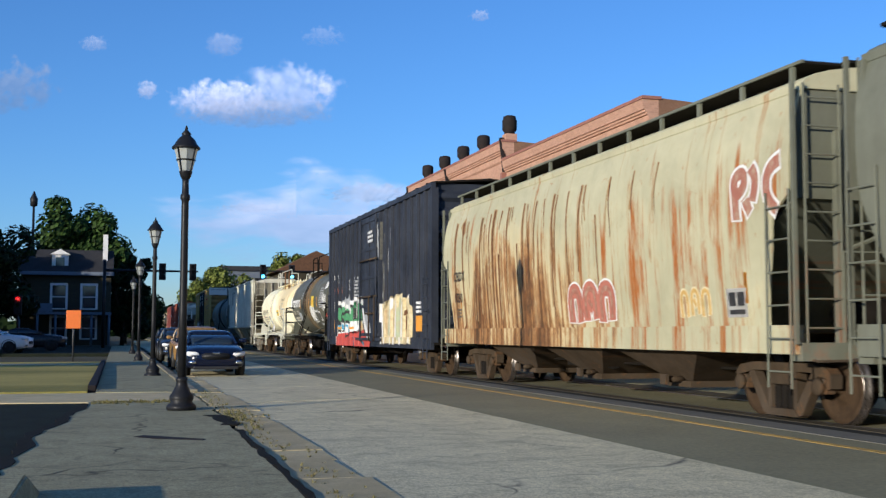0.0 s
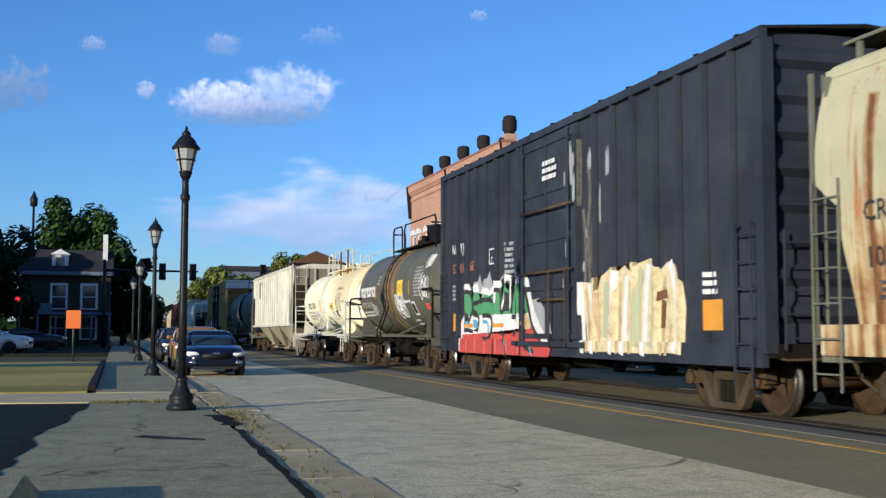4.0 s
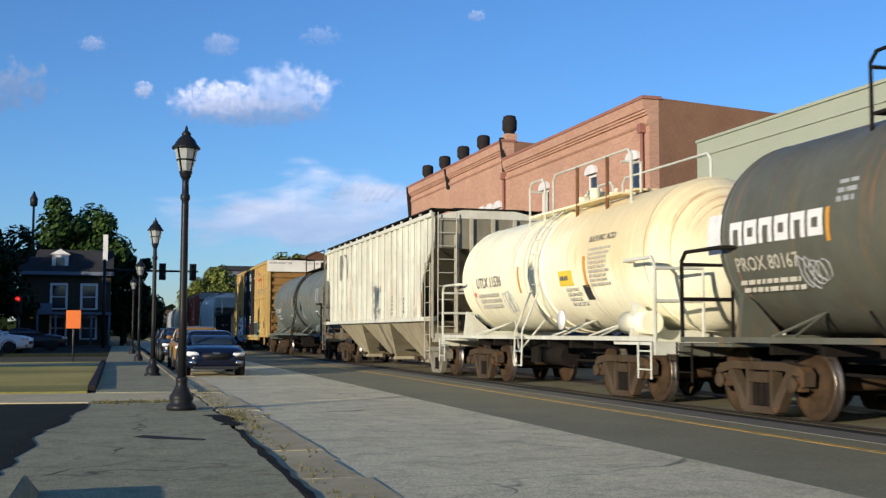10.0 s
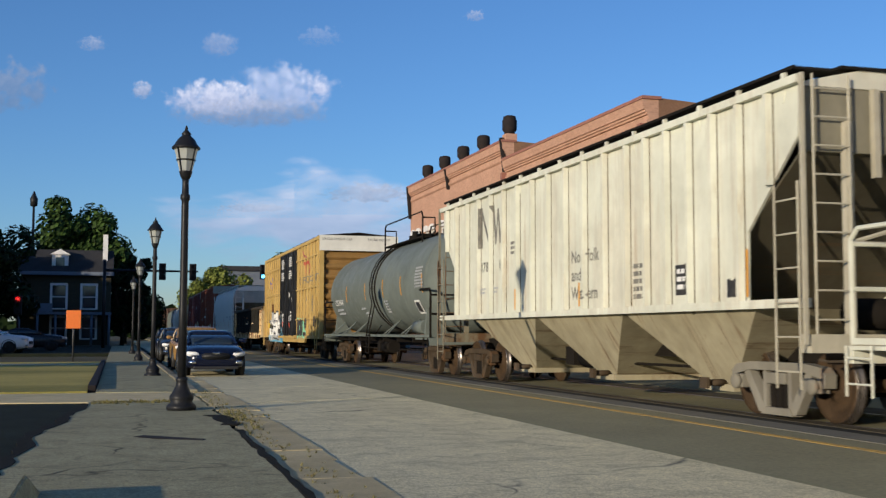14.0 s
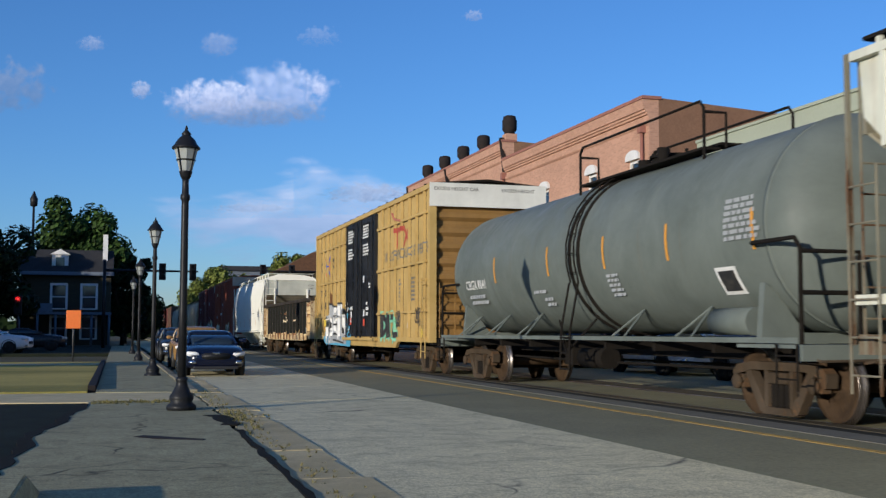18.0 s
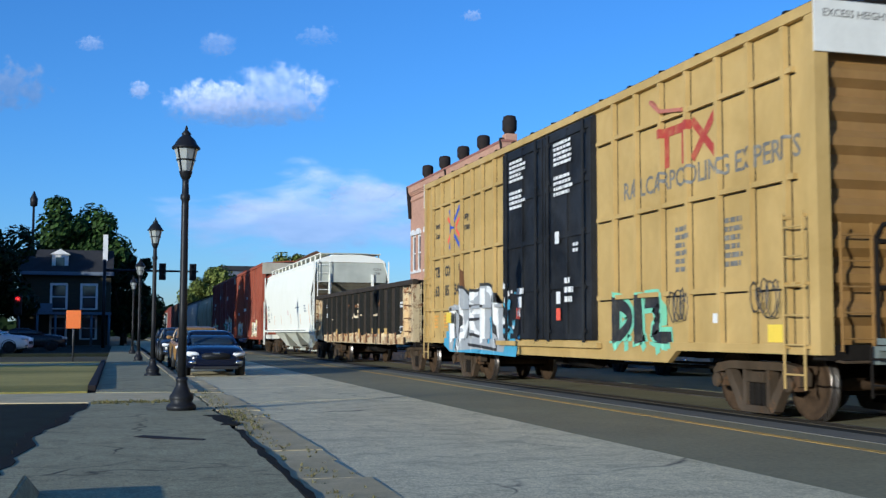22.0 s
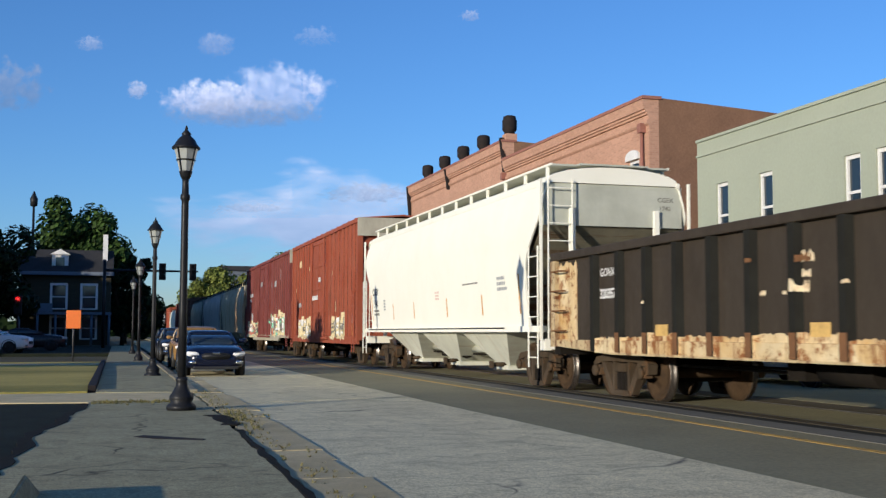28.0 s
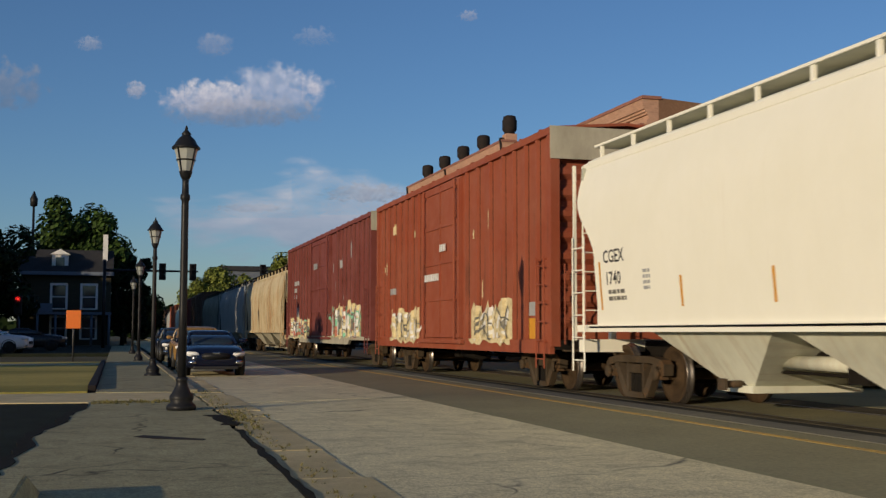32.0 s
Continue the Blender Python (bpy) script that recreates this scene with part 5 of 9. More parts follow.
# ---- gondola ----
GPALE = car_paint("flaking_cream_sill", (0.52, 0.41, 0.23), (0.10, 0.04, 0.016), streak=0.8, patch=1.0, dust=0.35, grime=(0.05, 0.03, 0.015))
GFLAKE = car_paint("flaking_cream_band", (0.74, 0.62, 0.38), (0.16, 0.06, 0.018), streak=0.9, patch=1.0, dust=0.35, grime=(0.07, 0.04, 0.018), fade=(0.60, 0.36, 0.11))
def gondola(name, label, y0, y1, top, paint, ribs, pale):
    car, yc, L = railcar(name, label, y0, y1)
    e = L / 2
    for s in (-1, 1):
        bm = bm_new()
        box(bm, *sorted((s * 1.46, s * 1.50)), -e + 0.15, e - 0.15, 0.9, top - 0.1)
        part("side_wall", bm, paint, car)
        bm = bm_new()
        bevel_box(bm, *sorted((s * 1.42, s * 1.60)), -e + 0.05, e - 0.05, top - 0.14, top, 0.02)
        part("top_chord", bm, P_RUSTY if s > 0 else paint, car)
        bm = bm_new()
        prism(bm, [(-e + 0.1, 0.99), (-e + 0.1, 0.88), (-e + 2.6, 0.76), (e - 2.6, 0.76), (e - 0.1, 0.88), (e - 0.1, 0.99)], "x", *sorted((s * 1.48, s * 1.56)))
        part("side_sill", bm, pale, car, "cream sill flaked through to rust")
        for y in (-e + 0.12, e - 0.12):
            bm = bm_new()
            box(bm, *sorted((s * 1.40, s * 1.58)), y - 0.12, y + 0.12, 0.86, top - 0.142)
            part("corner_post", bm, pale, car)
    profile(car, -1.50, -1.60, [y - yc for y in ribs], 0.07, 0.11, (), (0.99, -1.56))
    for y in ribs:
        y -= yc
        for s in (-1, 1):
            bm = bm_new()
            prism(bm, [(s * 1.498, y - 0.11), (s * 1.60, y - 0.07), (s * 1.60, y + 0.07), (s * 1.498, y + 0.11)], "z", 0.80, top - 0.142)
            part("side_rib", bm, P_GONRIB, car)
    rr = random.Random(9)
    for a, b in zip(ribs, ribs[1:]):
        a, b = a - yc, b - yc
        patch(car, -1.6035, a + 0.08, b - 0.08, 0.78, 1.06 + rr.uniform(0, 0.08), GFLAKE, "flaked_paint", 0.05, rr.randrange(99), "flaking cream paint")
        bm = bm_new()
        box(bm, -1.606, -1.60, a - 0.07, a + 0.07, 0.80, 1.12)
        part("rib_foot", bm, P_RUSTY, car, "rusty red foot of a rib")
        if rr.random() < 0.5:
            c = rr.uniform(a + 0.35, b - 0.35)
            patch(car, -1.6065, c - 0.2, c + 0.2, 1.07, 1.24, F_YOLK, "reflector")
    for d in (-1, 1):
        patch(car, -1.604, *sorted((d * (e - 0.05), d * (e - 1.12))), 0.95, top - 0.16, GFLAKE, "flaked_paint", 0.12, 77 + d, "flaking cream paint")
        for k in range(4):
            bm = bm_new()
            z, q = 1.15 + 0.36 * k, d * (e - 0.5)
            tube(bm, [(-1.56, q - 0.22, z), (-1.66, q - 0.22, z), (-1.66, q + 0.22, z), (-1.56, q + 0.22, z)], 0.016)
            part("grab_iron", bm, P_RUSTY, car)
    bm = bm_new()
    box(bm, -1.46, 1.46, -e + 0.15, e - 0.15, 0.98, 1.05)
    part("floor_plate", bm, P_RUSTY, car)
    for d in (-1, 1):
        bm = bm_new()
        box(bm, -1.40, 1.40, *sorted((d * (e - 0.2), d * (e - 0.15))), 0.9, top - 0.02)
        part("end_wall", bm, paint, car)
        for k in range(4):
            z = 1.1 + k * 0.36
            bm = bm_new()
            box(bm, -1.395, 1.395, *sorted((d * (e - 0.15), d * (e - 0.03))), z, z + 0.13)
            part("end_rib", bm, pale, car)
        ladder(car, [(-1.36, d * e, 0.9), (-1.36, d * e, top - 0.1)], 0.42, 4, pale, along="x")
        bm = bm_new()
        box(bm, -1.5, 1.5, *sorted((d * (e - 0.3), d * (e - 0.02))), 0.72, 0.898)
        part("end_sill", bm, P_UNDER, car)
    return car, yc, L


# ---- the cars, in the order in which they pass ----
SX = -1.603
curved_hopper("covered_hopper", "grey-green covered hopper with open end platform and brake gear", -4.6, 10.75, 4.2, P_OLIVEGREY,
              [(4.2, 0.0), (2.9, 0.1), (1.2, 0.7)], P_OLIVEGREY, (-2.2, 8.4, 3), P_OLIVEGREY, walk_mat=P_UNDER)

car, yc, L = curved_hopper("covered_hopper", "beige covered hopper streaked with rust and sprayed with red letters", 11.76, 26.95, 4.15, P_BEIGE,
                           [(4.15, 0.0), (2.85, 0.0), (2.5, 0.4), (1.21, 0.62)], P_OLIVEGREY, (14.4, 24.4, 3), P_TRUCK, walk_mat=P_UNDER, post_mat=P_OLIVEGREY, end_mat=P_OLIVEGREY)
rr = random.Random(77)
for y, top, foot, w in ((25.86, 3.68, 1.25, 0.17), (25.32, 3.66, 3.42, 0.30), (25.28, 3.42, 1.22, 0.10), (25.02, 3.68, 3.3, 0.05), (24.9, 3.68, 2.9, 0.03), (24.75, 3.3, 2.0, 0.03), (23.95, 3.66, 1.3, 0.07), (23.86, 3.66, 2.0, 0.05), (23.66, 3.5, 1.9, 0.045), (23.33, 3.68, 1.6, 0.08),
                        (23.05, 3.72, 1.3, 0.20), (22.62, 2.75, 1.3, 0.16), (22.58, 3.68, 3.3, 0.07), (22.16, 3.70, 1.5, 0.09), (22.02, 3.70, 3.35, 0.04), (21.9, 3.7, 3.4, 0.04), (24.35, 2.5, 1.3, 0.06), (24.15, 2.3, 1.3, 0.10), (21.5, 2.9, 1.3, 0.07), (21.2, 3.68, 1.8, 0.10), (21.0, 3.66, 2.9, 0.04), (20.5, 3.66, 2.2, 0.07), (20.1, 3.66, 3.1, 0.04), (19.6, 3.68, 1.4, 0.10), (19.45, 3.66, 2.6, 0.05), (18.9, 3.66, 2.0, 0.06), (18.3, 3.68, 2.2, 0.10), (18.15, 3.68, 3.0, 0.05), (17.6, 3.1, 1.4, 0.05), (17.1, 3.68, 2.7, 0.06), (16.2, 3.66, 3.0, 0.05), (15.4, 3.68, 2.9, 0.04)):
    for mat, wide, lift in ((F_RUSTPALE, w * 1.1 + 0.015, 0.0), (F_RUST, w * 0.6, 0.002)):
        bm = bm_new()
        lean = rr.uniform(-0.03, 0.03)
        ribbon(bm, [Vector((y - yc + lean * k + rr.uniform(-0.02, 0.02), top - (top - foot) * (k / 4 if mat is F_RUST else k / 4 * 0.9))) for k in range(5)], wide, -1.606 - lift, 0.35)
        follow(part("rust_run", bm, mat, car), car)
BUBBLES = [[(0.06, 0.0), (0.03, 0.75), (0.14, 1.0), (0.27, 0.8), (0.25, 0.0)], [(0.40, 0.05), (0.36, 0.8), (0.50, 1.05), (0.62, 0.75), (0.60, 0.1)], [(0.46, 0.6), (0.52, 0.4)], [(0.73, 0.0), (0.70, 0.8), (0.83, 1.0), (0.96, 0.8), (0.93, 0.05)]]
SHARDS = [[(0.08, 0.0), (0.06, 0.5), (0.04, 0.9), (0.26, 1.0), (0.28, 0.62), (0.12, 0.5)], [(0.42, 1.0), (0.56, 0.8), (0.44, 0.35)], [(0.95, 1.05), (0.74, 0.95), (0.70, 0.3), (0.88, 0.05)], [(0.30, 0.3), (0.36, 0.1)]]
spray(car, -1.606, 13.15 - yc, 12.02 - yc, 2.62, 3.20, SHARDS, [("outline", F_WHITE, 0.26, 0.0), ("fill", F_OLDROSE, 0.17, 0.005)], "faded red letters edged in white")
spray(car, -1.606, 18.9 - yc, 16.95 - yc, 1.36, 1.88, BUBBLES, [("outline", F_WHITE, 0.36, 0.0), ("fill", F_ROSE, 0.28, 0.005), ("shade", F_OLDROSE, 0.10, 0.009)], "faded red letters edged in white")
spray(car, -1.606, 14.75 - yc, 13.85 - yc, 1.36, 1.72, BUBBLES[:4], [("outline", F_CREAM, 0.12, 0.0), ("fill", F_YOLK, 0.06, 0.004)], "faint yellow letters")
patch(car, -1.60, 12.95 - yc, 13.45 - yc, 1.32, 1.70, F_WHITE, "marking")
patch(car, -1.604, 13.01 - yc, 13.18 - yc, 1.47, 1.65, F_BLACK, "marking")
patch(car, -1.604, 13.23 - yc, 13.39 - yc, 1.47, 1.65, F_BLACK, "marking")
patch(car, -1.604, 13.01 - yc, 13.39 - yc, 1.36, 1.42, F_BLACK, "marking")
for y in (12.95, 25.5):
    patch(car, -1.60, y - yc - 0.04, y - yc + 0.04, 1.5, 1.9, F_ORANGE, "reflector")
follow(lettering("CRDX", 0.32, F_BLACK, car, on_side(-1.614, 26.0 - yc, 2.42)), car)
follow(lettering("1030", 0.32, F_BLACK, car, on_side(-1.614, 26.0 - yc, 1.92)), car)
bars(car, -1.60, 25.9 - yc, 1.68, 0.6, 0.24, 3, F_GREYTXT, 4)

car, yc, L = boxcar("box_car", "dark navy box car with green, white and red sprayed letters", 27.95, 42.65, 5.0, P_NAVY,
                    [28.75, 29.5, 30.25, 31.0, 31.75, 32.5, 33.25, 37.05, 37.75, 38.46, 39.2, 39.9, 40.55, 41.3, 41.95], [(33.9, 36.85)], roof_mat=P_UNDER, belly=False)
CELL = (41.1 - yc, 35.3 - yc, 0.66, 2.25)
field(car, SX - 0.004, 40.3 - yc, 35.0 - yc, 0.9, 2.5, [(0.0, 0.2), (0.05, 0.75), (0.12, 0.95), (0.16, 0.7), (0.25, 0.98), (0.30, 0.7), (0.42, 0.9), (0.47, 0.6), (0.60, 0.85), (0.7, 0.5), (0.85, 0.55), (0.95, 0.3), (0.98, 0.1)], F_SILVER, "grey under-spray")
field(car, SX - 0.008, *CELL, [(0.0, 0.0), (0.0, 0.45), (0.05, 0.55), (0.04, 0.98), (0.10, 1.0), (0.16, 0.85), (0.22, 0.98), (0.25, 0.80), (0.29, 0.98), (0.36, 0.86), (0.44, 0.98), (0.50, 0.98), (0.53, 0.75), (0.58, 1.06), (0.61, 0.98), (0.63, 0.85),
                                  (0.68, 1.0), (0.74, 1.08), (0.82, 0.95), (0.86, 0.6), (0.92, 0.4), (1.0, 0.18), (0.98, 0.0)], F_WHITE, "white edge of sprayed letters")
field(car, SX - 0.012, *CELL, [(0.06, 0.53), (0.06, 0.92), (0.13, 0.90), (0.18, 0.66), (0.22, 0.88), (0.26, 0.74), (0.30, 0.86), (0.37, 0.77), (0.46, 0.86), (0.50, 0.88), (0.52, 0.62), (0.58, 0.94), (0.60, 0.66), (0.64, 0.88), (0.70, 0.90), (0.73, 0.92), (0.79, 0.87), (0.82, 0.62), (0.84, 0.53)], F_GREEN, "green fill of sprayed letters")
field(car, SX - 0.012, *CELL, [(0.01, 0.0), (0.02, 0.26), (0.30, 0.28), (0.60, 0.27), (0.66, 0.33), (0.74, 0.27), (0.85, 0.36), (0.92, 0.2), (1.02, 0.1), (1.0, 0.0)], F_RED, "red fill of sprayed letters")
field(car, SX - 0.013, *CELL, [(0.71, 0.3), (0.72, 0.5), (0.80, 0.53), (0.85, 0.4), (0.84, 0.34)], F_TAN, "tan patch in sprayed letters")
STROKES = [[(0.07, 0.89), (0.13, 0.89), (0.17, 0.62), (0.12, 0.5), (0.07, 0.29), (0.19, 0.31)], [(0.08, 0.57), (0.11, 0.62), (0.09, 0.29)], [(0.3, 0.83), (0.3, 0.72), (0.2, 0.73), (0.21, 0.53), (0.25, 0.49), (0.22, 0.31)],
           [(0.32, 0.74), (0.41, 0.74), (0.45, 0.59), (0.43, 0.02)], [(0.31, 0.52), (0.39, 0.54), (0.4, 0.35), (0.35, 0.18), (0.31, 0.24), (0.3, 0.32)], [(0.46, 0.86), (0.5, 0.86), (0.49, 0.56), (0.52, 0.55), (0.59, 0.94), (0.58, 0.58)],
           [(0.5, 0.29), (0.54, 0.29), (0.58, 0.0)], [(0.61, 0.55), (0.63, 0.85), (0.69, 0.87), (0.69, 0.29), (0.63, 0.27)], [(0.62, 0.49), (0.69, 0.49)], [(0.73, 0.88), (0.79, 0.85), (0.81, 0.65), (0.84, 0.46), (0.87, 0.31), (0.93, 0.2)],
           [(0.79, 0.55), (0.74, 0.53), (0.72, 0.29), (0.76, 0.1), (0.86, 0.06)]]
spray(car, SX - 0.0145, *CELL, [[(0.19, 1.0), (0.185, 0.72)], [(0.315, 0.97), (0.325, 0.78)], [(0.455, 0.97), (0.455, 0.7)], [(0.545, 0.95), (0.54, 0.7), (0.50, 0.6)], [(0.605, 1.02), (0.60, 0.62)], [(0.715, 1.0), (0.72, 0.6)], [(0.82, 0.9), (0.85, 0.6), (0.93, 0.3)]], [("gap", F_WHITE, 0.10, 0.0)], "white gaps between sprayed letters")
spray(car, SX - 0.016, *CELL, STROKES, [("ink_line", F_BLACK, 0.10, 0.0)], "black outlines of sprayed letters")
spray(car, SX - 0.018, *CELL, [[(0.33, 0.45), (0.36, 0.40), (0.35, 0.26)], [(0.10, 0.44), (0.11, 0.36)], [(0.21, 0.46), (0.22, 0.36)], [(0.56, 0.22), (0.57, 0.02)], [(0.83, 0.1), (0.85, 0.02)]], [("shade", F_BLUE, 0.07, 0.0)], "pale blue highlights of sprayed letters")
for a, b, z in ((40.6, 40.1, 1.28), (38.5, 38.05, 1.28), (36.9, 36.5, 1.32)):
    patch(car, SX - 0.026, b - yc, a - yc, z - 0.05, z + 0.05, F_ORANGE, "sprayed_patch", 0.03, int(a * 10))
COLUMNS = [[(0.06, 0.0), (0.05, 0.5), (0.02, 0.82)], [(0.16, 0.0), (0.17, 0.6), (0.12, 0.8)], [(0.36, 0.0), (0.35, 0.6), (0.40, 0.92)], [(0.47, 0.0), (0.48, 0.6), (0.50, 0.85)], [(0.66, 0.0), (0.66, 0.6), (0.70, 0.95)], [(0.92, 0.05), (0.96, 0.5), (0.88, 0.95)]]
PIECE = (34.0 - yc, 30.1 - yc, 0.8, 2.2)
field(car, SX - 0.006, *PIECE, [(0.0, 0.72), (0.02, 0.86), (0.12, 0.84), (0.20, 0.72), (0.24, 0.9), (0.33, 0.98), (0.42, 0.94), (0.48, 1.0), (0.55, 0.88), (0.60, 1.0), (0.72, 1.04), (0.80, 0.9), (0.86, 0.98), (0.96, 0.9), (1.0, 0.5), (0.98, 0.0), (0.86, 0.02), (0.78, 0.0), (0.10, 0.0), (0.07, 0.4)], F_CREAM, "cream ground of worn sprayed letters")
spray(car, SX - 0.009, *PIECE, COLUMNS, [("fill", F_WHITE, 0.16, 0.0)], "white bodies of worn sprayed letters")
spray(car, SX - 0.012, *PIECE, [[(0.60, 0.1), (0.59, 0.6), (0.63, 0.9)], [(0.73, 0.1), (0.76, 0.6), (0.74, 0.85)], [(0.28, 0.2), (0.30, 0.8)]], [("fill", F_PALEGREEN, 0.2, 0.0)], "pale green bodies of worn sprayed letters")
spray(car, SX - 0.015, *PIECE, [[(0.11, 0.0), (0.12, 0.5), (0.08, 0.75)], [(0.22, 0.0), (0.21, 0.7)], [(0.42, 0.0), (0.43, 0.6), (0.44, 0.8)], [(0.54, 0.0), (0.53, 0.8)], [(0.82, 0.0), (0.80, 0.6), (0.84, 0.8)], [(0.88, 0.3), (0.86, 0.0)], [(0.30, 0.25), (0.38, 0.2)]], [("shade", F_TAN, 0.09, 0.0)], "tan outlines of worn sprayed letters")
spray(car, SX - 0.018, *PIECE, [[(0.83, 0.55), (0.82, 0.3)], [(0.79, 0.62), (0.85, 0.64)]], [("ink_line", P_RUSTY, 0.14, 0.0)], "brown blot on the sprayed letters")
follow(lettering("ND", 0.33, F_WHITE, car, on_side(SX - 0.002, 41.86 - yc, 3.1), space=0.95), car)
follow(lettering("YJ", 0.33, F_WHITE, car, on_side(SX - 0.002, 41.2 - yc, 3.1), space=1.1), car)
for tx, y in (("57", 41.8), ("01", 41.18), ("68", 40.42)):
    follow(lettering(tx, 0.32, F_ROSE, car, on_side(SX - 0.002, y - yc, 2.63)), car)
follow(lettering("T", 0.18, F_WHITE, car, on_side(SX - 0.002, 38.90 - yc, 2.69)), car)
for y0, y1, z0, z1 in ((38.68, 39.0, 2.92, 2.95), (38.68, 39.0, 2.60, 2.63), (38.66, 38.69, 2.60, 2.95), (38.99, 39.02, 2.60, 2.95)):
    patch(car, SX - 0.002, y0 - yc, y1 - yc, z0, z1, F_WHITE, "marking")
bars(car, -1.64, 35.5 - yc, 4.35, 0.75, 0.42, 3, F_WHITE, 1)
bars(car, SX - 0.002, 37.9 - yc, 3.0, 0.55, 0.7, 6, F_SILVER, 2)
for y in (41.55, 29.3):
    patch(car, SX - 0.002, y - yc - 0.2, y - yc + 0.2, 1.15, 1.57, F_ORANGE, "reflector")
bars(car, SX - 0.002, 41.8 - yc, 2.25, 0.3, 0.4, 4, F_SILVER, 9)
bars(car, SX - 0.002, 29.5 - yc, 1.95, 0.3, 0.35, 3, F_WHITE, 10)
scrapes(car, -1.642, 33.95 - yc, 34.7 - yc, 9, 610, F_SILVER)
scrapes(car, SX - 0.002, 32.0 - yc, 33.8 - yc, 6, 630, F_SILVER)
spray(car, SX - 0.004, 34.0 - yc, 33.3 - yc, 2.0, 4.5, [[(0.1, 1.0), (0.2, 0.8), (0.1, 0.55)], [(0.6, 0.85), (0.8, 0.6), (0.5, 0.35), (0.7, 0.0)], [(0.3, 0.5), (0.5, 0.3), (0.4, 0.0)], [(0.9, 0.45), (0.7, 0.2), (0.9, 0.05)]], [("smear", F_SMEAR, 0.13, 0.0)], "dull pale smears of spray")
bm = bm_new()
for z, y0, y1 in ((3.42, 34.0, 36.5), (2.25, 34.0, 36.7), (1.72, 34.2, 35.6)):
    cyl(bm, (-1.70, y0 - yc, z), (-1.70, y1 - yc, z), 0.03, n=8)
for y in (34.25, 35.05):
    cyl(bm, (-1.705, y - yc, 0.85), (-1.705, y - yc, 2.25), 0.022, n=8)
part("door_bar", bm, P_TRUCK, car, "rusty locking bars of the door")

R4, Z4 = 1.35, 2.42
car, yc, L = tank_car("tank_car", "dark olive tank car with white lettering and a rusty ladder band", 43.6, 54.5, R4, Z4, P_OLIVE, P_OLIVE, P_OLIVE,
                      straps=(49.5, 48.95), top=(46.5, 51.0), hoops_at=((46.0, 49.6), (49.9, 51.05)), ladder_y=49.45, braces=(51.9, 47.2), rail_mat=P_UNDER, top_mat=P_UNDER)
for a in range(6):
    drum_patch(car, 53.35 - a * 0.36, 53.05 - a * 0.36, 2.28, 2.60, F_WHITE, R4, Z4, yc, "logo_block")
    drum_patch(car, 53.26 - a * 0.36, 53.14 - a * 0.36, 2.38 if a % 2 else 2.28, 2.50, P_OLIVE, R4, Z4, yc, "logo_block", 0.014)
drum_patch(car, 53.95, 53.6, 2.2, 2.75, F_WHITE, R4, Z4, yc, "logo_block")
drum_text(car, "PROX 80167", 0.27, F_PALETXT, 53.3, 2.02, R4, Z4, yc)
drum_bars(car, 53.3, 1.82, 1.6, 0.2, 2, F_PALETXT, R4, Z4, yc, 1)
drum_patch(car, 47.6, 48.25, 2.2, 2.66, F_YELLOW, R4, Z4, yc, label="yellow placard with faint lines")
drum_bars(car, 48.12, 2.54, 0.4, 0.24, 3, F_ORANGE, R4 + 0.004, Z4, yc, 2)
for y in (48.75, 46.85, 51.15):
    drum_patch(car, y - 0.035, y + 0.035, 2.2, 2.6, F_ORANGE, R4, Z4, yc, "reflector")
drum_bars(car, 46.3, 2.95, 1.0, 0.85, 9, F_SILVER, R4, Z4, yc, 3)
drum_bars(car, 48.1, 2.05, 0.5, 0.2, 3, F_WHITE, R4, Z4, yc, 4)
drum_bars(car, 47.5, 2.05, 0.75, 0.12, 1, F_WHITE, R4, Z4, yc, 5)
drum_patch(car, 46.45, 46.85, 1.62, 2.0, F_WHITE, R4, Z4, yc, "marking")
drum_patch(car, 46.5, 46.8, 1.67, 1.95, F_BLACK, R4, Z4, yc, "marking", 0.016)
drum_patch(car, 44.95, 45.3, 1.75, 1.92, F_LOGORED, R4, Z4, yc, "marking", 0.016)
drum_bars(car, 47.3, 1.5, 0.6, 0.2, 2, F_SILVER, R4, Z4, yc, 6)
drum_bars(car, 51.0, 2.9, 0.4, 0.3, 3, F_SILVER, R4, Z4, yc, 8)
scribble(car, 48.1 - yc, 1.85, 0.85, F_WHITE, 3, drum=(R4, Z4))
scribble(car, 48.2 - yc, 2.0, 0.75, F_WHITE, 31, drum=(R4, Z4))
scribble(car, 45.2 - yc, 2.35, 0.8, F_WHITE, 11, drum=(R4, Z4))
scribble(car, 51.6 - yc, 1.85, 0.5, F_SILVER, 12, drum=(R4, Z4))
scribble(car, 45.0 - yc, 3.1, 0.5, F_WHITE, 17, drum=(R4, Z4))
bm = bm_new()
lathe(bm, [(0.30, Z4 + R4 + 0.0), (0.30, Z4 + R4 + 0.52), (0.33, Z4 + R4 + 0.53), (0.33, Z4 + R4 + 0.58), (0.1, Z4 + R4 + 0.62)], (-0.1, 48.3 - yc, 0), 20)
part("valve_housing", bm, P_CARDARK, car, "glossy black valve housing")

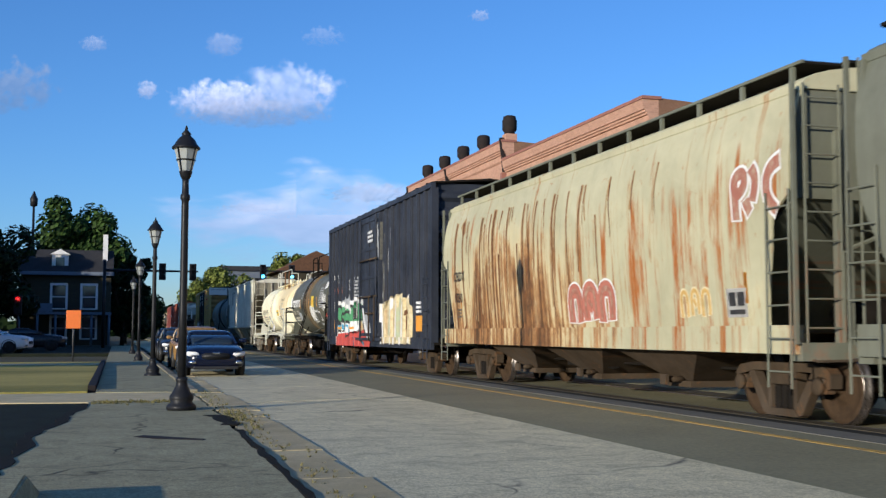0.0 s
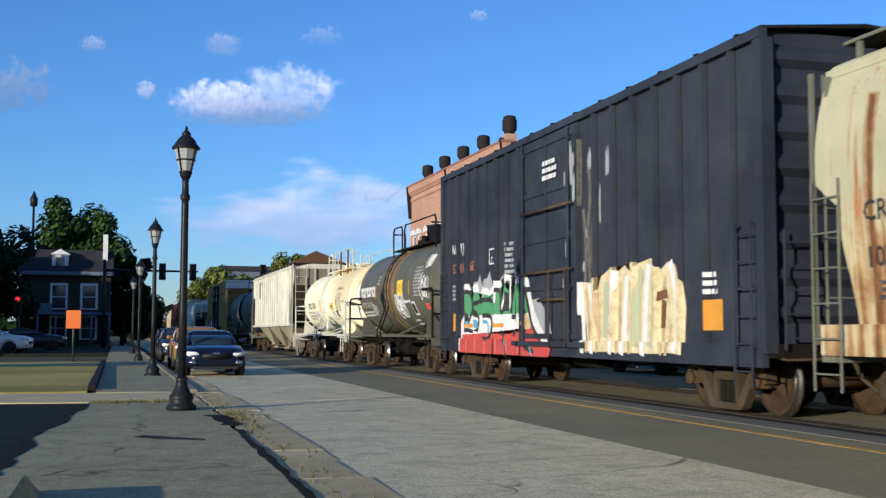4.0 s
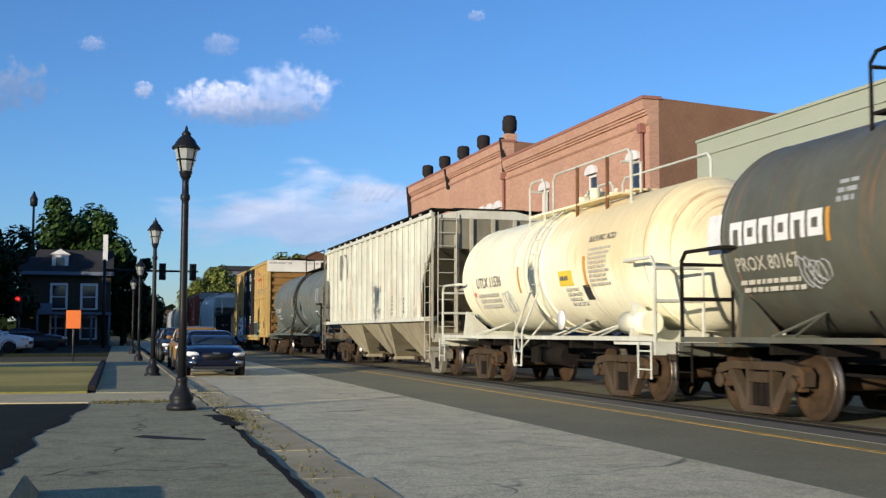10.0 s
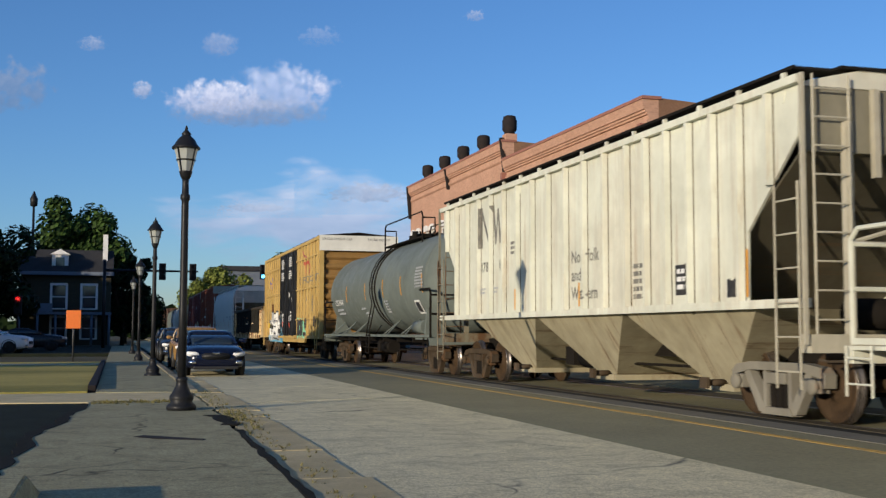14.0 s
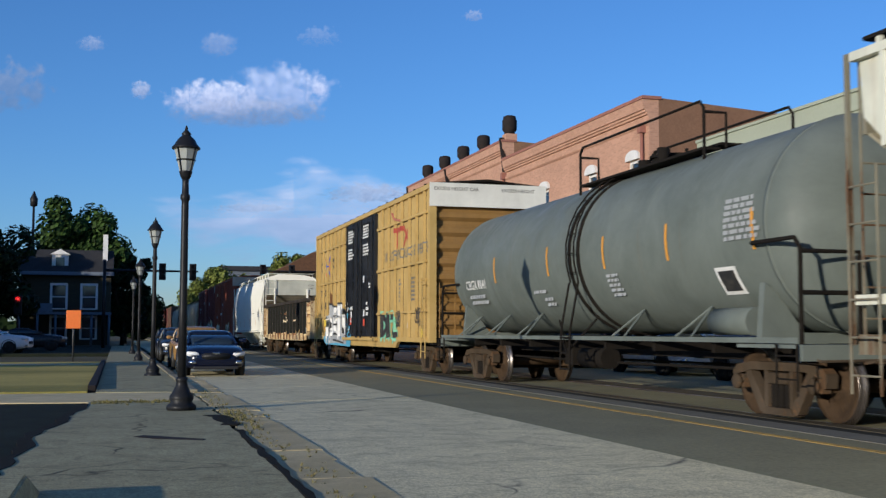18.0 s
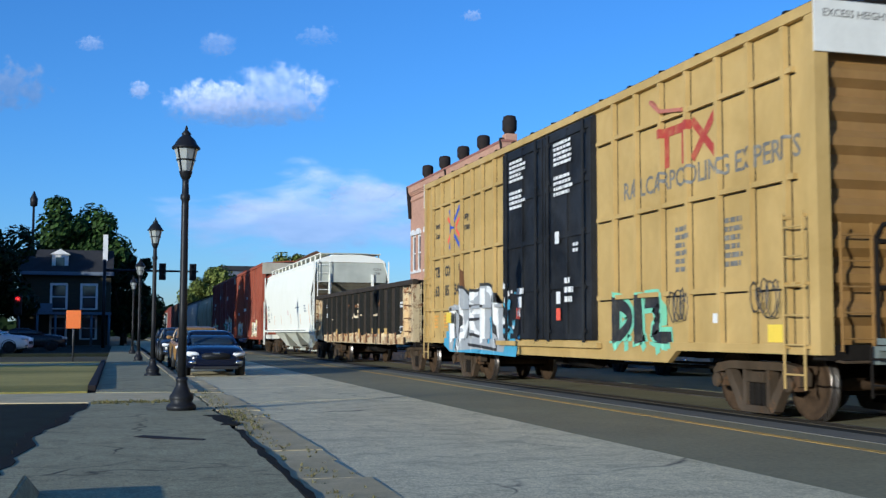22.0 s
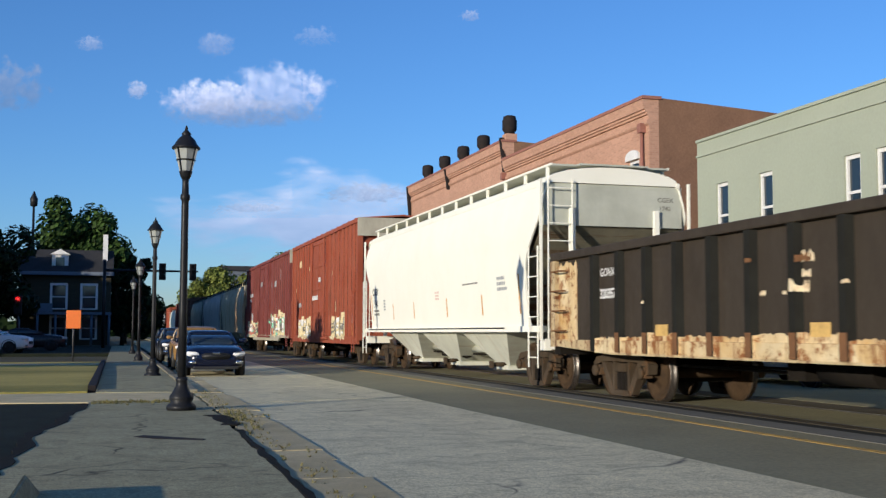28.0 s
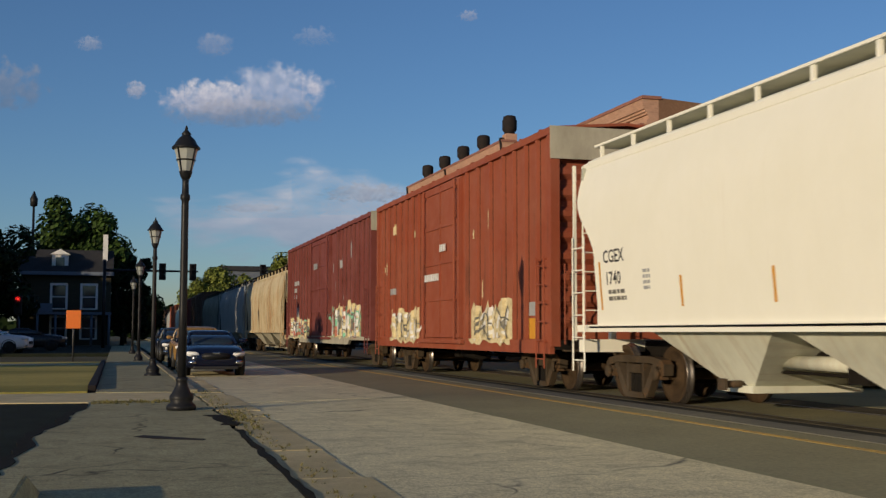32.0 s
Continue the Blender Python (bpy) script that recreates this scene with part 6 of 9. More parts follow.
R5, Z5 = 1.26, 2.40
car, yc, L = tank_car("tank_car", "cream tank car with black lettering and white frame", 55.2, 66.95, R5, Z5, P_CREAM, P_OFFWHITE, P_CREAM,
                      straps=(61.35, 60.75), top=(58.0, 62.6), hoops_at=((61.75, 62.62), (57.6, 61.26)), ladder_y=61.05, braces=(64.0, 59.3, 57.6), rail_mat=P_OFFWHITE, top_mat=P_CREAM)
for y in (60.0, 58.6):
    bm = bm_new()
    cyl(bm, (-0.78, y - yc, Z5 + R5 - 0.35), (-0.78, y - yc, Z5 + R5 + 0.67), 0.035, n=8)
    part("rail_post", bm, P_RUSTY, car, "rusty rail post")
drum_text(car, "UTLX 11536", 0.33, F_GREYTXT, 64.95, 2.24, R5, Z5, yc)
drum_bars(car, 64.9, 2.0, 1.6, 0.36, 3, F_PALETXT, R5, Z5, yc, 1)
drum_patch(car, 59.2, 59.85, 2.0, 2.28, F_YELLOW, R5, Z5, yc, label="yellow placard with faint lines")
drum_bars(car, 59.75, 2.18, 0.5, 0.12, 1, F_GREYTXT, R5 + 0.004, Z5, yc, 3)
drum_text(car, "SULFURIC ACID", 0.16, F_GREYTXT, 58.45, 2.78, R5, Z5, yc)
drum_bars(car, 58.4, 2.62, 0.95, 0.7, 9, F_PALETXT, R5, Z5, yc, 4)
drum_patch(car, 58.5, 58.8, 1.72, 1.98, F_BLACK, R5, Z5, yc, "marking")
drum_bars(car, 59.6, 1.95, 0.7, 0.35, 4, F_PALETXT, R5, Z5, yc, 5)
for y in (58.6, 62.1):
    drum_patch(car, y - 0.05, y + 0.05, 1.95, 2.5, F_ORANGE, R5, Z5, yc, "reflector")
drum_patch(car, 65.1, 65.22, 1.95, 2.05, F_LOGORED, R5, Z5, yc, "marking")
scribble(car, 63.0 - yc, 1.75, 0.55, F_SILVER, 5, drum=(R5, Z5))
bm = bm_new()
lathe(bm, [(0.02, -0.02), (0.18, -0.02), (0.18, 0.02), (0.02, 0.02)], (-1.45, 59.2 - yc, 1.35), 18, "x")
part("gauge", bm, F_WHITE, car)
bm = bm_new()
cyl(bm, (-1.15, 56.1 - yc, 1.28), (-1.15, 57.0 - yc, 1.28), 0.19, n=16)
part("air_tank", bm, P_CREAM, car)

car, yc, L = ribbed_hopper("covered_hopper", "grimy white ribbed covered hopper with large dark initials", 67.65, 83.4, 4.12, P_OFFWHITE,
                           [68.45] + [69.15 + 0.68 * k for k in range(5)] + [72.56 + 0.855 * k for k in range(12)] + [82.75], P_BAYGRIME, (68.9, 80.9, 3), P_BAYGRIME, P_UNDER, near_cast=P_WTRUCK)
XN = -1.603
for pts, w in (([(80.15, 3.06), (80.15, 3.84)], 0.15), ([(80.12, 3.82), (79.62, 3.08)], 0.11), ([(79.58, 3.06), (79.58, 3.84)], 0.10), ([(79.30, 3.84), (79.16, 3.08)], 0.12), ([(79.15, 3.08), (79.02, 3.74)], 0.08), ([(79.0, 3.74), (78.87, 3.08)], 0.11), ([(78.86, 3.08), (78.68, 3.84)], 0.08)):
    bm = bm_new()
    stroke_mesh(bm, [(a - yc, b) for a, b in pts], w, XN, 0.0)
    follow(part("large_initial", bm, F_GREYTXT, car, "large faded dark initial"), car)
for k, tx in enumerate(("17", "88", "16")):
    follow(lettering(tx, 0.31, F_BLACK, car, on_side(XN, (80.19, 79.84, 78.97)[k] - yc, 2.55)), car)
for k in range(2):
    bars(car, XN, 80.2 - 0.86 * k - yc, 2.1, 0.35, 0.16, 2, F_SILVER, 20 + k)
follow(lettering("Nor  folk", 0.32, F_GREYTXT, car, on_side(XN, 74.95 - yc, 2.45)), car)
follow(lettering("and", 0.32, F_GREYTXT, car, on_side(XN, 74.95 - yc, 2.13)), car)
follow(lettering("Western", 0.32, F_GREYTXT, car, on_side(XN, 74.95 - yc, 1.8)), car)
patch(car, XN, 70.52 - yc, 71.0 - yc, 1.66, 2.1, F_BLACK, "marking")
bars(car, XN - 0.004, 70.95 - yc, 2.04, 0.38, 0.34, 3, F_WHITE, 31)
patch(car, XN, 69.2 - yc, 69.55 - yc, 1.58, 1.85, F_BLACK, "marking", 0.05, 5)
for y in (69.05, 71.3, 74.6, 77.7, 79.6, 82.2):
    patch(car, XN, y - yc - 0.03, y - yc + 0.03, 1.58, 2.0 if y > 70 else 2.2, F_ORANGE, "reflector")
bars(car, XN, 72.4 - yc, 2.2, 0.4, 0.6, 5, F_GREYTXT, 32)
bars(car, XN, 78.2 - yc, 3.0, 0.35, 0.3, 3, F_GREYTXT, 33)
lettering("NW", 0.26, F_GREYTXT, car, on_end(0.75, -L / 2 + 0.135, 3.75))

R7, Z7 = 1.45, 2.55
car, yc, L = tank_car("tank_car", "long matt grey tank car with dark ladder band", 84.35, 99.95, R7, Z7, P_GREY, P_GREY, P_UNDER,
                      straps=(91.75, 91.35), top=(88.0, 92.8), ladder_y=91.55, braces=(98.2, 96.2, 94.2, 89.6, 87.4), rail_mat=P_UNDER, top_mat=P_UNDER, head=0.8)
drum_text(car, "CBGX 8041", 0.30, F_WHITE, 98.2, 2.2, R7, Z7, yc)
drum_bars(car, 98.1, 1.98, 1.3, 0.26, 2, F_SILVER, R7, Z7, yc, 1)
for y in (96.05, 92.9, 90.3, 88.0, 85.6):
    drum_patch(car, y - 0.035, y + 0.035, 2.2, 2.75, F_ORANGE, R7, Z7, yc, "reflector")
drum_bars(car, 90.3, 2.1, 0.55, 0.4, 5, F_SILVER, R7, Z7, yc, 2)
drum_bars(car, 86.3, 2.92, 0.9, 0.6, 7, F_SILVER, R7 + 0.004, Z7, yc, 3)
drum_patch(car, 86.2, 86.75, 1.65, 2.02, F_WHITE, R7, Z7, yc, "marking")
drum_patch(car, 86.27, 86.68, 1.70, 1.97, F_BLACK, R7, Z7, yc, "marking", 0.016)
bm = bm_new()
cyl(bm, (-1.2, 85.9 - yc, 1.27), (-1.2, 86.9 - yc, 1.27), 0.19, n=16)
part("air_tank", bm, P_GREY, car)
drum_bars(car, 93.9, 1.95, 0.7, 0.1, 1, F_SILVER, R7, Z7, yc, 4)
drum_bars(car, 93.5, 1.8, 0.5, 0.2, 2, F_SILVER, R7, Z7, yc, 5)

car, yc, L = boxcar("box_car", "tall yellow box car with black double doors and sprayed letters", 100.8, 118.2, 5.0, P_YELLOW,
                    [101.48, 102.29, 103.09, 103.95, 104.76, 105.6, 106.42, 112.55, 113.39, 114.17, 114.98, 115.76, 116.66, 117.5], [(107.2, 109.45), (109.5, 111.8)],
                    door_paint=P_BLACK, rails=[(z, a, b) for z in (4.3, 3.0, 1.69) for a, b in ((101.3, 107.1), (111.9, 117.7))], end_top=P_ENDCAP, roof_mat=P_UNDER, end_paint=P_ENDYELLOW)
for a, b in ((104.9, 104.35), (104.35, 103.85)):
    bm = bm_new()
    box(bm, SX - 0.006, SX - 0.002, b - yc + 0.02, a - yc, 4.02, 4.16)
    box(bm, SX - 0.0055, SX - 0.0025, (a + b) / 2 - yc - 0.07, (a + b) / 2 - yc + 0.07, 3.56, 4.018)
    follow(part("logo_shape", bm, F_BRICKRED, car), car)
bm = bm_new()
stroke_mesh(bm, [(103.8 - yc, 4.1), (103.25 - yc, 3.62)], 0.14, SX - 0.002, 0.0)
stroke_mesh(bm, [(103.25 - yc, 4.1), (103.8 - yc, 3.62)], 0.14, SX - 0.004, 0.001)
follow(part("logo_shape", bm, F_BRICKRED, car), car)
bm = bm_new()
tube(bm, [(SX, 105.0 - yc, 4.62), (SX, 104.7 - yc, 4.42), (SX, 104.0 - yc, 4.32)], 0.04, 4)
part("logo_arc", bm, F_ROSE, car)
follow(lettering("RAILCARPOOLING EXPERTS", 0.40, F_GREYTXT, car, on_side(SX - 0.002, 106.15 - yc, 3.36), space=0.98), car)
for mat, pts in ((F_ROYAL, [(116.07, 4.08), (115.75, 3.66), (116.05, 3.2)]), (F_LOGORED, [(116.2, 3.92), (115.9, 3.70)]), (F_LOGORED, [(116.2, 3.36), (115.9, 3.6)]), (F_ROYAL, [(115.22, 4.14), (115.64, 3.84)]),
                 (F_LOGORED, [(115.08, 3.98), (115.52, 3.70)]), (F_LOGORED, [(115.52, 3.6), (115.06, 3.3)]), (F_ROYAL, [(115.64, 3.46), (115.22, 3.18)])):
    bm = bm_new()
    stroke_mesh(bm, [(y - yc, z) for y, z in pts], 0.105, SX - (0.002 if mat is F_LOGORED else 0.006), 0.0)
    follow(part("logo_shape", bm, mat, car), car)
follow(lettering("next", 0.22, F_BLACK, car, on_side(SX - 0.002, 117.3 - yc, 3.82), bold=0.03), car)
follow(lettering("load", 0.22, F_BLACK, car, on_side(SX - 0.002, 117.3 - yc, 3.56), bold=0.03), car)
follow(lettering("any", 0.24, F_BLACK, car, on_side(SX - 0.002, 114.85 - yc, 3.86), bold=0.03), car)
follow(lettering("road", 0.24, F_BLACK, car, on_side(SX - 0.002, 114.85 - yc, 3.6), bold=0.03), car)
for tx, y, z in (("TB", 117.36, 2.62), ("OX", 116.5, 2.62), ("63", 117.34, 2.14), ("85", 116.48, 2.14), ("54", 115.66, 2.14)):
    follow(lettering(tx, 0.36, F_BLACK, car, on_side(SX - 0.002, y - yc, z), bold=0.035), car)
follow(lettering("F", 0.22, F_BLACK, car, on_side(SX - 0.002, 115.35 - yc, 2.66)), car)
CELL = (116.35 - yc, 111.3 - yc, 0.66, 2.2)
field(car, SX - 0.003, *CELL, [(0.0, 0.1), (0.0, 0.5), (0.06, 0.62), (0.14, 0.6), (0.16, 0.2), (0.9, 0.2), (1.0, 0.35), (1.06, 0.1), (1.04, -0.02), (0.5, 0.0), (0.1, 0.0)], F_BLUE, "blue sprayed ground")
field(car, SX - 0.007, *CELL, [(0.09, 0.04), (0.08, 0.64), (0.14, 0.74), (0.20, 0.72), (0.24, 1.01), (0.30, 0.96), (0.38, 0.82), (0.42, 0.92), (0.48, 0.86), (0.57, 0.99), (0.68, 0.99), (0.74, 0.74), (0.80, 0.68), (0.87, 0.67), (0.89, 1.01), (0.95, 0.97), (0.96, 0.25), (0.88, 0.03), (0.5, 0.06), (0.19, 0.02)], F_SILVER, "silver sprayed letters")
spray(car, SX - 0.012, *CELL, [[(0.5, 0.89), (0.4, 0.85), (0.43, 0.69)], [(0.42, 0.66), (0.43, 0.29), (0.52, 0.27)], [(0.59, 0.91), (0.59, 0.55), (0.59, 0.17)], [(0.92, 1.0), (0.93, 0.76), (0.93, 0.6)], [(0.77, 0.68), (0.78, 0.41), (0.78, 0.22)], [(0.12, 0.43), (0.12, 0.29), (0.13, 0.18)],
                               [(0.26, 0.95), (0.25, 0.65), (0.3, 0.35)], [(0.45, 0.62), (0.53, 0.62)], [(0.22, 0.05), (0.30, 0.3), (0.36, 0.45)], [(0.64, 0.93), (0.70, 0.9), (0.72, 0.72)], [(0.10, 0.58), (0.16, 0.66)]], [("shade", F_WHITE, 0.17, 0.0)], "white shine on sprayed letters")
spray(car, SX - 0.016, *CELL, [[(0.23, 1.04), (0.27, 1.01), (0.38, 0.86)], [(0.24, 1.0), (0.23, 0.7), (0.3, 0.5), (0.24, 0.1)], [(0.39, 0.96), (0.48, 0.87), (0.54, 0.94)], [(0.55, 0.98), (0.64, 1.0), (0.72, 0.94), (0.75, 0.74)], [(0.4, 0.69), (0.56, 0.69), (0.73, 0.65)], [(0.43, 0.49), (0.56, 0.5)], [(0.42, 0.28), (0.47, 0.25), (0.54, 0.24)],
                               [(0.68, 0.49), (0.7, 0.42), (0.68, 0.17)], [(0.74, 0.7), (0.75, 0.3), (0.8, 0.1)], [(0.87, 0.7), (0.88, 0.4), (0.94, 0.2)], [(0.09, 0.62), (0.15, 0.72), (0.2, 0.62)], [(0.16, 0.6), (0.15, 0.2), (0.22, 0.02)], [(0.34, 0.2), (0.4, 0.4), (0.38, 0.8)], [(0.4, 0.12), (0.6, 0.1), (0.8, 0.06)]], [("ink_line", F_BLACK, 0.07, 0.0)], "black outlines of sprayed letters")
spray(car, SX - 0.018, *CELL, [[(0.69, 0.5), (0.71, 0.4), (0.695, 0.16)], [(0.17, 0.05), (0.2, 0.2)]], [("shade", F_BLUE, 0.12, 0.0)], "blue shading of sprayed letters")
field(car, SX - 0.002, 115.1 - yc, 114.8 - yc, 2.1, 2.8, [(0.0, 0.0), (0.35, 1.0), (1.0, 0.0)], P_RUSTY, "brown rust spike")
rb = random.Random(44)
for k in range(26):
    a, z, q = 111.75 - abs(rb.gauss(0, 0.5)), rb.uniform(0.98, 2.1), rb.uniform(0.03, 0.09)
    patch(car, -1.642, a - yc - q, a - yc + q, z - q, z + q, F_BLUE if k % 3 else F_WHITE, "sprayed_patch", q * 0.9, 50 + k)
for a, b in zip((112.0, 112.62, 113.46, 114.24, 115.05, 115.83), (112.48, 113.32, 114.1, 114.91, 115.69, 115.95)):
    bm = bm_new()
    box(bm, -1.5925, -1.5885, a - yc, b - yc, 1.654, 1.726)
    part("sprayed_patch", bm, F_SILVER, car)
patch(car, SX - 0.046, 115.55 - yc, 115.95 - yc, 1.35, 1.6, F_YELLOW, "placard", label="small yellow placard")
TAG = [[(0.1, 0.95), (0.12, 0.5), (0.1, 0.1)], [(0.08, 0.92), (0.32, 0.8), (0.34, 0.35), (0.1, 0.1)], [(0.47, 1.0), (0.5, 0.5), (0.5, 0.05)], [(0.60, 0.9), (0.92, 0.95), (0.72, 0.6), (0.9, 0.58), (0.62, 0.12), (0.96, 0.12)]]
spray(car, SX - 0.004, 106.65 - yc, 104.5 - yc, 0.96, 1.66, TAG, [("outline", F_MINT, 0.36, 0.0), ("fill", F_BLACK, 0.20, 0.006)], "black letters edged in mint green")
spray(car, SX - 0.004, 106.6 - yc, 104.5 - yc, 0.84, 1.1, [[(0.08, 0.9), (0.12, 0.2)], [(0.3, 0.8), (0.3, 0.1)], [(0.55, 0.8), (0.6, 0.2)], [(0.8, 0.8), (0.82, 0.0)], [(0.95, 0.8), (0.93, 0.2)]], [("shade", F_MINT, 0.16, 0.0)], "mint green drips")
scribble(car, 104.2 - yc, 1.5, 0.5, F_BLACK, 5, x=SX)
scribble(car, 101.95 - yc, 1.55, 0.55, F_BLACK, 8, x=SX)
patch(car, SX - 0.002, 101.55 - yc, 102.0 - yc, 1.0, 1.22, F_YELLOW, "placard", label="small yellow placard")
for k, (y, z) in enumerate(((104.4, 2.65), (103.0, 2.65))):
    bars(car, SX - 0.002, y - yc, z, 0.5, 0.7, 6, F_GREYTXT, 40 + k)
for k, (y, z, w, h, r) in enumerate(((111.35, 4.6, 0.95, 0.46, 5), (111.35, 3.98, 0.95, 0.4, 4), (108.9, 4.6, 0.95, 0.46, 5), (108.9, 3.98, 0.95, 0.4, 4), (110.9, 2.0, 0.5, 0.2, 1), (108.4, 2.1, 0.4, 0.5, 3), (108.0, 2.7, 0.3, 0.2, 2))):
    bars(car, -1.642, y - yc, z, w, h, r, F_WHITE, 60 + k)
for y, z, m in ((110.75, 1.72, F_WHITE), (108.7, 1.75, F_WHITE), (108.7, 1.45, F_LOGORED), (110.85, 1.5, F_LOGORED), (108.75, 2.85, F_WHITE)):
    patch(car, -1.642, y - yc - 0.1, y - yc + 0.1, z - 0.11, z + 0.11, m, "label_plate")
patch(car, SX - 0.002, 103.1 - yc, 103.35 - yc, 1.25, 1.38, F_WHITE, "label_plate")
for k in range(2):
    patch(car, SX - 0.002, 117.0 - 0.85 * k - yc, 117.45 - 0.85 * k - yc, 1.15, 1.6, P_YELLOW, "label_plate")
    bars(car, SX - 0.006, 117.4 - 0.85 * k - yc, 1.55, 0.35, 0.35, 4, F_ORANGE, 70 + k)
lettering("EXCESS HEIGHT CAR", 0.13, F_GREYTXT, car, on_end(-1.5, -L / 2 - 0.034, 4.86))
lettering("EXCESS HEIGHT", 0.13, F_GREYTXT, car, on_end(0.35, -L / 2 - 0.034, 4.86))
for k, z in enumerate((4.0, 3.45, 2.9)):
    lettering("TBOX 638554", 0.1, F_BLACK, car, on_end(0.4, -L / 2 + 0.06, z))

car, yc, L = gondola("gondola", "rusty brown-black gondola with flaking cream lower band", 119.4, 135.2, 2.58, P_GON,
                     [120.4 + 0.988 * k for k in range(14)], GPALE)
follow(lettering("GONX", 0.19, F_WHITE, car, on_side(-1.606, 133.09 - yc, 2.12), bold=0.012), car)
follow(lettering("320357", 0.225, F_WHITE, car, on_side(-1.606, 133.1 - yc, 1.76), bold=0.03, space=0.9), car)
bars(car, -1.606, 121.2 - yc, 2.0, 0.4, 0.2, 2, F_WHITE, 82)
rg = random.Random(31)
for k in range(12):
    y, z, q = rg.choice((128.3, 127.3, 126.2, 124.3, 131.2)) + rg.uniform(-0.3, 0.3), rg.uniform(1.55, 2.2), rg.uniform(0.04, 0.16)
    patch(car, -1.6035 - 0.0002 * k, y - yc - q, y - yc + q, z - q * 0.7, z + q * 0.7, F_FLAKE if k % 3 else P_RUSTY, "flaked_paint", q * 0.8, 300 + k)
patch(car, -1.606, 120.75 - yc, 121.2 - yc, 1.12, 1.3, F_WHITE, "marking")
patch(car, -1.61, 120.8 - yc, 121.15 - yc, 1.15, 1.27, F_BLACK, "marking")

# slope sheets take a dark paint in place of the recess's shade
car, yc, L = curved_hopper("covered_hopper", "clean white covered hopper with roof walk and open ends", 135.66, 151.7, 4.08, P_WHITE,
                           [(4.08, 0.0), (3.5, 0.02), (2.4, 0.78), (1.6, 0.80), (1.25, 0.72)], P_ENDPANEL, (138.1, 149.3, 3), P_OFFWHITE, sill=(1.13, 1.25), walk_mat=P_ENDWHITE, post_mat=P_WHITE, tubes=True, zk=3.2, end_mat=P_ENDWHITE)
XW = -1.606
follow(lettering("CGEX", 0.30, F_BLACK, car, on_side(XW, 150.45 - yc, 2.36)), car)
follow(lettering("1740", 0.30, F_BLACK, car, on_side(XW, 150.4 - yc, 2.0)), car)
bars(car, XW, 150.3 - yc, 1.82, 0.7, 0.22, 2, F_GREYTXT, 1)
for y in (150.6, 147.8, 145.4, 142.2, 139.4, 136.95):
    patch(car, XW, y - yc - 0.03, y - yc + 0.03, 1.5, 1.95 if y < 150 and y > 137 else 2.3, F_ORANGE, "reflector")
bars(car, XW, 143.2 - yc, 2.15, 0.4, 0.24, 3, F_FAINTRED, 2)
bars(car, XW, 140.8 - yc, 2.25, 1.3, 0.06, 1, F_GREYTXT, 3)
bars(car, XW, 138.3 - yc, 2.3, 0.7, 0.34, 3, F_SILVER, 4)
bars(car, XW, 149.0 - yc, 2.1, 0.3, 0.35, 4, F_SILVER, 6)
# thin blue strip: the sky's reflection painted along the sill
patch(car, -1.56, -L / 2 + 2.2, L / 2 - 0.6, 1.195, 1.225, F_SKYSHEEN, "stripe")
lettering("CGEX", 0.13, F_GREYTXT, car, on_end(0.95, -L / 2 + 0.135, 3.75))
lettering("1740", 0.13, F_GREYTXT, car, on_end(0.98, -L / 2 + 0.135, 3.58))

car, yc, L = boxcar("box_car", "oxide red ribbed box car with white sprayed letters", 152.75, 167.5, 4.98, P_RED,
                    [153.53, 154.18, 154.88, 155.56, 156.41, 157.32, 158.14, 162.5, 163.2, 163.9, 164.6, 165.3, 166.0, 166.7], [(158.55, 161.95)], end_top=P_DIRTYWHITE, belly=False, sill_z=0.72)
muddle(car, SX - 0.002, 162.45 - yc, 165.7 - yc, 0.80, 1.85, 410, (F_WHITE, F_CREAM))
muddle(car, SX - 0.002, 155.1 - yc, 157.9 - yc, 0.82, 1.9, 430, (F_WHITE, F_CREAM))
scrapes(car, SX - 0.002, 153.5 - yc, 158.3 - yc, 5, 470, F_CREAM)
scrapes(car, SX - 0.002, 162.3 - yc, 166.8 - yc, 7, 490, F_CREAM)
bars(car, -1.642, 160.2 - yc, 3.3, 0.6, 0.3, 1, F_WHITE, 1)
bars(car, -1.642, 161.6 - yc, 2.6, 1.6, 0.3, 1, F_WHITE, 2)
bars(car, SX - 0.002, 165.9 - yc, 2.4, 0.8, 0.3, 1, F_SILVER, 3)
patch(car, SX - 0.002, 153.75 - yc, 154.1 - yc, 1.0, 1.4, F_ORANGE, "reflector")
patch(car, SX - 0.002, 153.75 - yc, 154.1 - yc, 1.45, 1.72, F_SILVER, "label_plate")

car, yc, L = boxcar("box_car", "maroon box car with pale sprayed letters along the sill", 168.3, 186.6, 4.98, P_MAROON,
                    [169 + 0.75 * k for k in range(8)] + [180.6 + 0.75 * k for k in range(8)], [(175.6, 179.9)], end_top=P_DIRTYWHITE, sill_z=0.70, sill_mat=P_DIRTYWHITE)
muddle(car, SX - 0.002, 170.0 - yc, 175.4 - yc, 0.84, 2.35, 510)
muddle(car, SX - 0.002, 180.4 - yc, 185.8 - yc, 0.82, 1.9, 530)
scrapes(car, SX - 0.002, 169.0 - yc, 175.5 - yc, 8, 570, F_SILVER)
scrapes(car, SX - 0.002, 180.2 - yc, 186.0 - yc, 8, 590, F_SILVER)
bars(car, SX - 0.002, 184.5 - yc, 3.4, 1.2, 0.9, 3, F_SILVER, 1)
bars(car, -1.642, 179.0 - yc, 3.9, 1.0, 0.4, 1, F_SILVER, 2)

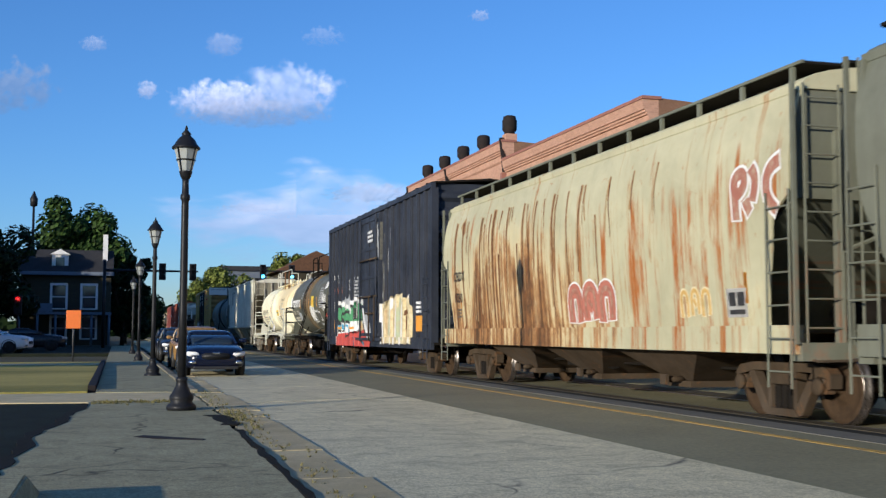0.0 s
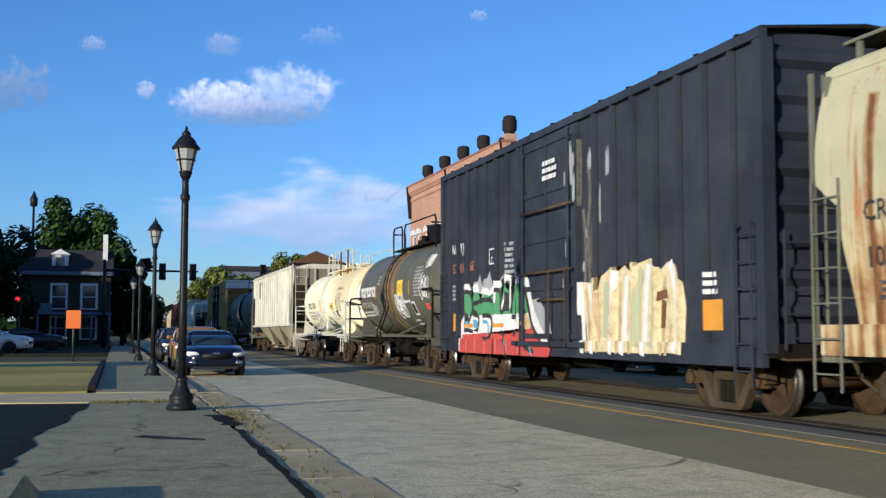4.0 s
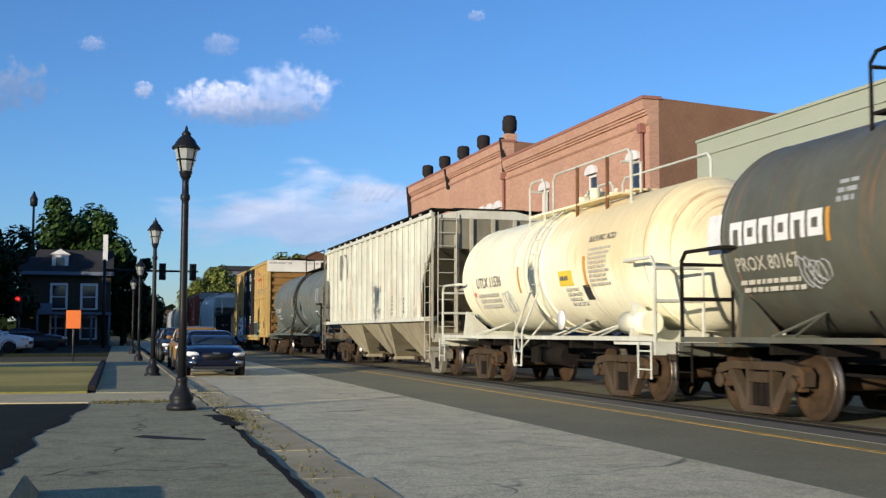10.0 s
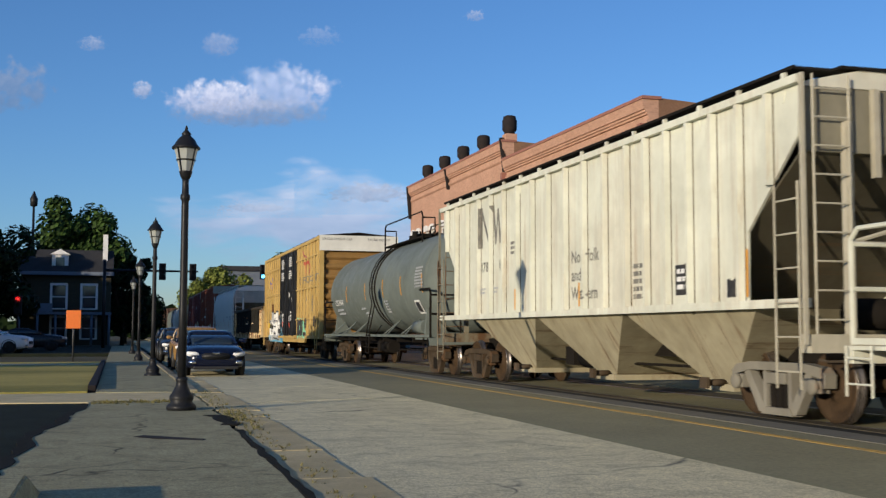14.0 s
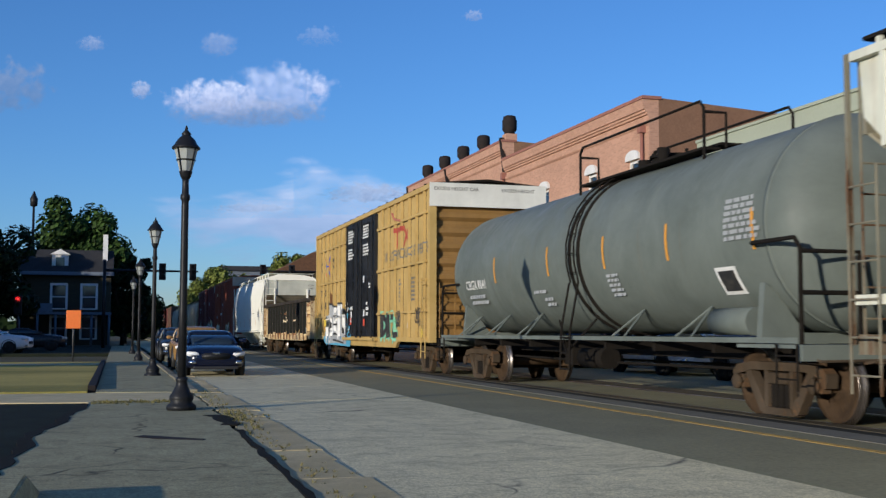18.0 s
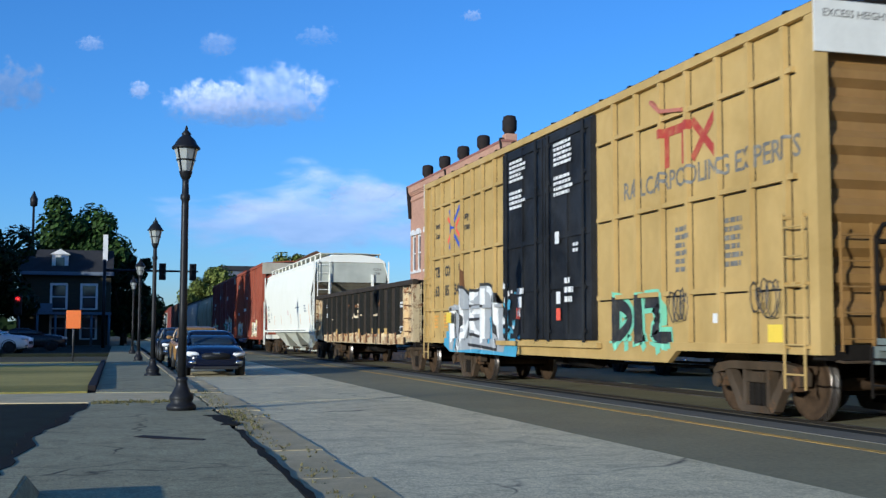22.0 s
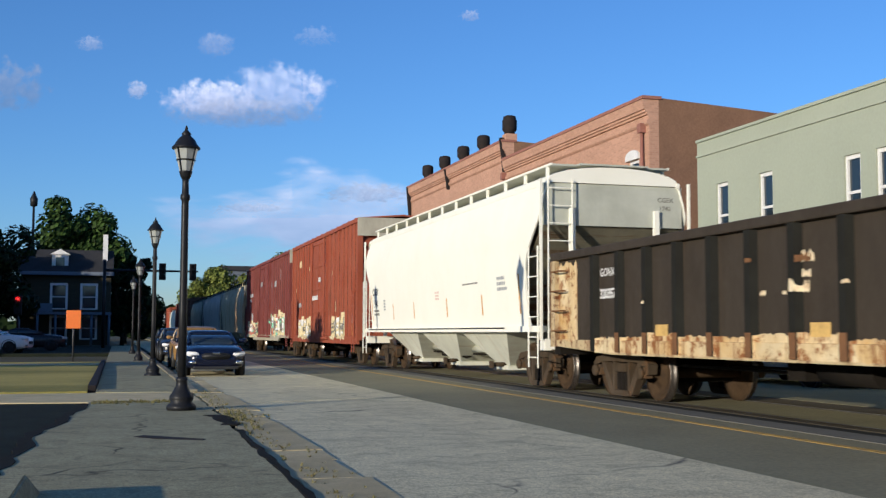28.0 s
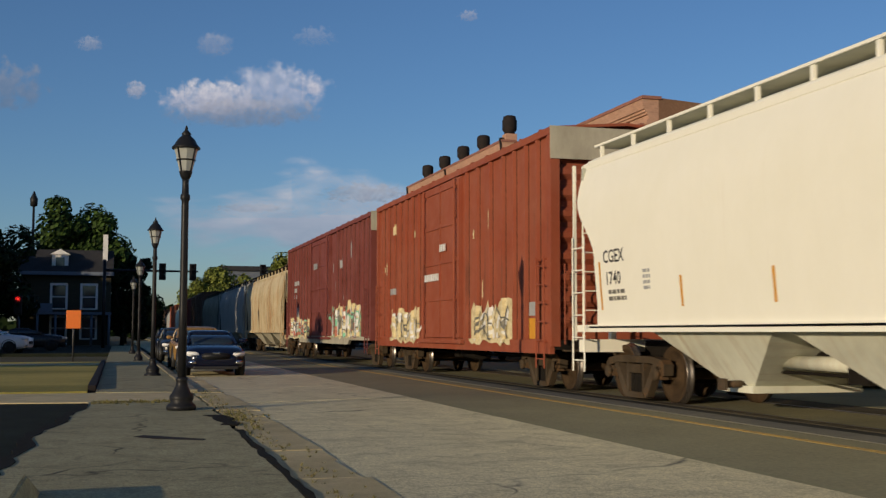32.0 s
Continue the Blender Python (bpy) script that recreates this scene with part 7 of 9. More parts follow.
# the rest of the train, only ever seen far off
P_TAN = car_paint("tan_hopper_paint", (0.52, 0.44, 0.28), (0.34, 0.14, 0.03), wide=0.6, streak=0.7, patch=0.3, dust=0.2)
P_PALEGREY = car_paint("pale_grey_paint", (0.34, 0.34, 0.32), streak=0.3, patch=0.15, dust=0.3)
CUT = [(4.1, 0.0), (3.3, 0.1), (2.2, 0.8), (1.25, 0.6)]
curved_hopper("covered_hopper", "tan covered hopper stained with rust runs", 188.0, 204.6, 4.1, P_TAN, CUT, P_UNDER, (190.4, 202.2, 3), P_DIRTYWHITE, sill=(1.1, 1.25))
curved_hopper("covered_hopper", "pale grey covered hopper with round sides", 205.6, 223.6, 4.1, P_PALEGREY, CUT, P_UNDER, (208, 221.4, 3), P_PALEGREY, sill=(1.1, 1.25))
curved_hopper("covered_hopper", "grey covered hopper with round sides", 224.6, 242.0, 4.1, P_GREY, CUT, P_UNDER, (227, 239.6, 3), P_GREY, sill=(1.1, 1.25))
boxcar("box_car", "brown box car with a plain sliding door", 243.0, 258.5, 4.9, P_BROWN, [244 + 0.9 * k for k in range(16)], [(249.5, 252.5)], belly=False)
boxcar("box_car", "maroon box car with a plain sliding door", 259.5, 275.0, 4.9, P_MAROON, [260.4 + 0.9 * k for k in range(16)], [(265.8, 268.8)], belly=False)
curved_hopper("covered_hopper", "white covered hopper with round sides", 276.0, 292.5, 4.1, P_OFFWHITE, CUT, P_UNDER, (278.4, 290, 3), P_OFFWHITE, sill=(1.1, 1.25))
boxcar("box_car", "oxide red box car with a plain sliding door", 293.5, 309.0, 4.9, P_RED, [294.4 + 0.9 * k for k in range(16)], [(299.8, 302.8)], belly=False)
curved_hopper("covered_hopper", "pale grey covered hopper with round sides", 310.0, 327.0, 4.1, P_PALEGREY, CUT, P_UNDER, (312.4, 324.6, 3), P_PALEGREY, sill=(1.1, 1.25))
boxcar("box_car", "brown box car with a plain sliding door", 328.0, 343.5, 4.9, P_BROWN, [329 + 0.9 * k for k in range(16)], [(334.5, 337.5)], belly=False)

# ---- near side: walk, kerb, lot and verge ----
def cracked(name, col, col2, cell=1.2, width=0.02, crack=(0.05, 0.047, 0.04), scale=0.8, grain=34):
    m = surface(name, col, col2, 0.93, scale=scale, grain=grain, relief=0.12, world=True, gritty=0.5)
    n, l, b = m.node_tree.nodes, m.node_tree.links, m.node_tree.nodes["Principled BSDF"]
    v = coords(n, l, (1, 1, 0.1), True)
    w = n.new("ShaderNodeVectorMath")
    w.operation = "MULTIPLY_ADD"
    t = n.new("ShaderNodeTexNoise")
    t.inputs["Scale"].default_value = 1.3
    l.new(v, t.inputs["Vector"])
    l.new(t.outputs["Color"], w.inputs[0])
    w.inputs[1].default_value = (0.9, 0.9, 0)
    l.new(v, w.inputs[2])
    vo = n.new("ShaderNodeTexVoronoi")
    vo.feature = "DISTANCE_TO_EDGE"
    vo.inputs["Scale"].default_value = cell
    l.new(w.outputs[0], vo.inputs["Vector"])
    line = ramp(n, l, vo.outputs["Distance"], [(0.0, 1.0), (width, 0.0)])
    line = math2(n, l, "MULTIPLY", line, ramp(n, l, noise_tex(n, l, v, 0.7, 3), [(0.45, 0.0), (0.6, 1.0)]))
    old = b.inputs["Base Color"].links[0].from_socket
    stones = ramp(n, l, noise_tex(n, l, v, 46, 3, 0.8), [(0.36, 0.62), (0.5, 1.0), (0.66, 1.22)])
    blots = ramp(n, l, noise_tex(n, l, v, 2.6, 7, 0.72, 0.6), [(0.34, 0.74), (0.5, 1.0), (0.7, 1.1)])
    old = mixc(n, l, 1.0, mixc(n, l, 1.0, old, stones, "MULTIPLY"), blots, "MULTIPLY")
    l.new(mixc(n, l, line, old, crack), b.inputs["Base Color"])
    return m


# kerb tone darkened to stand in for shade on its face
M_SHADEKERB = surface("shaded_grey_kerb", (0.30, 0.27, 0.19), (0.18, 0.165, 0.12), 0.92, scale=2.0, grain=40, relief=0.1, world=True)
M_WALKC = cracked("patched_walk", (0.41, 0.375, 0.22), (0.29, 0.265, 0.155), 0.5, 0.012, (0.05, 0.047, 0.035), 0.6, 16)
M_LANE = cracked("old_concrete_lane", (0.78, 0.69, 0.43), (0.57, 0.50, 0.31), 0.28, 0.006, (0.12, 0.11, 0.09), 0.9, 15)
M_LEAFDRY = surface("dry_weed", (0.22, 0.19, 0.07), (0.11, 0.11, 0.04), 0.9, scale=3, grain=30)

walkway = thing("pavement", "patched grey asphalt footway along the street", "pavement", kind="structure")


def sheet(name, poly, z0, z1, mat, parent):
    bm = bm_new()
    prism(bm, poly, "z", z0, z1)
    return part(name, bm, mat, parent)


def askew(y):
    """How far the footway's kerb bends in towards the near end, from 0 to 1."""
    return max(0.0, min(1.0, (14 - y) / 8))


rnd = random.Random(11)
edge = [(-0.95, -14.0), (-0.95, 4.0), (-0.9, 9.0), (-0.86, 10.5), (-0.80, 11.6), (-0.86, 12.6), (-0.80, 13.4), (-0.62, 14.6), (-0.60, 15.5), (-0.50, 16.6), (-0.42, 17.8), (-0.38, 18.6)]
kerbline = []
y = -14.0
while y < 18.6:
    kerbline.append((1.34 - 0.1 * askew(y) + rnd.uniform(-0.05, 0.04), y))
    y += rnd.uniform(0.35, 0.8)
sheet("footway", edge + [(1.3, 18.6)] + kerbline[::-1], -0.3, 0.02, M_WALKC, walkway)
sheet("crossing_slab", [(-9, 19.6), (-9, 21.6), (1.3, 21.4), (1.34, 18.62), (-0.38, 18.62)], -0.3, 0.014, M_KERB, walkway)
sheet("footway", [(-0.34, 21.62), (-0.34, 95), (1.3, 95), (1.3, 21.42)], -0.3, 0.02, M_WALKC, walkway)
bm = bm_new()
box(bm, 1.31, 1.46, 21.4, 95, -0.3, 0.06)
part("kerb", bm, M_SHADEKERB, walkway)
slab("car_park", "dark asphalt lot beside the footway", -60, -0.25, -14, 19.7, -0.3, 0.0, M_LOT, category="car park")
slab("street", "side street of worn dark asphalt", -80, 1.79, 62, 96, -0.3, 0.005, M_LOT, category="road")
verge = slab("grass_verge", "strip of dry patchy grass beside the footway", -22, -0.5, 22.0, 44.0, -0.3, 0.02, M_GRASS, kind="stuff", category="grass")
slab("edging", "low dark timber edging along the grass", -0.5, -0.36, 22.6, 43.5, -0.3, 0.10, M_SOOT, category="edging", kind="structure")
slab("path", "pale concrete path across the grass", -22, -0.5, 39.5, 41.2, -0.2, 0.028, M_KERB, category="path")

gut = thing("gutter", "row of broken yellowish concrete gutter slabs", "gutter", kind="structure")
y = -14.0
k = 0
while y < 32:
    d = rnd.uniform(0.7, 1.9)
    bm = bm_new()
    a, b = 1.38 - 0.1 * askew(y) + rnd.uniform(-0.02, 0.02), 1.90 - 0.08 * askew(y) + rnd.uniform(-0.02, 0.08)
    z = rnd.uniform(0.005, 0.014)
    v = box(bm, a, b, y + 0.015, y + d - 0.015, -0.2, z)
    for q in v:
        q.co.x += rnd.uniform(-0.03, 0.03)
        q.co.z += rnd.uniform(-0.004, 0.004) if q.co.z > -0.1 else 0
    part("gutter_slab", bm, M_KERB, gut)
    y += d
bm = bm_new()
box(bm, 1.2, 1.50, 13.9, 15.3, -0.3, -0.03)
part("drain_inlet", bm, M_SOOT, gut)
lane = thing("concrete_lane", "worn pale concrete slabs with cracks and joints", "road", kind="structure")
y = -14.0
while y < 150:
    d = 4.6
    bm = bm_new()
    prism(bm, [(1.86 - 0.08 * askew(y), y + 0.012), (4.9, y + 0.012 + 0.9), (4.9, y + d - 0.012 + 0.9), (1.86 - 0.08 * askew(y + d), y + d - 0.012)], "z", -0.25, 0.0 + rnd.uniform(-0.004, 0.004))
    part("slab", bm, M_LANE, lane)
    y += d
# crumbled dark edges of the footway
rnd = random.Random(23)
M_DIRT = surface("dark_dirt", (0.022, 0.020, 0.014), (0.010, 0.009, 0.007), 0.97, scale=3, grain=20, relief=0.6, world=True)


def frayed(line, inner, outer, z, name):
    a, b = [], []
    for (xa, ya), (xb, yb) in zip(line, line[1:]):
        n = max(2, int(abs(yb - ya) / 0.3))
        for k in range(n):
            u = k / n
            x, y = xa + (xb - xa) * u, ya + (yb - ya) * u
            a.append((x - rnd.uniform(0.2, 1.0) * outer, y))
            b.append((x + rnd.uniform(0.1, 1.0) * inner, y + rnd.uniform(-0.03, 0.03)))
    part(name, prism_mesh(a + b[::-1], z), M_DIRT, walkway)


def prism_mesh(poly, z):
    bm = bm_new()
    prism(bm, poly, "z", -0.02, z)
    return bm


frayed(edge[1:], 0.09, 0.10, 0.026, "crumbled_edge")
frayed([(1.22, 5.0), (1.36, 13.2)], 0.05, 0.07, 0.025, "crumbled_edge")
frayed([(1.33, 13.6), (1.30, 15.6)], 0.16, 0.20, 0.0255, "crumbled_edge")
frayed([(-0.3, 18.66), (1.2, 18.70)], 0.05, 0.05, 0.0245, "crumbled_edge")
# weeds in the gutter and on the verge
verts, faces = [], []
for k in range(620):
    if k < 400:
        px, py = 1.40 + abs(rnd.gauss(0, 0.2)), rnd.uniform(5, 22) if k % 3 else rnd.gauss(15.2, 0.7)
        h = rnd.uniform(0.012, 0.035)
    else:
        px, py, h = rnd.uniform(-0.35, 0.9), rnd.gauss(18.4, 0.25), rnd.uniform(0.01, 0.035)
    z = 0.022 if px < 1.3 else 0.01
    a = rnd.uniform(0, 6.28)
    for _ in range(3):
        a += 2.1
        dx, dy = math.cos(a) * 0.012, math.sin(a) * 0.012
        lx, ly = rnd.uniform(-0.04, 0.04), rnd.uniform(-0.04, 0.04)
        i = len(verts)
        verts += [(px - dx, py - dy, z - 0.01), (px + dx, py + dy, z - 0.01), (px + lx, py + ly, z + h)]
        faces.append((i, i + 1, i + 2))
me = bpy.data.meshes.new("weeds")
me.from_pydata(verts, [], faces)
me.materials.append(M_LEAFDRY)
tagged(new("dry_weeds", me), "dry weeds in the gutter and at the footway's edge", "weeds", kind="stuff")
# dark strip in the footway and the raised block
bm = bm_new()
prism(bm, [(0.20, 12.30), (0.42, 12.02), (0.86, 11.75), (0.90, 11.85), (0.55, 12.2), (0.30, 12.45)], "z", 0.0, 0.026)
thing("drain_cover", "dark strip set in the footway", "drain cover", bm, M_SOOT)
bm = bm_new()
low = [bm.verts.new((x, y, 0.0)) for x, y in ((-0.95, 5.2), (-0.46, 5.2), (-0.47, 8.35), (-0.95, 8.35))]
high = [bm.verts.new((x, y, 0.2)) for x, y in ((-0.80, 5.5), (-0.54, 5.5), (-0.53, 7.75), (-0.80, 7.75))]
bm.faces.new(low[::-1]), bm.faces.new(high)
for k in range(4):
    bm.faces.new((low[k], low[(k + 1) % 4], high[(k + 1) % 4], high[k]))
bmesh.ops.bevel(bm, geom=bm.edges[:], offset=0.015, segments=2, affect="EDGES")
thing("parking_block", "weathered concrete parking block at the footway's edge", "parking block", bm, M_WALKC, at=pose(0, 0, 0))


# ---- street lamps ----
M_LAMPGLASS = glass("lamp_glass", (0.36, 0.38, 0.36), 0.15)


def street_lamp(x, y, z=0.02):
    lamp = thing("street_lamp", "black cast iron street lamp with a glazed lantern", "street lamp", at=pose(x, y, z), group="street lamps along the footway")
    bm = bm_new()
    lathe(bm, [(0.20, 0), (0.21, 0.04), (0.20, 0.07), (0.15, 0.11), (0.17, 0.16), (0.165, 0.20), (0.12, 0.26), (0.085, 0.34), (0.075, 0.40), (0.09, 0.43), (0.07, 0.46)], n=16)
    part("base", bm, M_BLACK, lamp)
    bm = bm_new()
    lathe(bm, [(0.062, 0.45), (0.055, 1.4), (0.05, 2.9), (0.05, 2.95), (0.068, 2.98), (0.068, 3.03), (0.05, 3.06), (0.045, 3.22), (0.05, 3.26)], n=14)
    part("post", bm, M_BLACK, lamp)
    bm = bm_new()
    lathe(bm, [(0.05, 3.26), (0.075, 3.31), (0.09, 3.36), (0.095, 3.38)], n=12)
    head = part("lantern", bm, M_BLACK, lamp)
    bm = bm_new()
    lathe(bm, [(0.088, 3.381), (0.165, 3.70)], n=8, smooth=False)
    part("lantern_glass", bm, M_LAMPGLASS, head, "pale glass of the lantern")
    bm = bm_new()
    for k in range(4):
        a = math.pi / 4 + k * math.pi / 2
        cyl(bm, (0.092 * math.cos(a), 0.092 * math.sin(a), 3.38), (0.172 * math.cos(a), 0.172 * math.sin(a), 3.71), 0.012, n=5)
    lathe(bm, [(0.14, 3.54), (0.137, 3.55), (0.137, 3.53)], n=8)
    part("lantern_bar", bm, M_BLACK, head)
    bm = bm_new()
    lathe(bm, [(0.20, 3.70), (0.20, 3.725), (0.165, 3.76), (0.12, 3.84), (0.075, 3.88), (0.06, 3.90), (0.07, 3.92), (0.035, 3.96), (0.02, 3.98), (0.022, 4.0), (0.008, 4.04)], n=16)
    part("cap", bm, M_BLACK, head)
    return lamp


lamp = street_lamp(0.90, 16.4)
for x, y, z in ((0.90, 29.6, -0.01), (0.84, 45.5, -0.05), (0.8, 60.0, -0.06)):
    copy_thing(lamp, pose(x, y, z))

# ---- cars ----
P_CARBLUE = surface("navy_car_paint", (0.006, 0.009, 0.026), (0.005, 0.007, 0.02), 0.16, scale=1, grain=60, relief=0.0)
P_CARTAN = surface("tan_car_paint", (0.30, 0.17, 0.05), (0.25, 0.14, 0.04), 0.3, scale=1, grain=60, relief=0.0)
P_CARSILVER = surface("silver_car_paint", (0.45, 0.46, 0.48), (0.40, 0.41, 0.43), 0.3, 0.3, scale=1, grain=60, relief=0.0)
P_CARWHITE = surface("white_car_paint", (0.75, 0.75, 0.74), (0.70, 0.70, 0.69), 0.3, scale=1, grain=60, relief=0.0)
P_TYRE = surface("tyre_rubber", (0.015, 0.015, 0.015), (0.03, 0.028, 0.025), 0.85, scale=6, grain=40)
P_CHROME = surface("bright_metal", (0.65, 0.65, 0.66), (0.5, 0.5, 0.5), 0.18, 1.0, scale=3, grain=20, relief=0.0)
P_LENS = glass("lamp_lens", (0.75, 0.75, 0.75), 0.1)
for m in (P_CARBLUE, P_CARDARK):
    m.node_tree.nodes["Principled BSDF"].inputs["Specular IOR Level"].default_value = 0.4
P_DARKPLASTIC = surface("dark_plastic", (0.02, 0.02, 0.02), None, 0.6, scale=3, grain=40)


def hoops(bm, rings, ends=(True, True)):
    """Skin a row of rings of points, all of one count."""
    rows = [[bm.verts.new(q) for q in g] for g in rings]
    n = len(rows[0])
    for a, b in zip(rows, rows[1:]):
        for k in range(n):
            bm.faces.new((a[k], a[(k + 1) % n], b[(k + 1) % n], b[k])).smooth = True
    for g, want in ((rows[0], ends[0]), (rows[-1], ends[1])):
        if want:
            bm.faces.new(g).smooth = True


def squarish(a, b, e, n=24):
    """Points of a rounded rectangle with half sides a and b."""
    f = lambda v: math.copysign(abs(v) ** e, v)
    return [(a * f(math.cos(k * math.tau / n)), b * f(math.sin(k * math.tau / n))) for k in range(n)]


def automobile(name, label, paint, m, long=4.5, wide=1.78, high=1.42, hood=0.98, pickup=False):
    """A parked car, its nose towards -y."""
    car = thing(name, label, "car", at=m)
    w, L = wide / 2, long
    bm = bm_new()
    rings = []
    for y, lo, hi, k in ((-0.03, 0.36, 0.60, 0.62), (0.02, 0.28, hood - 0.22, 0.78), (0.12, 0.23, hood - 0.13, 0.88), (0.4, 0.2, hood - 0.06, 0.96), (1.1, 0.19, hood + 0.01, 1.0),
                         (1.9, 0.19, hood + 0.03, 1.0), (L - 1.3, 0.19, hood + 0.05, 1.0), (L - 0.6, 0.22, hood + 0.05, 0.97), (L - 0.15, 0.28, hood, 0.88), (L, 0.38, hood - 0.12, 0.7)):
        rings.append([(x, y, (lo + hi) / 2 + z) for x, z in squarish(w * k, (hi - lo) / 2, 0.42)])
    hoops(bm, rings)
    part("body", bm, paint, car)
    rb = L - 0.35 if not pickup else L * 0.62
    levels = ((hood - 0.04, 1.15, rb, 0.90), (hood + 0.5 * (high - hood), 1.62, rb - 0.32, 0.82), (high - 0.10, 2.02, rb - 0.72, 0.72))
    ring = lambda z, y0, y1, k, e=0.3: [(x, (y0 + y1) / 2 + y, z) for x, y in squarish(w * k, (y1 - y0) / 2, e)]
    bm = bm_new()
    hoops(bm, [ring(*q) for q in levels])
    part("cabin_glass", bm, M_GLASS, car, "dark window glass")
    bm = bm_new()
    y0, y1 = 2.02, rb - 0.72
    hoops(bm, [ring(high - 0.105, y0 - 0.03, y1 + 0.03, 0.735), ring(high - 0.07, y0 + 0.01, y1 - 0.01, 0.725), ring(high - 0.02, y0 + 0.16, y1 - 0.16, 0.64), ring(high, y0 + 0.4, y1 - 0.4, 0.45)])
    part("roof", bm, paint, car)
    for s in (-1, 1):
        for pa, pb in (((0.80, 1.24, hood), (0.69, 2.05, high - 0.09)), ((0.86, rb - 0.06, hood), (0.70, rb - 0.75, high - 0.09)), ((0.905, 2.75, hood), (0.735, 2.75, high - 0.09))):
            bm = bm_new()
            cyl(bm, (s * w * pa[0], pa[1], pa[2]), (s * w * pb[0], pb[1], pb[2]), 0.04, n=6)
            part("pillar", bm, paint, car)
        bm = bm_new()
        hoops(bm, [[(s * (w + d), 1.5 + y, hood + 0.1 + z) for y, z in squarish(a, a * 0.75, 0.6, 12)] for d, a in ((-0.06, 0.03), (0.02, 0.07), (0.12, 0.085), (0.16, 0.05))])
        part("mirror", bm, paint, car)
        bm = bm_new()
        hoops(bm, [[(s * w * 0.74 + x * (1 + 0.0 * q), q + abs(x * s + 0.0) * 0.0 + (0.10 if x * s > 0.08 else 0.0), hood - 0.24 + z + x * s * 0.12) for x, z in squarish(0.16, 0.065, 0.6, 16)] for q in (0.16, -0.015, -0.03)])
        part("headlight", bm, P_LENS, car, "clear headlight lens")
        bm = bm_new()
        hoops(bm, [[(s * w * 0.72 + x, q, 0.40 + z) for x, z in squarish(0.11, 0.05, 0.6, 12)] for q in (0.1, -0.012, -0.02)])
        part("fog_lamp", bm, P_CHROME, car, "bright fog lamp surround")
        bm = bm_new()
        hoops(bm, [[(s * w * 0.72 + x, L + q, hood - 0.18 + z) for x, z in squarish(0.14, 0.07, 0.6, 12)] for q in (-0.2, -0.02, -0.01)])
        part("tail_light", bm, F_RED, car)
    bm = bm_new()
    hoops(bm, [[(x, q, 0.55 + z) for x, z in squarish(w * 0.46, 0.085, 0.5, 16)] for q in (0.1, -0.035, -0.045)])
    part("grille", bm, M_BLACK, car)
    bm = bm_new()
    bevel_box(bm, -0.09, 0.09, -0.06, -0.044, 0.60, 0.65, 0.006)
    part("badge", bm, P_CHROME, car)
    bm = bm_new()
    bevel_box(bm, -w * 0.72, w * 0.72, -0.04, 0.3, 0.22, 0.30, 0.03)
    part("bumper_lip", bm, P_DARKPLASTIC, car)
    for yy in (0.88, L - 0.9):
        for s in (-1, 1):
            bm = bm_new()
            lathe(bm, [(0.2, s * (w - 0.2)), (0.30, s * (w - 0.2)), (0.325, s * (w - 0.17)), (0.325, s * (w - 0.03)), (0.30, s * (w + 0.012)), (0.2, s * (w + 0.008))], (0, yy, 0.325), 20, "x")
            wheel = part("wheel", bm, P_TYRE, car)
            bm = bm_new()
            lathe(bm, [(0.02, s * (w - 0.005)), (0.06, s * w), (0.19, s * (w - 0.01)), (0.205, s * (w + 0.014)), (0.19, s * (w - 0.04)), (0.02, s * (w - 0.04))], (0, yy, 0.325), 16, "x")
            part("rim", bm, P_CHROME, wheel)
            bm = bm_new()
            lathe(bm, [(0.30, s * (w - 0.12)), (0.385, s * (w - 0.12)), (0.39, s * (w - 0.0)), (0.36, s * (w + 0.005)), (0.345, s * (w - 0.03))], (0, yy, 0.335), 20, "x")
            part("wheel_arch", bm, P_DARKPLASTIC, car)
    return car


automobile("parked_car", "dark navy parked car facing the camera by the kerb", P_CARBLUE, pose(2.43, 29.1, -0.04), 4.6, 1.56, 1.21, 0.84)
automobile("parked_car", "tan parked car behind the navy one", P_CARTAN, pose(2.62, 37.0, -0.05), 4.4, 1.74, 1.36, 0.90)
automobile("parked_car", "dark parked car at the kerb", P_CARDARK, pose(2.55, 46.0, -0.05), 4.5, 1.76, 1.36, 0.90)
automobile("parked_car", "blue-black parked car at the kerb", P_CARBLUE, pose(2.6, 53.0, -0.05), 4.5, 1.76, 1.36, 0.90)
automobile("parked_car", "white car waiting in the side street", P_CARWHITE, pose(-4.4, 64.2, 0.0, 0, 0, 80), 4.4, 1.75, 1.42)
automobile("parked_car", "black car in the shade by the corner house", P_CARDARK, pose(-2.9, 72.0, 0.0, 0, 0, 95), 4.2, 1.75, 1.35)
automobile("parked_car", "silver pickup truck parked before the green building", P_CARSILVER, pose(14.7, 19.6, 0.0), 5.3, 1.86, 1.72, 1.10, True)
automobile("parked_car", "white car parked before the brick shop", P_CARWHITE, pose(14.8, 26.5, 0.0), 4.5, 1.78, 1.45)
automobile("parked_car", "dark car parked before the brick shop", P_CARDARK, pose(14.8, 33.2, 0.0), 4.5, 1.78, 1.45)
automobile("parked_car", "blue-black car parked along the far kerb", P_CARBLUE, pose(14.8, 12.6, 0.0), 4.6, 1.80, 1.45)
automobile("parked_car", "silver car parked along the far kerb", P_CARSILVER, pose(14.8, 41.5, 0.0), 4.6, 1.80, 1.45)

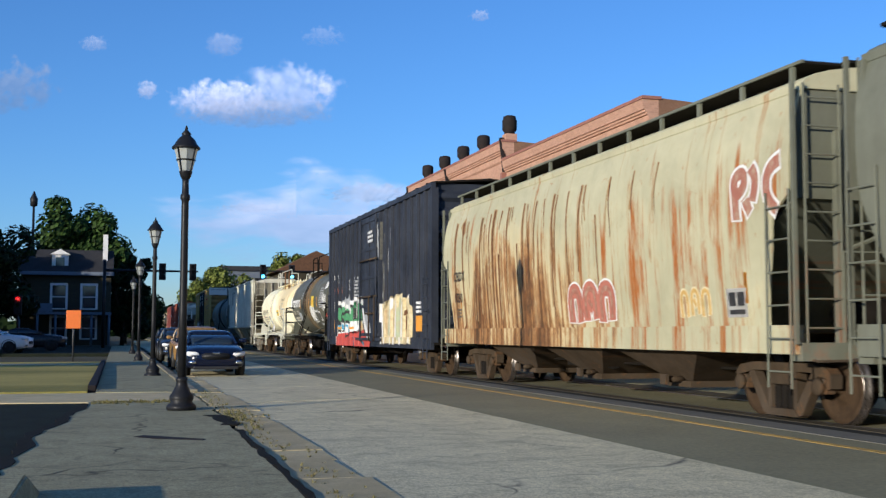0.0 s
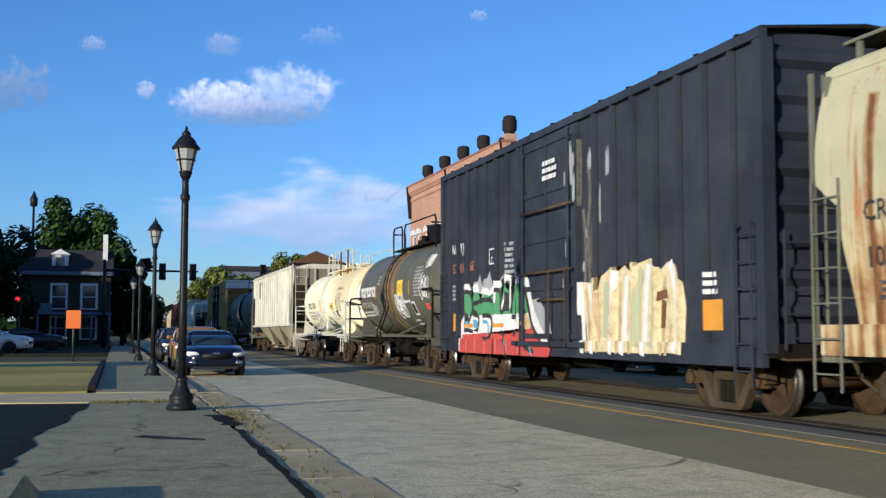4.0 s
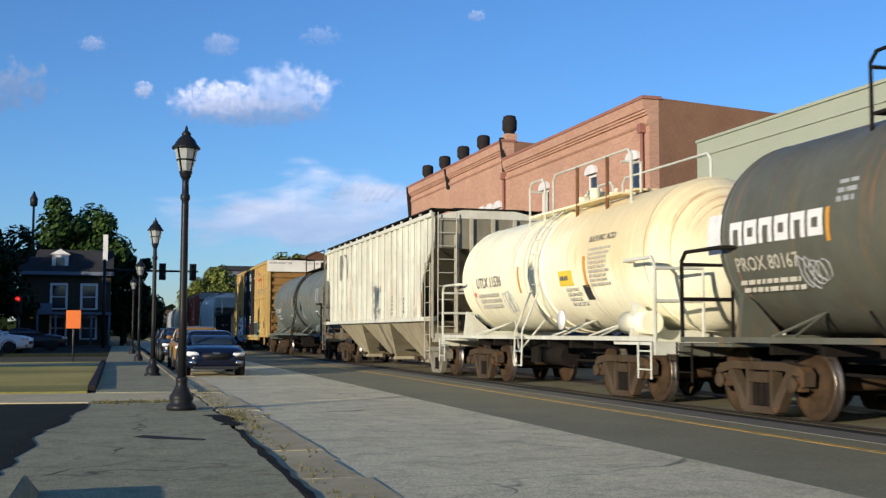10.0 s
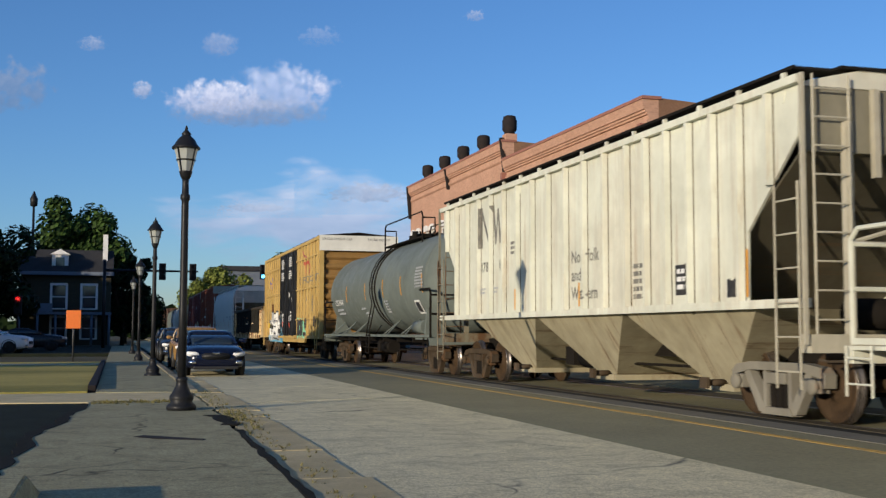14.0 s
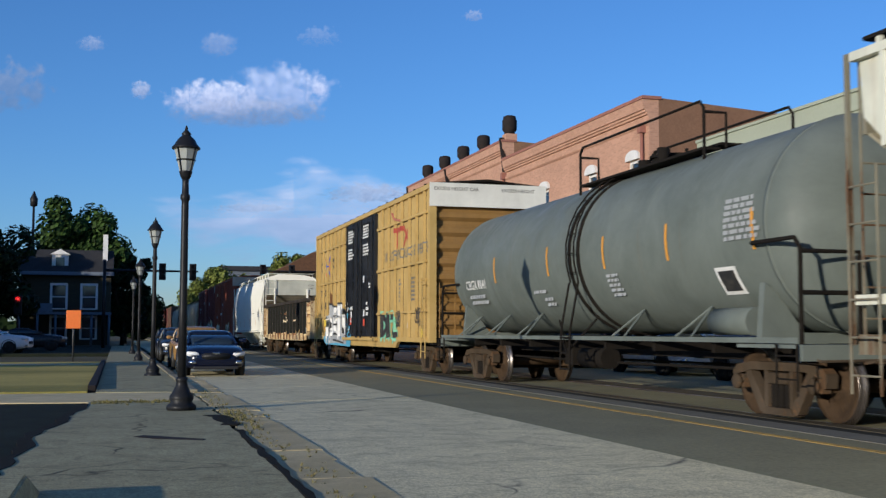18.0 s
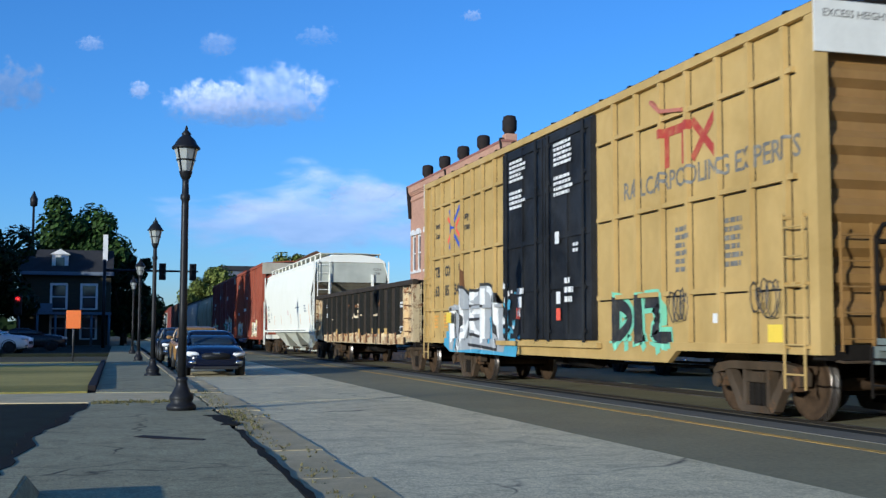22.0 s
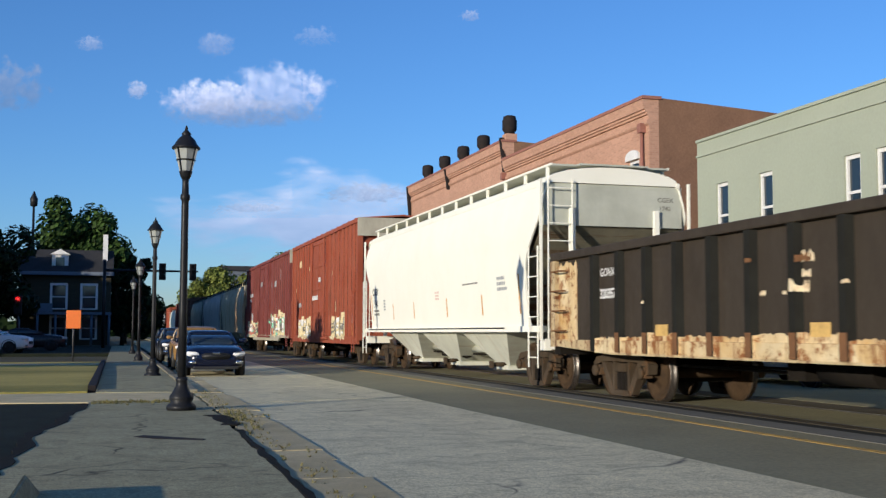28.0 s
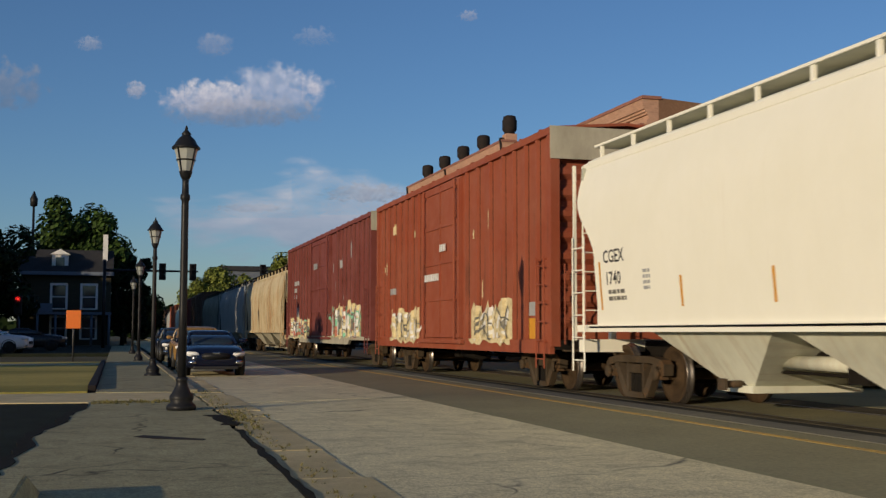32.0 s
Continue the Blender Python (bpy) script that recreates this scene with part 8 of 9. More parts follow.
# ---- signal, sign, pole ----
M_SIGNALRED = glow("red_signal_lens", (1.0, 0.05, 0.03), 1.6)
M_ORANGESIGN = flat_paint("orange_sign_face", (0.85, 0.20, 0.03), 0.5, 0.1)
M_GALV = surface("galvanised_steel", (0.10, 0.10, 0.10), (0.07, 0.07, 0.07), 0.5, 0.6, scale=4, grain=30)


def signal_head(parent, x, z, lit=None, size=1.0, lens=M_SIGNALRED):
    bm = bm_new()
    bevel_box(bm, x - 0.24, x + 0.24, -0.2, 0.1, z - 0.6, z + 0.6, 0.04)
    h = part("signal_head", bm, M_BLACK, parent)
    for k in range(3):
        bm = bm_new()
        cyl(bm, (x, -0.2, z + 0.38 - 0.38 * k), (x, -0.36, z + 0.38 - 0.38 * k), 0.14, n=12, caps=False)
        cyl(bm, (x, -0.20, z + 0.38 - 0.38 * k), (x, -0.21, z + 0.38 - 0.38 * k), 0.13 * size, n=12)
        part("lens", bm, lens if lit == k else M_SOOT, h)


mast = thing("traffic_signal", "mast arm traffic signal with dark signal heads", "traffic signal", at=pose(-0.9, 83.5, -0.05))
bm = bm_new()
cyl(bm, (0, 0, 0), (0, 0, 6.3), 0.14, 0.11)
part("pole", bm, M_BLACK, mast)
bm = bm_new()
cyl(bm, (0, 0, 5.55), (6.5, 0, 5.55), 0.1, 0.06)
part("arm", bm, M_BLACK, mast)
M_SIGNALGREEN = glow("green_signal_lens", (0.25, 0.8, 1.0), 2.0)
for x in (3.98, 6.12):
    signal_head(mast, x, 5.5)
bm = bm_new()
cyl(bm, (5.3, 0, 5.6), (5.3, 0, 6.9), 0.05)
part("antenna", bm, M_BLACK, mast)
mast = thing("traffic_signal", "far mast arm signal showing green over the street", "traffic signal", at=pose(17.4, 92.0, 0.1))
bm = bm_new()
cyl(bm, (0, 0, 0), (0, 0, 6.4), 0.13, 0.1)
part("pole", bm, M_BLACK, mast)
bm = bm_new()
cyl(bm, (0, 0, 6.0), (-6.6, 0, 6.0), 0.08, 0.05)
part("arm", bm, M_BLACK, mast)
for x in (-6.1, -3.75):
    signal_head(mast, x, 5.9, 2, 1.0, M_SIGNALGREEN)
post = thing("traffic_signal", "small corner signal showing red", "traffic signal", at=pose(-6.0, 76.0, 0))
bm = bm_new()
cyl(bm, (0, 0, 0), (0, 0, 3.4), 0.07)
part("pole", bm, M_BLACK, post)
signal_head(post, 0.0, 2.8, 0, 0.5)
sign = thing("road_sign", "plain orange work sign on a thin post", "road sign", at=pose(-1.6, 46.0, 0.0))
bm = bm_new()
cyl(bm, (0, 0.03, -0.1), (0, 0.03, 1.95), 0.03)
part("post", bm, M_GALV, sign)
bm = bm_new()
bevel_box(bm, -0.27, 0.27, -0.02, 0.0, 1.25, 1.95, 0.008)
part("panel", bm, M_ORANGESIGN, sign)
bm = bm_new()
cyl(bm, (0, 0, 0), (0, 0, 12.2), 0.16, 0.1)
lathe(bm, [(0.1, 12.2), (0.3, 12.3), (0.34, 12.9), (0.2, 13.2), (0.05, 13.6)], n=10)
thing("utility_pole", "tall dark pole with a lamp head", "pole", bm, M_BLACK, at=pose(-7.3, 106, 0))

# ---- trees ----
M_BARK = surface("bark", (0.06, 0.045, 0.03), (0.03, 0.024, 0.017), 0.95, scale=4, grain=25, relief=0.5)


def leaf_mat(name, col, col2):
    m, n, l, b = nodes_of(name)
    g = n.new("ShaderNodeNewGeometry")
    c = ramp(n, l, g.outputs["Random Per Island"], [(0.0, col2), (0.6, col), (1.0, tuple(min(1, x * 1.5) for x in col))])
    l.new(c, b.inputs["Base Color"])
    b.inputs["Roughness"].default_value = 0.6
    b.inputs["Specular IOR Level"].default_value = 0.12
    return m


# shade and sun are put into the leaf colours: near-black, middle, pale
L_DARK = leaf_mat("dark_shaded_leaves", (0.012, 0.024, 0.006), (0.004, 0.010, 0.003))
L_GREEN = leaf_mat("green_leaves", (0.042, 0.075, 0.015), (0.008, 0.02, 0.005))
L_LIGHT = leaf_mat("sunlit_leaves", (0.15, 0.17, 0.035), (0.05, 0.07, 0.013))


def tree(label, x, y, trunk_h, top, spread, leaves, seed, count=2600, leaf=0.42, low=None):
    r = random.Random(seed)
    t = thing("tree", label, "tree", at=pose(x, y, -0.1))
    bm = bm_new()
    rad = 0.028 * top
    cyl(bm, (0, 0, 0), (0.1, 0, trunk_h), rad, rad * 0.7, n=10)
    low = low if low is not None else trunk_h * 0.8
    tips = []
    for k in range(9):
        a = k * 2.4 + r.uniform(-0.4, 0.4)
        q = spread * r.uniform(0.35, 0.8)
        p1 = Vector((math.cos(a) * q * 0.4, math.sin(a) * q * 0.4, trunk_h + (top - trunk_h) * r.uniform(0.2, 0.4)))
        p2 = Vector((math.cos(a) * q, math.sin(a) * q, low + (top - low) * r.uniform(0.25, 0.85)))
        cyl(bm, (0.1, 0, trunk_h * r.uniform(0.75, 1)), p1, rad * 0.5, rad * 0.3, n=6)
        cyl(bm, p1, p2, rad * 0.3, rad * 0.1, n=5)
        tips.append(p2)
    part("trunk", bm, M_BARK, t)
    blobs = [(p, spread * r.uniform(0.22, 0.38)) for p in tips]
    for k in range(16):
        a, u = r.uniform(0, 6.28), r.uniform(0, 1)
        q = spread * r.uniform(0.1, 0.85) * (1 - 0.5 * abs(u - 0.4))
        blobs.append((Vector((math.cos(a) * q, math.sin(a) * q, low + (top - low) * (0.1 + 0.82 * u))), spread * r.uniform(0.18, 0.33)))
    vs, fs = [], []
    for k in range(int(count * 2.4)):
        c, br = blobs[k % len(blobs)]
        d = Vector((r.gauss(0, 1), r.gauss(0, 1), r.gauss(0, 1))).normalized()
        p = c + d * br * r.uniform(0.55, 1.08)
        if p.z < low * 0.8:
            continue
        n = (d + Vector((r.uniform(-0.8, 0.8), r.uniform(-0.8, 0.8), r.uniform(-0.3, 0.9)))).normalized()
        u = n.orthogonal().normalized()
        w = n.cross(u)
        s = leaf * 0.58 * r.uniform(0.6, 1.3)
        i = len(vs)
        vs += [tuple(p + u * s), tuple(p + w * s * 0.6 + n * s * 0.15), tuple(p - u * s), tuple(p - w * s * 0.6 + n * s * 0.1)]
        fs.append((i, i + 1, i + 2, i + 3))
    me = bpy.data.meshes.new("crown")
    me.from_pydata(vs, [], fs)
    me.materials.append(leaves)
    ob = part("crown", me, None, t)
    ob["kind"] = "stuff"
    return t


tree("broad green tree standing behind the corner house", -3.6, 121, 5.0, 14.6, 5.0, L_GREEN, 1, 5200, 0.46, 6.0)
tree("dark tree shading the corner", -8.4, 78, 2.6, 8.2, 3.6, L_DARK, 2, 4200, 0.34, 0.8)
# two unseen trees added past the left edge for their shade
tree("dark tree added beyond the left edge for shade", -11.5, 74, 3.0, 9.0, 4.0, L_DARK, 33, 3000, 0.36, 0.8)
tree("dark tree added beyond the left edge for shade", -15.5, 82, 3.6, 10.5, 4.8, L_DARK, 34, 3000, 0.42, 1.5)
# row of unseen trees added to shade the far train and street
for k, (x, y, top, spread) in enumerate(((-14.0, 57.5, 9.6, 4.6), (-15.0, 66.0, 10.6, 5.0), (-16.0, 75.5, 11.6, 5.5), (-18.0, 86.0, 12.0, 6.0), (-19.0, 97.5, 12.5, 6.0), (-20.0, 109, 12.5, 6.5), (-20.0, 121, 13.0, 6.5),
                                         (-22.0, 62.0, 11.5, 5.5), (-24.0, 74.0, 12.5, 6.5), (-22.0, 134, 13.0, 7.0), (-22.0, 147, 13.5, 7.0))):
    tree("tall dark tree added out of view to shade the far street", x, y, 5.0, top, spread, L_DARK, 61 + k, 4600, 0.62, 0.6)
# trees added to darken the house corner
tree("dark tree added beside the corner house to darken it", -13.0, 94.0, 2.0, 9.0, 3.8, L_DARK, 81, 4200, 0.42, 0.3)
tree("dark tree added beside the corner house to darken it", -9.4, 89.5, 1.5, 6.5, 2.8, L_DARK, 82, 3200, 0.36, 0.2)
# unseen tree added for a band of shade on the grass
tree("small dark tree added out of view to shade the grass", -10.5, 33.0, 1.2, 5.4, 2.6, L_DARK, 71, 1500, 0.34, 0.8)
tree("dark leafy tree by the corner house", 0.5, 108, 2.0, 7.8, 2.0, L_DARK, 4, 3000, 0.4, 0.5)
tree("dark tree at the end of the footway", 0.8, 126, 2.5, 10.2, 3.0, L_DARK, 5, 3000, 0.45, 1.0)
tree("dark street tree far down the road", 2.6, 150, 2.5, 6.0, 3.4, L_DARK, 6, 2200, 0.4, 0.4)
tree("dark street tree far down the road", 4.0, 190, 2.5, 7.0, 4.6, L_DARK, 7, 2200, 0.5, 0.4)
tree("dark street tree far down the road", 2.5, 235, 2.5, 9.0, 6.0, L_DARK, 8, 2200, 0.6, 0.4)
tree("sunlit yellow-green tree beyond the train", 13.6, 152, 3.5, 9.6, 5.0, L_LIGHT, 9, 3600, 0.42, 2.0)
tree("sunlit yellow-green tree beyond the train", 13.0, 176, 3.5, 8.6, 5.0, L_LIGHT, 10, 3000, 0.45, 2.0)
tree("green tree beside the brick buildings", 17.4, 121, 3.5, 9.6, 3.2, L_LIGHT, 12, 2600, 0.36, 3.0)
bm = bm_new()
r = random.Random(77)
vs, fs = [], []
for k in range(5200):
    x = r.uniform(-260, 300)
    y = r.uniform(360, 420)
    z = abs(r.gauss(0, 1)) * 3.2 + 0.2
    z = min(z, 9 + 2 * math.sin(x * 0.07) + 1.5 * math.sin(x * 0.19))
    s = r.uniform(1.2, 2.8)
    a = r.uniform(0, 3.14)
    i = len(vs)
    vs += [(x - s * math.cos(a), y, z - s * math.sin(a) * 0.6), (x + s * 0.5, y - 0.4, z + s * 0.6), (x + s * math.cos(a), y, z + s * math.sin(a) * 0.6), (x - s * 0.4, y + 0.4, z - s * 0.7)]
    fs.append((i, i + 1, i + 2, i + 3))
me = bpy.data.meshes.new("far_woods")
me.from_pydata(vs, [], fs)
me.materials.append(L_DARK)
tagged(new("far_woods", me), "distant dark wooded skyline", "woods", kind="stuff")
bm.free()

# ---- corner house ----
M_CLAP = surface("tan_clapboard", (0.065, 0.055, 0.036), (0.042, 0.036, 0.024), 0.85, scale=1.2, grain=14, stretch=(1, 1, 6))
M_ROOFDARK = surface("dark_shingle", (0.045, 0.045, 0.048), (0.028, 0.028, 0.03), 0.9, scale=2, grain=12)
M_BLUEWHITE = surface("pale_blue_paint", (0.16, 0.19, 0.24), (0.11, 0.135, 0.17), 0.7, scale=2, grain=20)
house = thing("corner_house", "two-storey tan house with dormer, porch and white trim", "house", at=pose(-3.15, 99.5, 0))
bm = bm_new()
hw = 4.6
wins = [(-2.05, -1.0, 3.1, 5.0), (0.35, 1.4, 3.1, 5.0), (-2.05, -1.0, 0.6, 2.3), (0.35, 1.4, 0.6, 2.3)]
tmp = [(a, b, c, d) for a, b, c, d in wins]
ys = sorted({-hw, 2.6, *[v for h in tmp for v in h[:2]]})
zs = sorted({0, 6.0, *[v for h in tmp for v in h[2:]]})
for a, b in zip(ys, ys[1:]):
    for c, d in zip(zs, zs[1:]):
        if not any(h[0] <= a and b <= h[1] and h[2] <= c and d <= h[3] for h in tmp):
            box(bm, a, b, 0, 0.25, c, d)
bmesh.ops.remove_doubles(bm, verts=bm.verts[:], dist=0.001)
part("front_wall", bm, M_CLAP, house)
bm = bm_new()
box(bm, -hw, -hw + 0.25, 0.25, 9, 0, 6)
box(bm, 2.35, 2.6, 0.25, 9, 0, 6)
box(bm, -hw + 0.25, 2.35, 8.75, 9, 0, 6)
part("side_wall", bm, M_CLAP, house)
for a, b, c, d in wins:
    w = new("window")
    w.parent = house
    bm = bm_new()
    for p, q in ((a - 0.18, a), (b, b + 0.18)):
        box(bm, p, q, -0.06, 0.1, c - 0.1, d + 0.2)
    box(bm, a, b, -0.055, 0.09, d, d + 0.2)
    box(bm, a, b, -0.055, 0.09, c - 0.1, c)
    box(bm, a, b, 0.02, 0.08, (c + d) / 2 - 0.04, (c + d) / 2 + 0.04)
    part("frame", bm, M_WHITE, w)
    bm = bm_new()
    box(bm, a, b, 0.1, 0.12, c, d)
    part("pane", bm, M_GLASS, w)
bm = bm_new()
prism(bm, [(-0.5, 6.0), (-0.5, 6.15), (1.6, 8.1), (7.4, 8.1), (9.4, 6.15), (9.4, 6.0)], "x", -hw - 0.3, 2.8)
part("roof", bm, M_ROOFDARK, house)
bm = bm_new()
box(bm, -hw - 0.3, 2.85, -0.62, -0.5, 5.85, 6.14)
part("eaves_board", bm, M_BLUEWHITE, house)
d = new("dormer")
d.parent = house
bm = bm_new()
box(bm, -2.15, -0.85, 0.05, 2.2, 6.2, 7.6)
prism(bm, [(-2.3, 7.6), (-1.5, 8.05), (-0.7, 7.6)], "y", -0.1, 2.2)
part("dormer_wall", bm, M_WHITE, d)
bm = bm_new()
box(bm, -1.85, -1.15, 0.02, 0.048, 6.4, 7.35)
part("pane", bm, M_GLASS, d)
bm = bm_new()
box(bm, 1.9, 2.3, 0.6, 1.2, 6.5, 9.4)
part("chimney", bm, M_WHITE, house, "white-painted chimney")
porch = new("porch")
porch.parent = house
bm = bm_new()
box(bm, -hw, 2.7, -2.2, -0.01, 2.55, 2.75)
part("porch_roof", bm, M_BLUEWHITE, porch)
for k in range(6):
    bm = bm_new()
    x = -hw + 0.15 + k * 1.4
    cyl(bm, (x, -2.0, 0.0), (x, -2.0, 2.549), 0.1)
    part("porch_post", bm, M_BLUEWHITE, porch)
bm = bm_new()
box(bm, -hw, -1.9, -2.15, -2.1, 2.76, 3.45)
part("balcony_rail", bm, M_BLUEWHITE, porch)

# ---- roofs beyond the train ----
M_SLATEWALL = surface("slate_grey_wall", (0.16, 0.18, 0.22), (0.12, 0.14, 0.17), 0.9, scale=1, grain=12)
far = thing("far_building", "low flat-roofed dark building behind trees", "building", at=pose(18.0, 172, 0))
bm = bm_new()
box(bm, -3, 8, 0, 12, 0, 10.4)
part("wall", bm, M_SLATEWALL, far)
bm = bm_new()
box(bm, -3.4, 8.4, -0.4, 12.4, 10.4, 11.1)
part("roof", bm, M_ROOFDARK, far)
hip = thing("hip_roofed_house", "house with a brown hipped roof", "house", at=pose(17.6, 104, 0))
bm = bm_new()
box(bm, -3.4, 3.6, -3, 6, 0, 6.6)
part("wall", bm, M_CLAP, hip)
bm = bm_new()
a = [bm.verts.new(p) for p in ((-4, -3.6, 6.6), (4.2, -3.6, 6.6), (4.2, 6.6, 6.6), (-4, 6.6, 6.6), (0.1, 0, 8.7), (0.1, 3, 8.7))]
for f in ((0, 1, 4), (1, 2, 5, 4), (2, 3, 5), (3, 0, 4, 5), (3, 2, 1, 0)):
    bm.faces.new([a[i] for i in f])
part("roof", bm, P_RUSTY, hip)

# ---- chimneys on the brick building ----
for k, (y, z) in enumerate(((54.75, 11.25), (59.1, 10.99), (62.9, 10.99), (66.8, 10.99), (70.8, 10.99))):
    c = thing("chimney_vent", "round sooty vent on the brick parapet", "vent", at=pose(FX + 0.35, y, z), group="vents on the parapet")
    bm = bm_new()
    box(bm, -0.3, 0.3, -0.3, 0.3, -1.3 if k == 0 else -0.1, 0.12)
    part("pier", bm, M_BRICK, c)
    bm = bm_new()
    lathe(bm, [(0.24, 0.12), (0.25, 0.3), (0.36, 0.45), (0.37, 0.9), (0.32, 1.02), (0.18, 1.07)] if k else [(0.26, 0.12), (0.28, 0.22), (0.38, 0.36), (0.38, 0.85), (0.34, 0.92), (0.33, 1.05), (0.2, 1.1)], n=14)
    part("cowl", bm, M_SOOT, c)
for b, y, z0, z1, mat in ((NEAR_BRICK, 38.5, 0.2, 9.0, M_COPING), (FAR_BRICK, 54.4, 0.2, 9.3, M_COPING)):
    bm = bm_new()
    cyl(bm, (-0.12, y, z0), (-0.12, y, z1 - 0.35), 0.07, n=8)
    box(bm, -0.25, -0.002, y - 0.14, y + 0.14, z1 - 0.35, z1)
    part("downpipe", bm, mat, b)
for y, z0, z1 in ((54.35, 9.35, 11.1), (64.6, 9.7, 10.9), (73.75, 8.8, 10.95)):
    bm = bm_new()
    prism(bm, [(-0.34, z1), (-0.12, z1), (-0.02, z0 + 0.2), (-0.02, z0), (-0.16, z0), (-0.2, z0 + 0.5)], "y", y - 0.12, y + 0.12)
    part("leader_head", bm, M_SOOT, FAR_BRICK, "black iron leader head")

# ---- plain unseen buildings added behind and beside the camera, blocking sky light ----
for nm, x0, x1, y0, y1, h in (("wall_west", -74, -60, -40, 14, 8.6), ("wall_south", -18, 40, -46, -30, 9.0), ("wall_east", 19, 32, -29.9, 3.9, 8.0)):
    bm = bm_new()
    box(bm, x0, x1, y0, y1, -0.2, h)
    thing(nm, "plain unseen brick building added to close the street", "building", bm, M_BRICK, kind="structure")


# ---- clouds ----
def cloud_mat(name, seed, wide, high, soft, bright, dense=1.0, stretch=(1, 1, 1), scale=1.0, ragged=2.6):
    m = bpy.data.materials.new(name)
    m.use_nodes = True
    n, l = m.node_tree.nodes, m.node_tree.links
    n.clear()
    out = n.new("ShaderNodeOutputMaterial")
    mix, tr, em = n.new("ShaderNodeMixShader"), n.new("ShaderNodeBsdfTransparent"), n.new("ShaderNodeEmission")
    v = coords(n, l)
    sep = n.new("ShaderNodeSeparateXYZ")
    l.new(v, sep.inputs[0])
    dx = math2(n, l, "POWER", math2(n, l, "ABSOLUTE", math2(n, l, "DIVIDE", sep.outputs[0], wide), 0), 2.0)
    zz = math2(n, l, "DIVIDE", sep.outputs[1], high)
    lowside = math2(n, l, "MULTIPLY", math2(n, l, "MINIMUM", zz, 0.0), 1.25)
    upside = math2(n, l, "MAXIMUM", zz, 0.0)
    dz = math2(n, l, "POWER", math2(n, l, "SUBTRACT", upside, lowside), 2.0)
    body = math2(n, l, "SUBTRACT", 1.0, math2(n, l, "ADD", dx, dz))
    mp = n.new("ShaderNodeMapping")
    mp.inputs["Location"].default_value = (seed * 31.7, seed * 17.3, 0)
    mp.inputs["Scale"].default_value = stretch
    l.new(v, mp.inputs[0])
    nz = noise_tex(n, l, mp.outputs[0], 2.4 * scale / high, 4, 0.5, 0.2)
    puff = math2(n, l, "ADD", body, math2(n, l, "MULTIPLY", math2(n, l, "SUBTRACT", nz, 0.5), ragged))
    alpha = ramp(n, l, math2(n, l, "MULTIPLY", puff, 1.0), [(0.12, 0.0), (0.12 + soft, dense)], "EASE")
    # bright top and grey base are painted into the glow, not lit
    tone = math2(n, l, "ADD", math2(n, l, "MULTIPLY", zz, 0.5), math2(n, l, "MULTIPLY", noise_tex(n, l, mp.outputs[0], 4.0 * scale / high, 4, 0.5), 0.75))
    c = ramp(n, l, tone, [(0.05, (0.36 * bright, 0.44 * bright, 0.58 * bright)), (0.38, (0.50 * bright, 0.56 * bright, 0.68 * bright)), (0.8, (0.84 * bright, 0.85 * bright, 0.87 * bright))])
    l.new(c, em.inputs[0])
    l.new(alpha, mix.inputs[0])
    l.new(tr.outputs[0], mix.inputs[1])
    l.new(em.outputs[0], mix.inputs[2])
    l.new(mix.outputs[0], out.inputs[0])
    return m


DRIFTS = []
CLOUD_D = 1500.0
RIGHT, UP = SHOT.to_3x3().col[0], SHOT.to_3x3().col[1]
FWD = -SHOT.to_3x3().col[2]


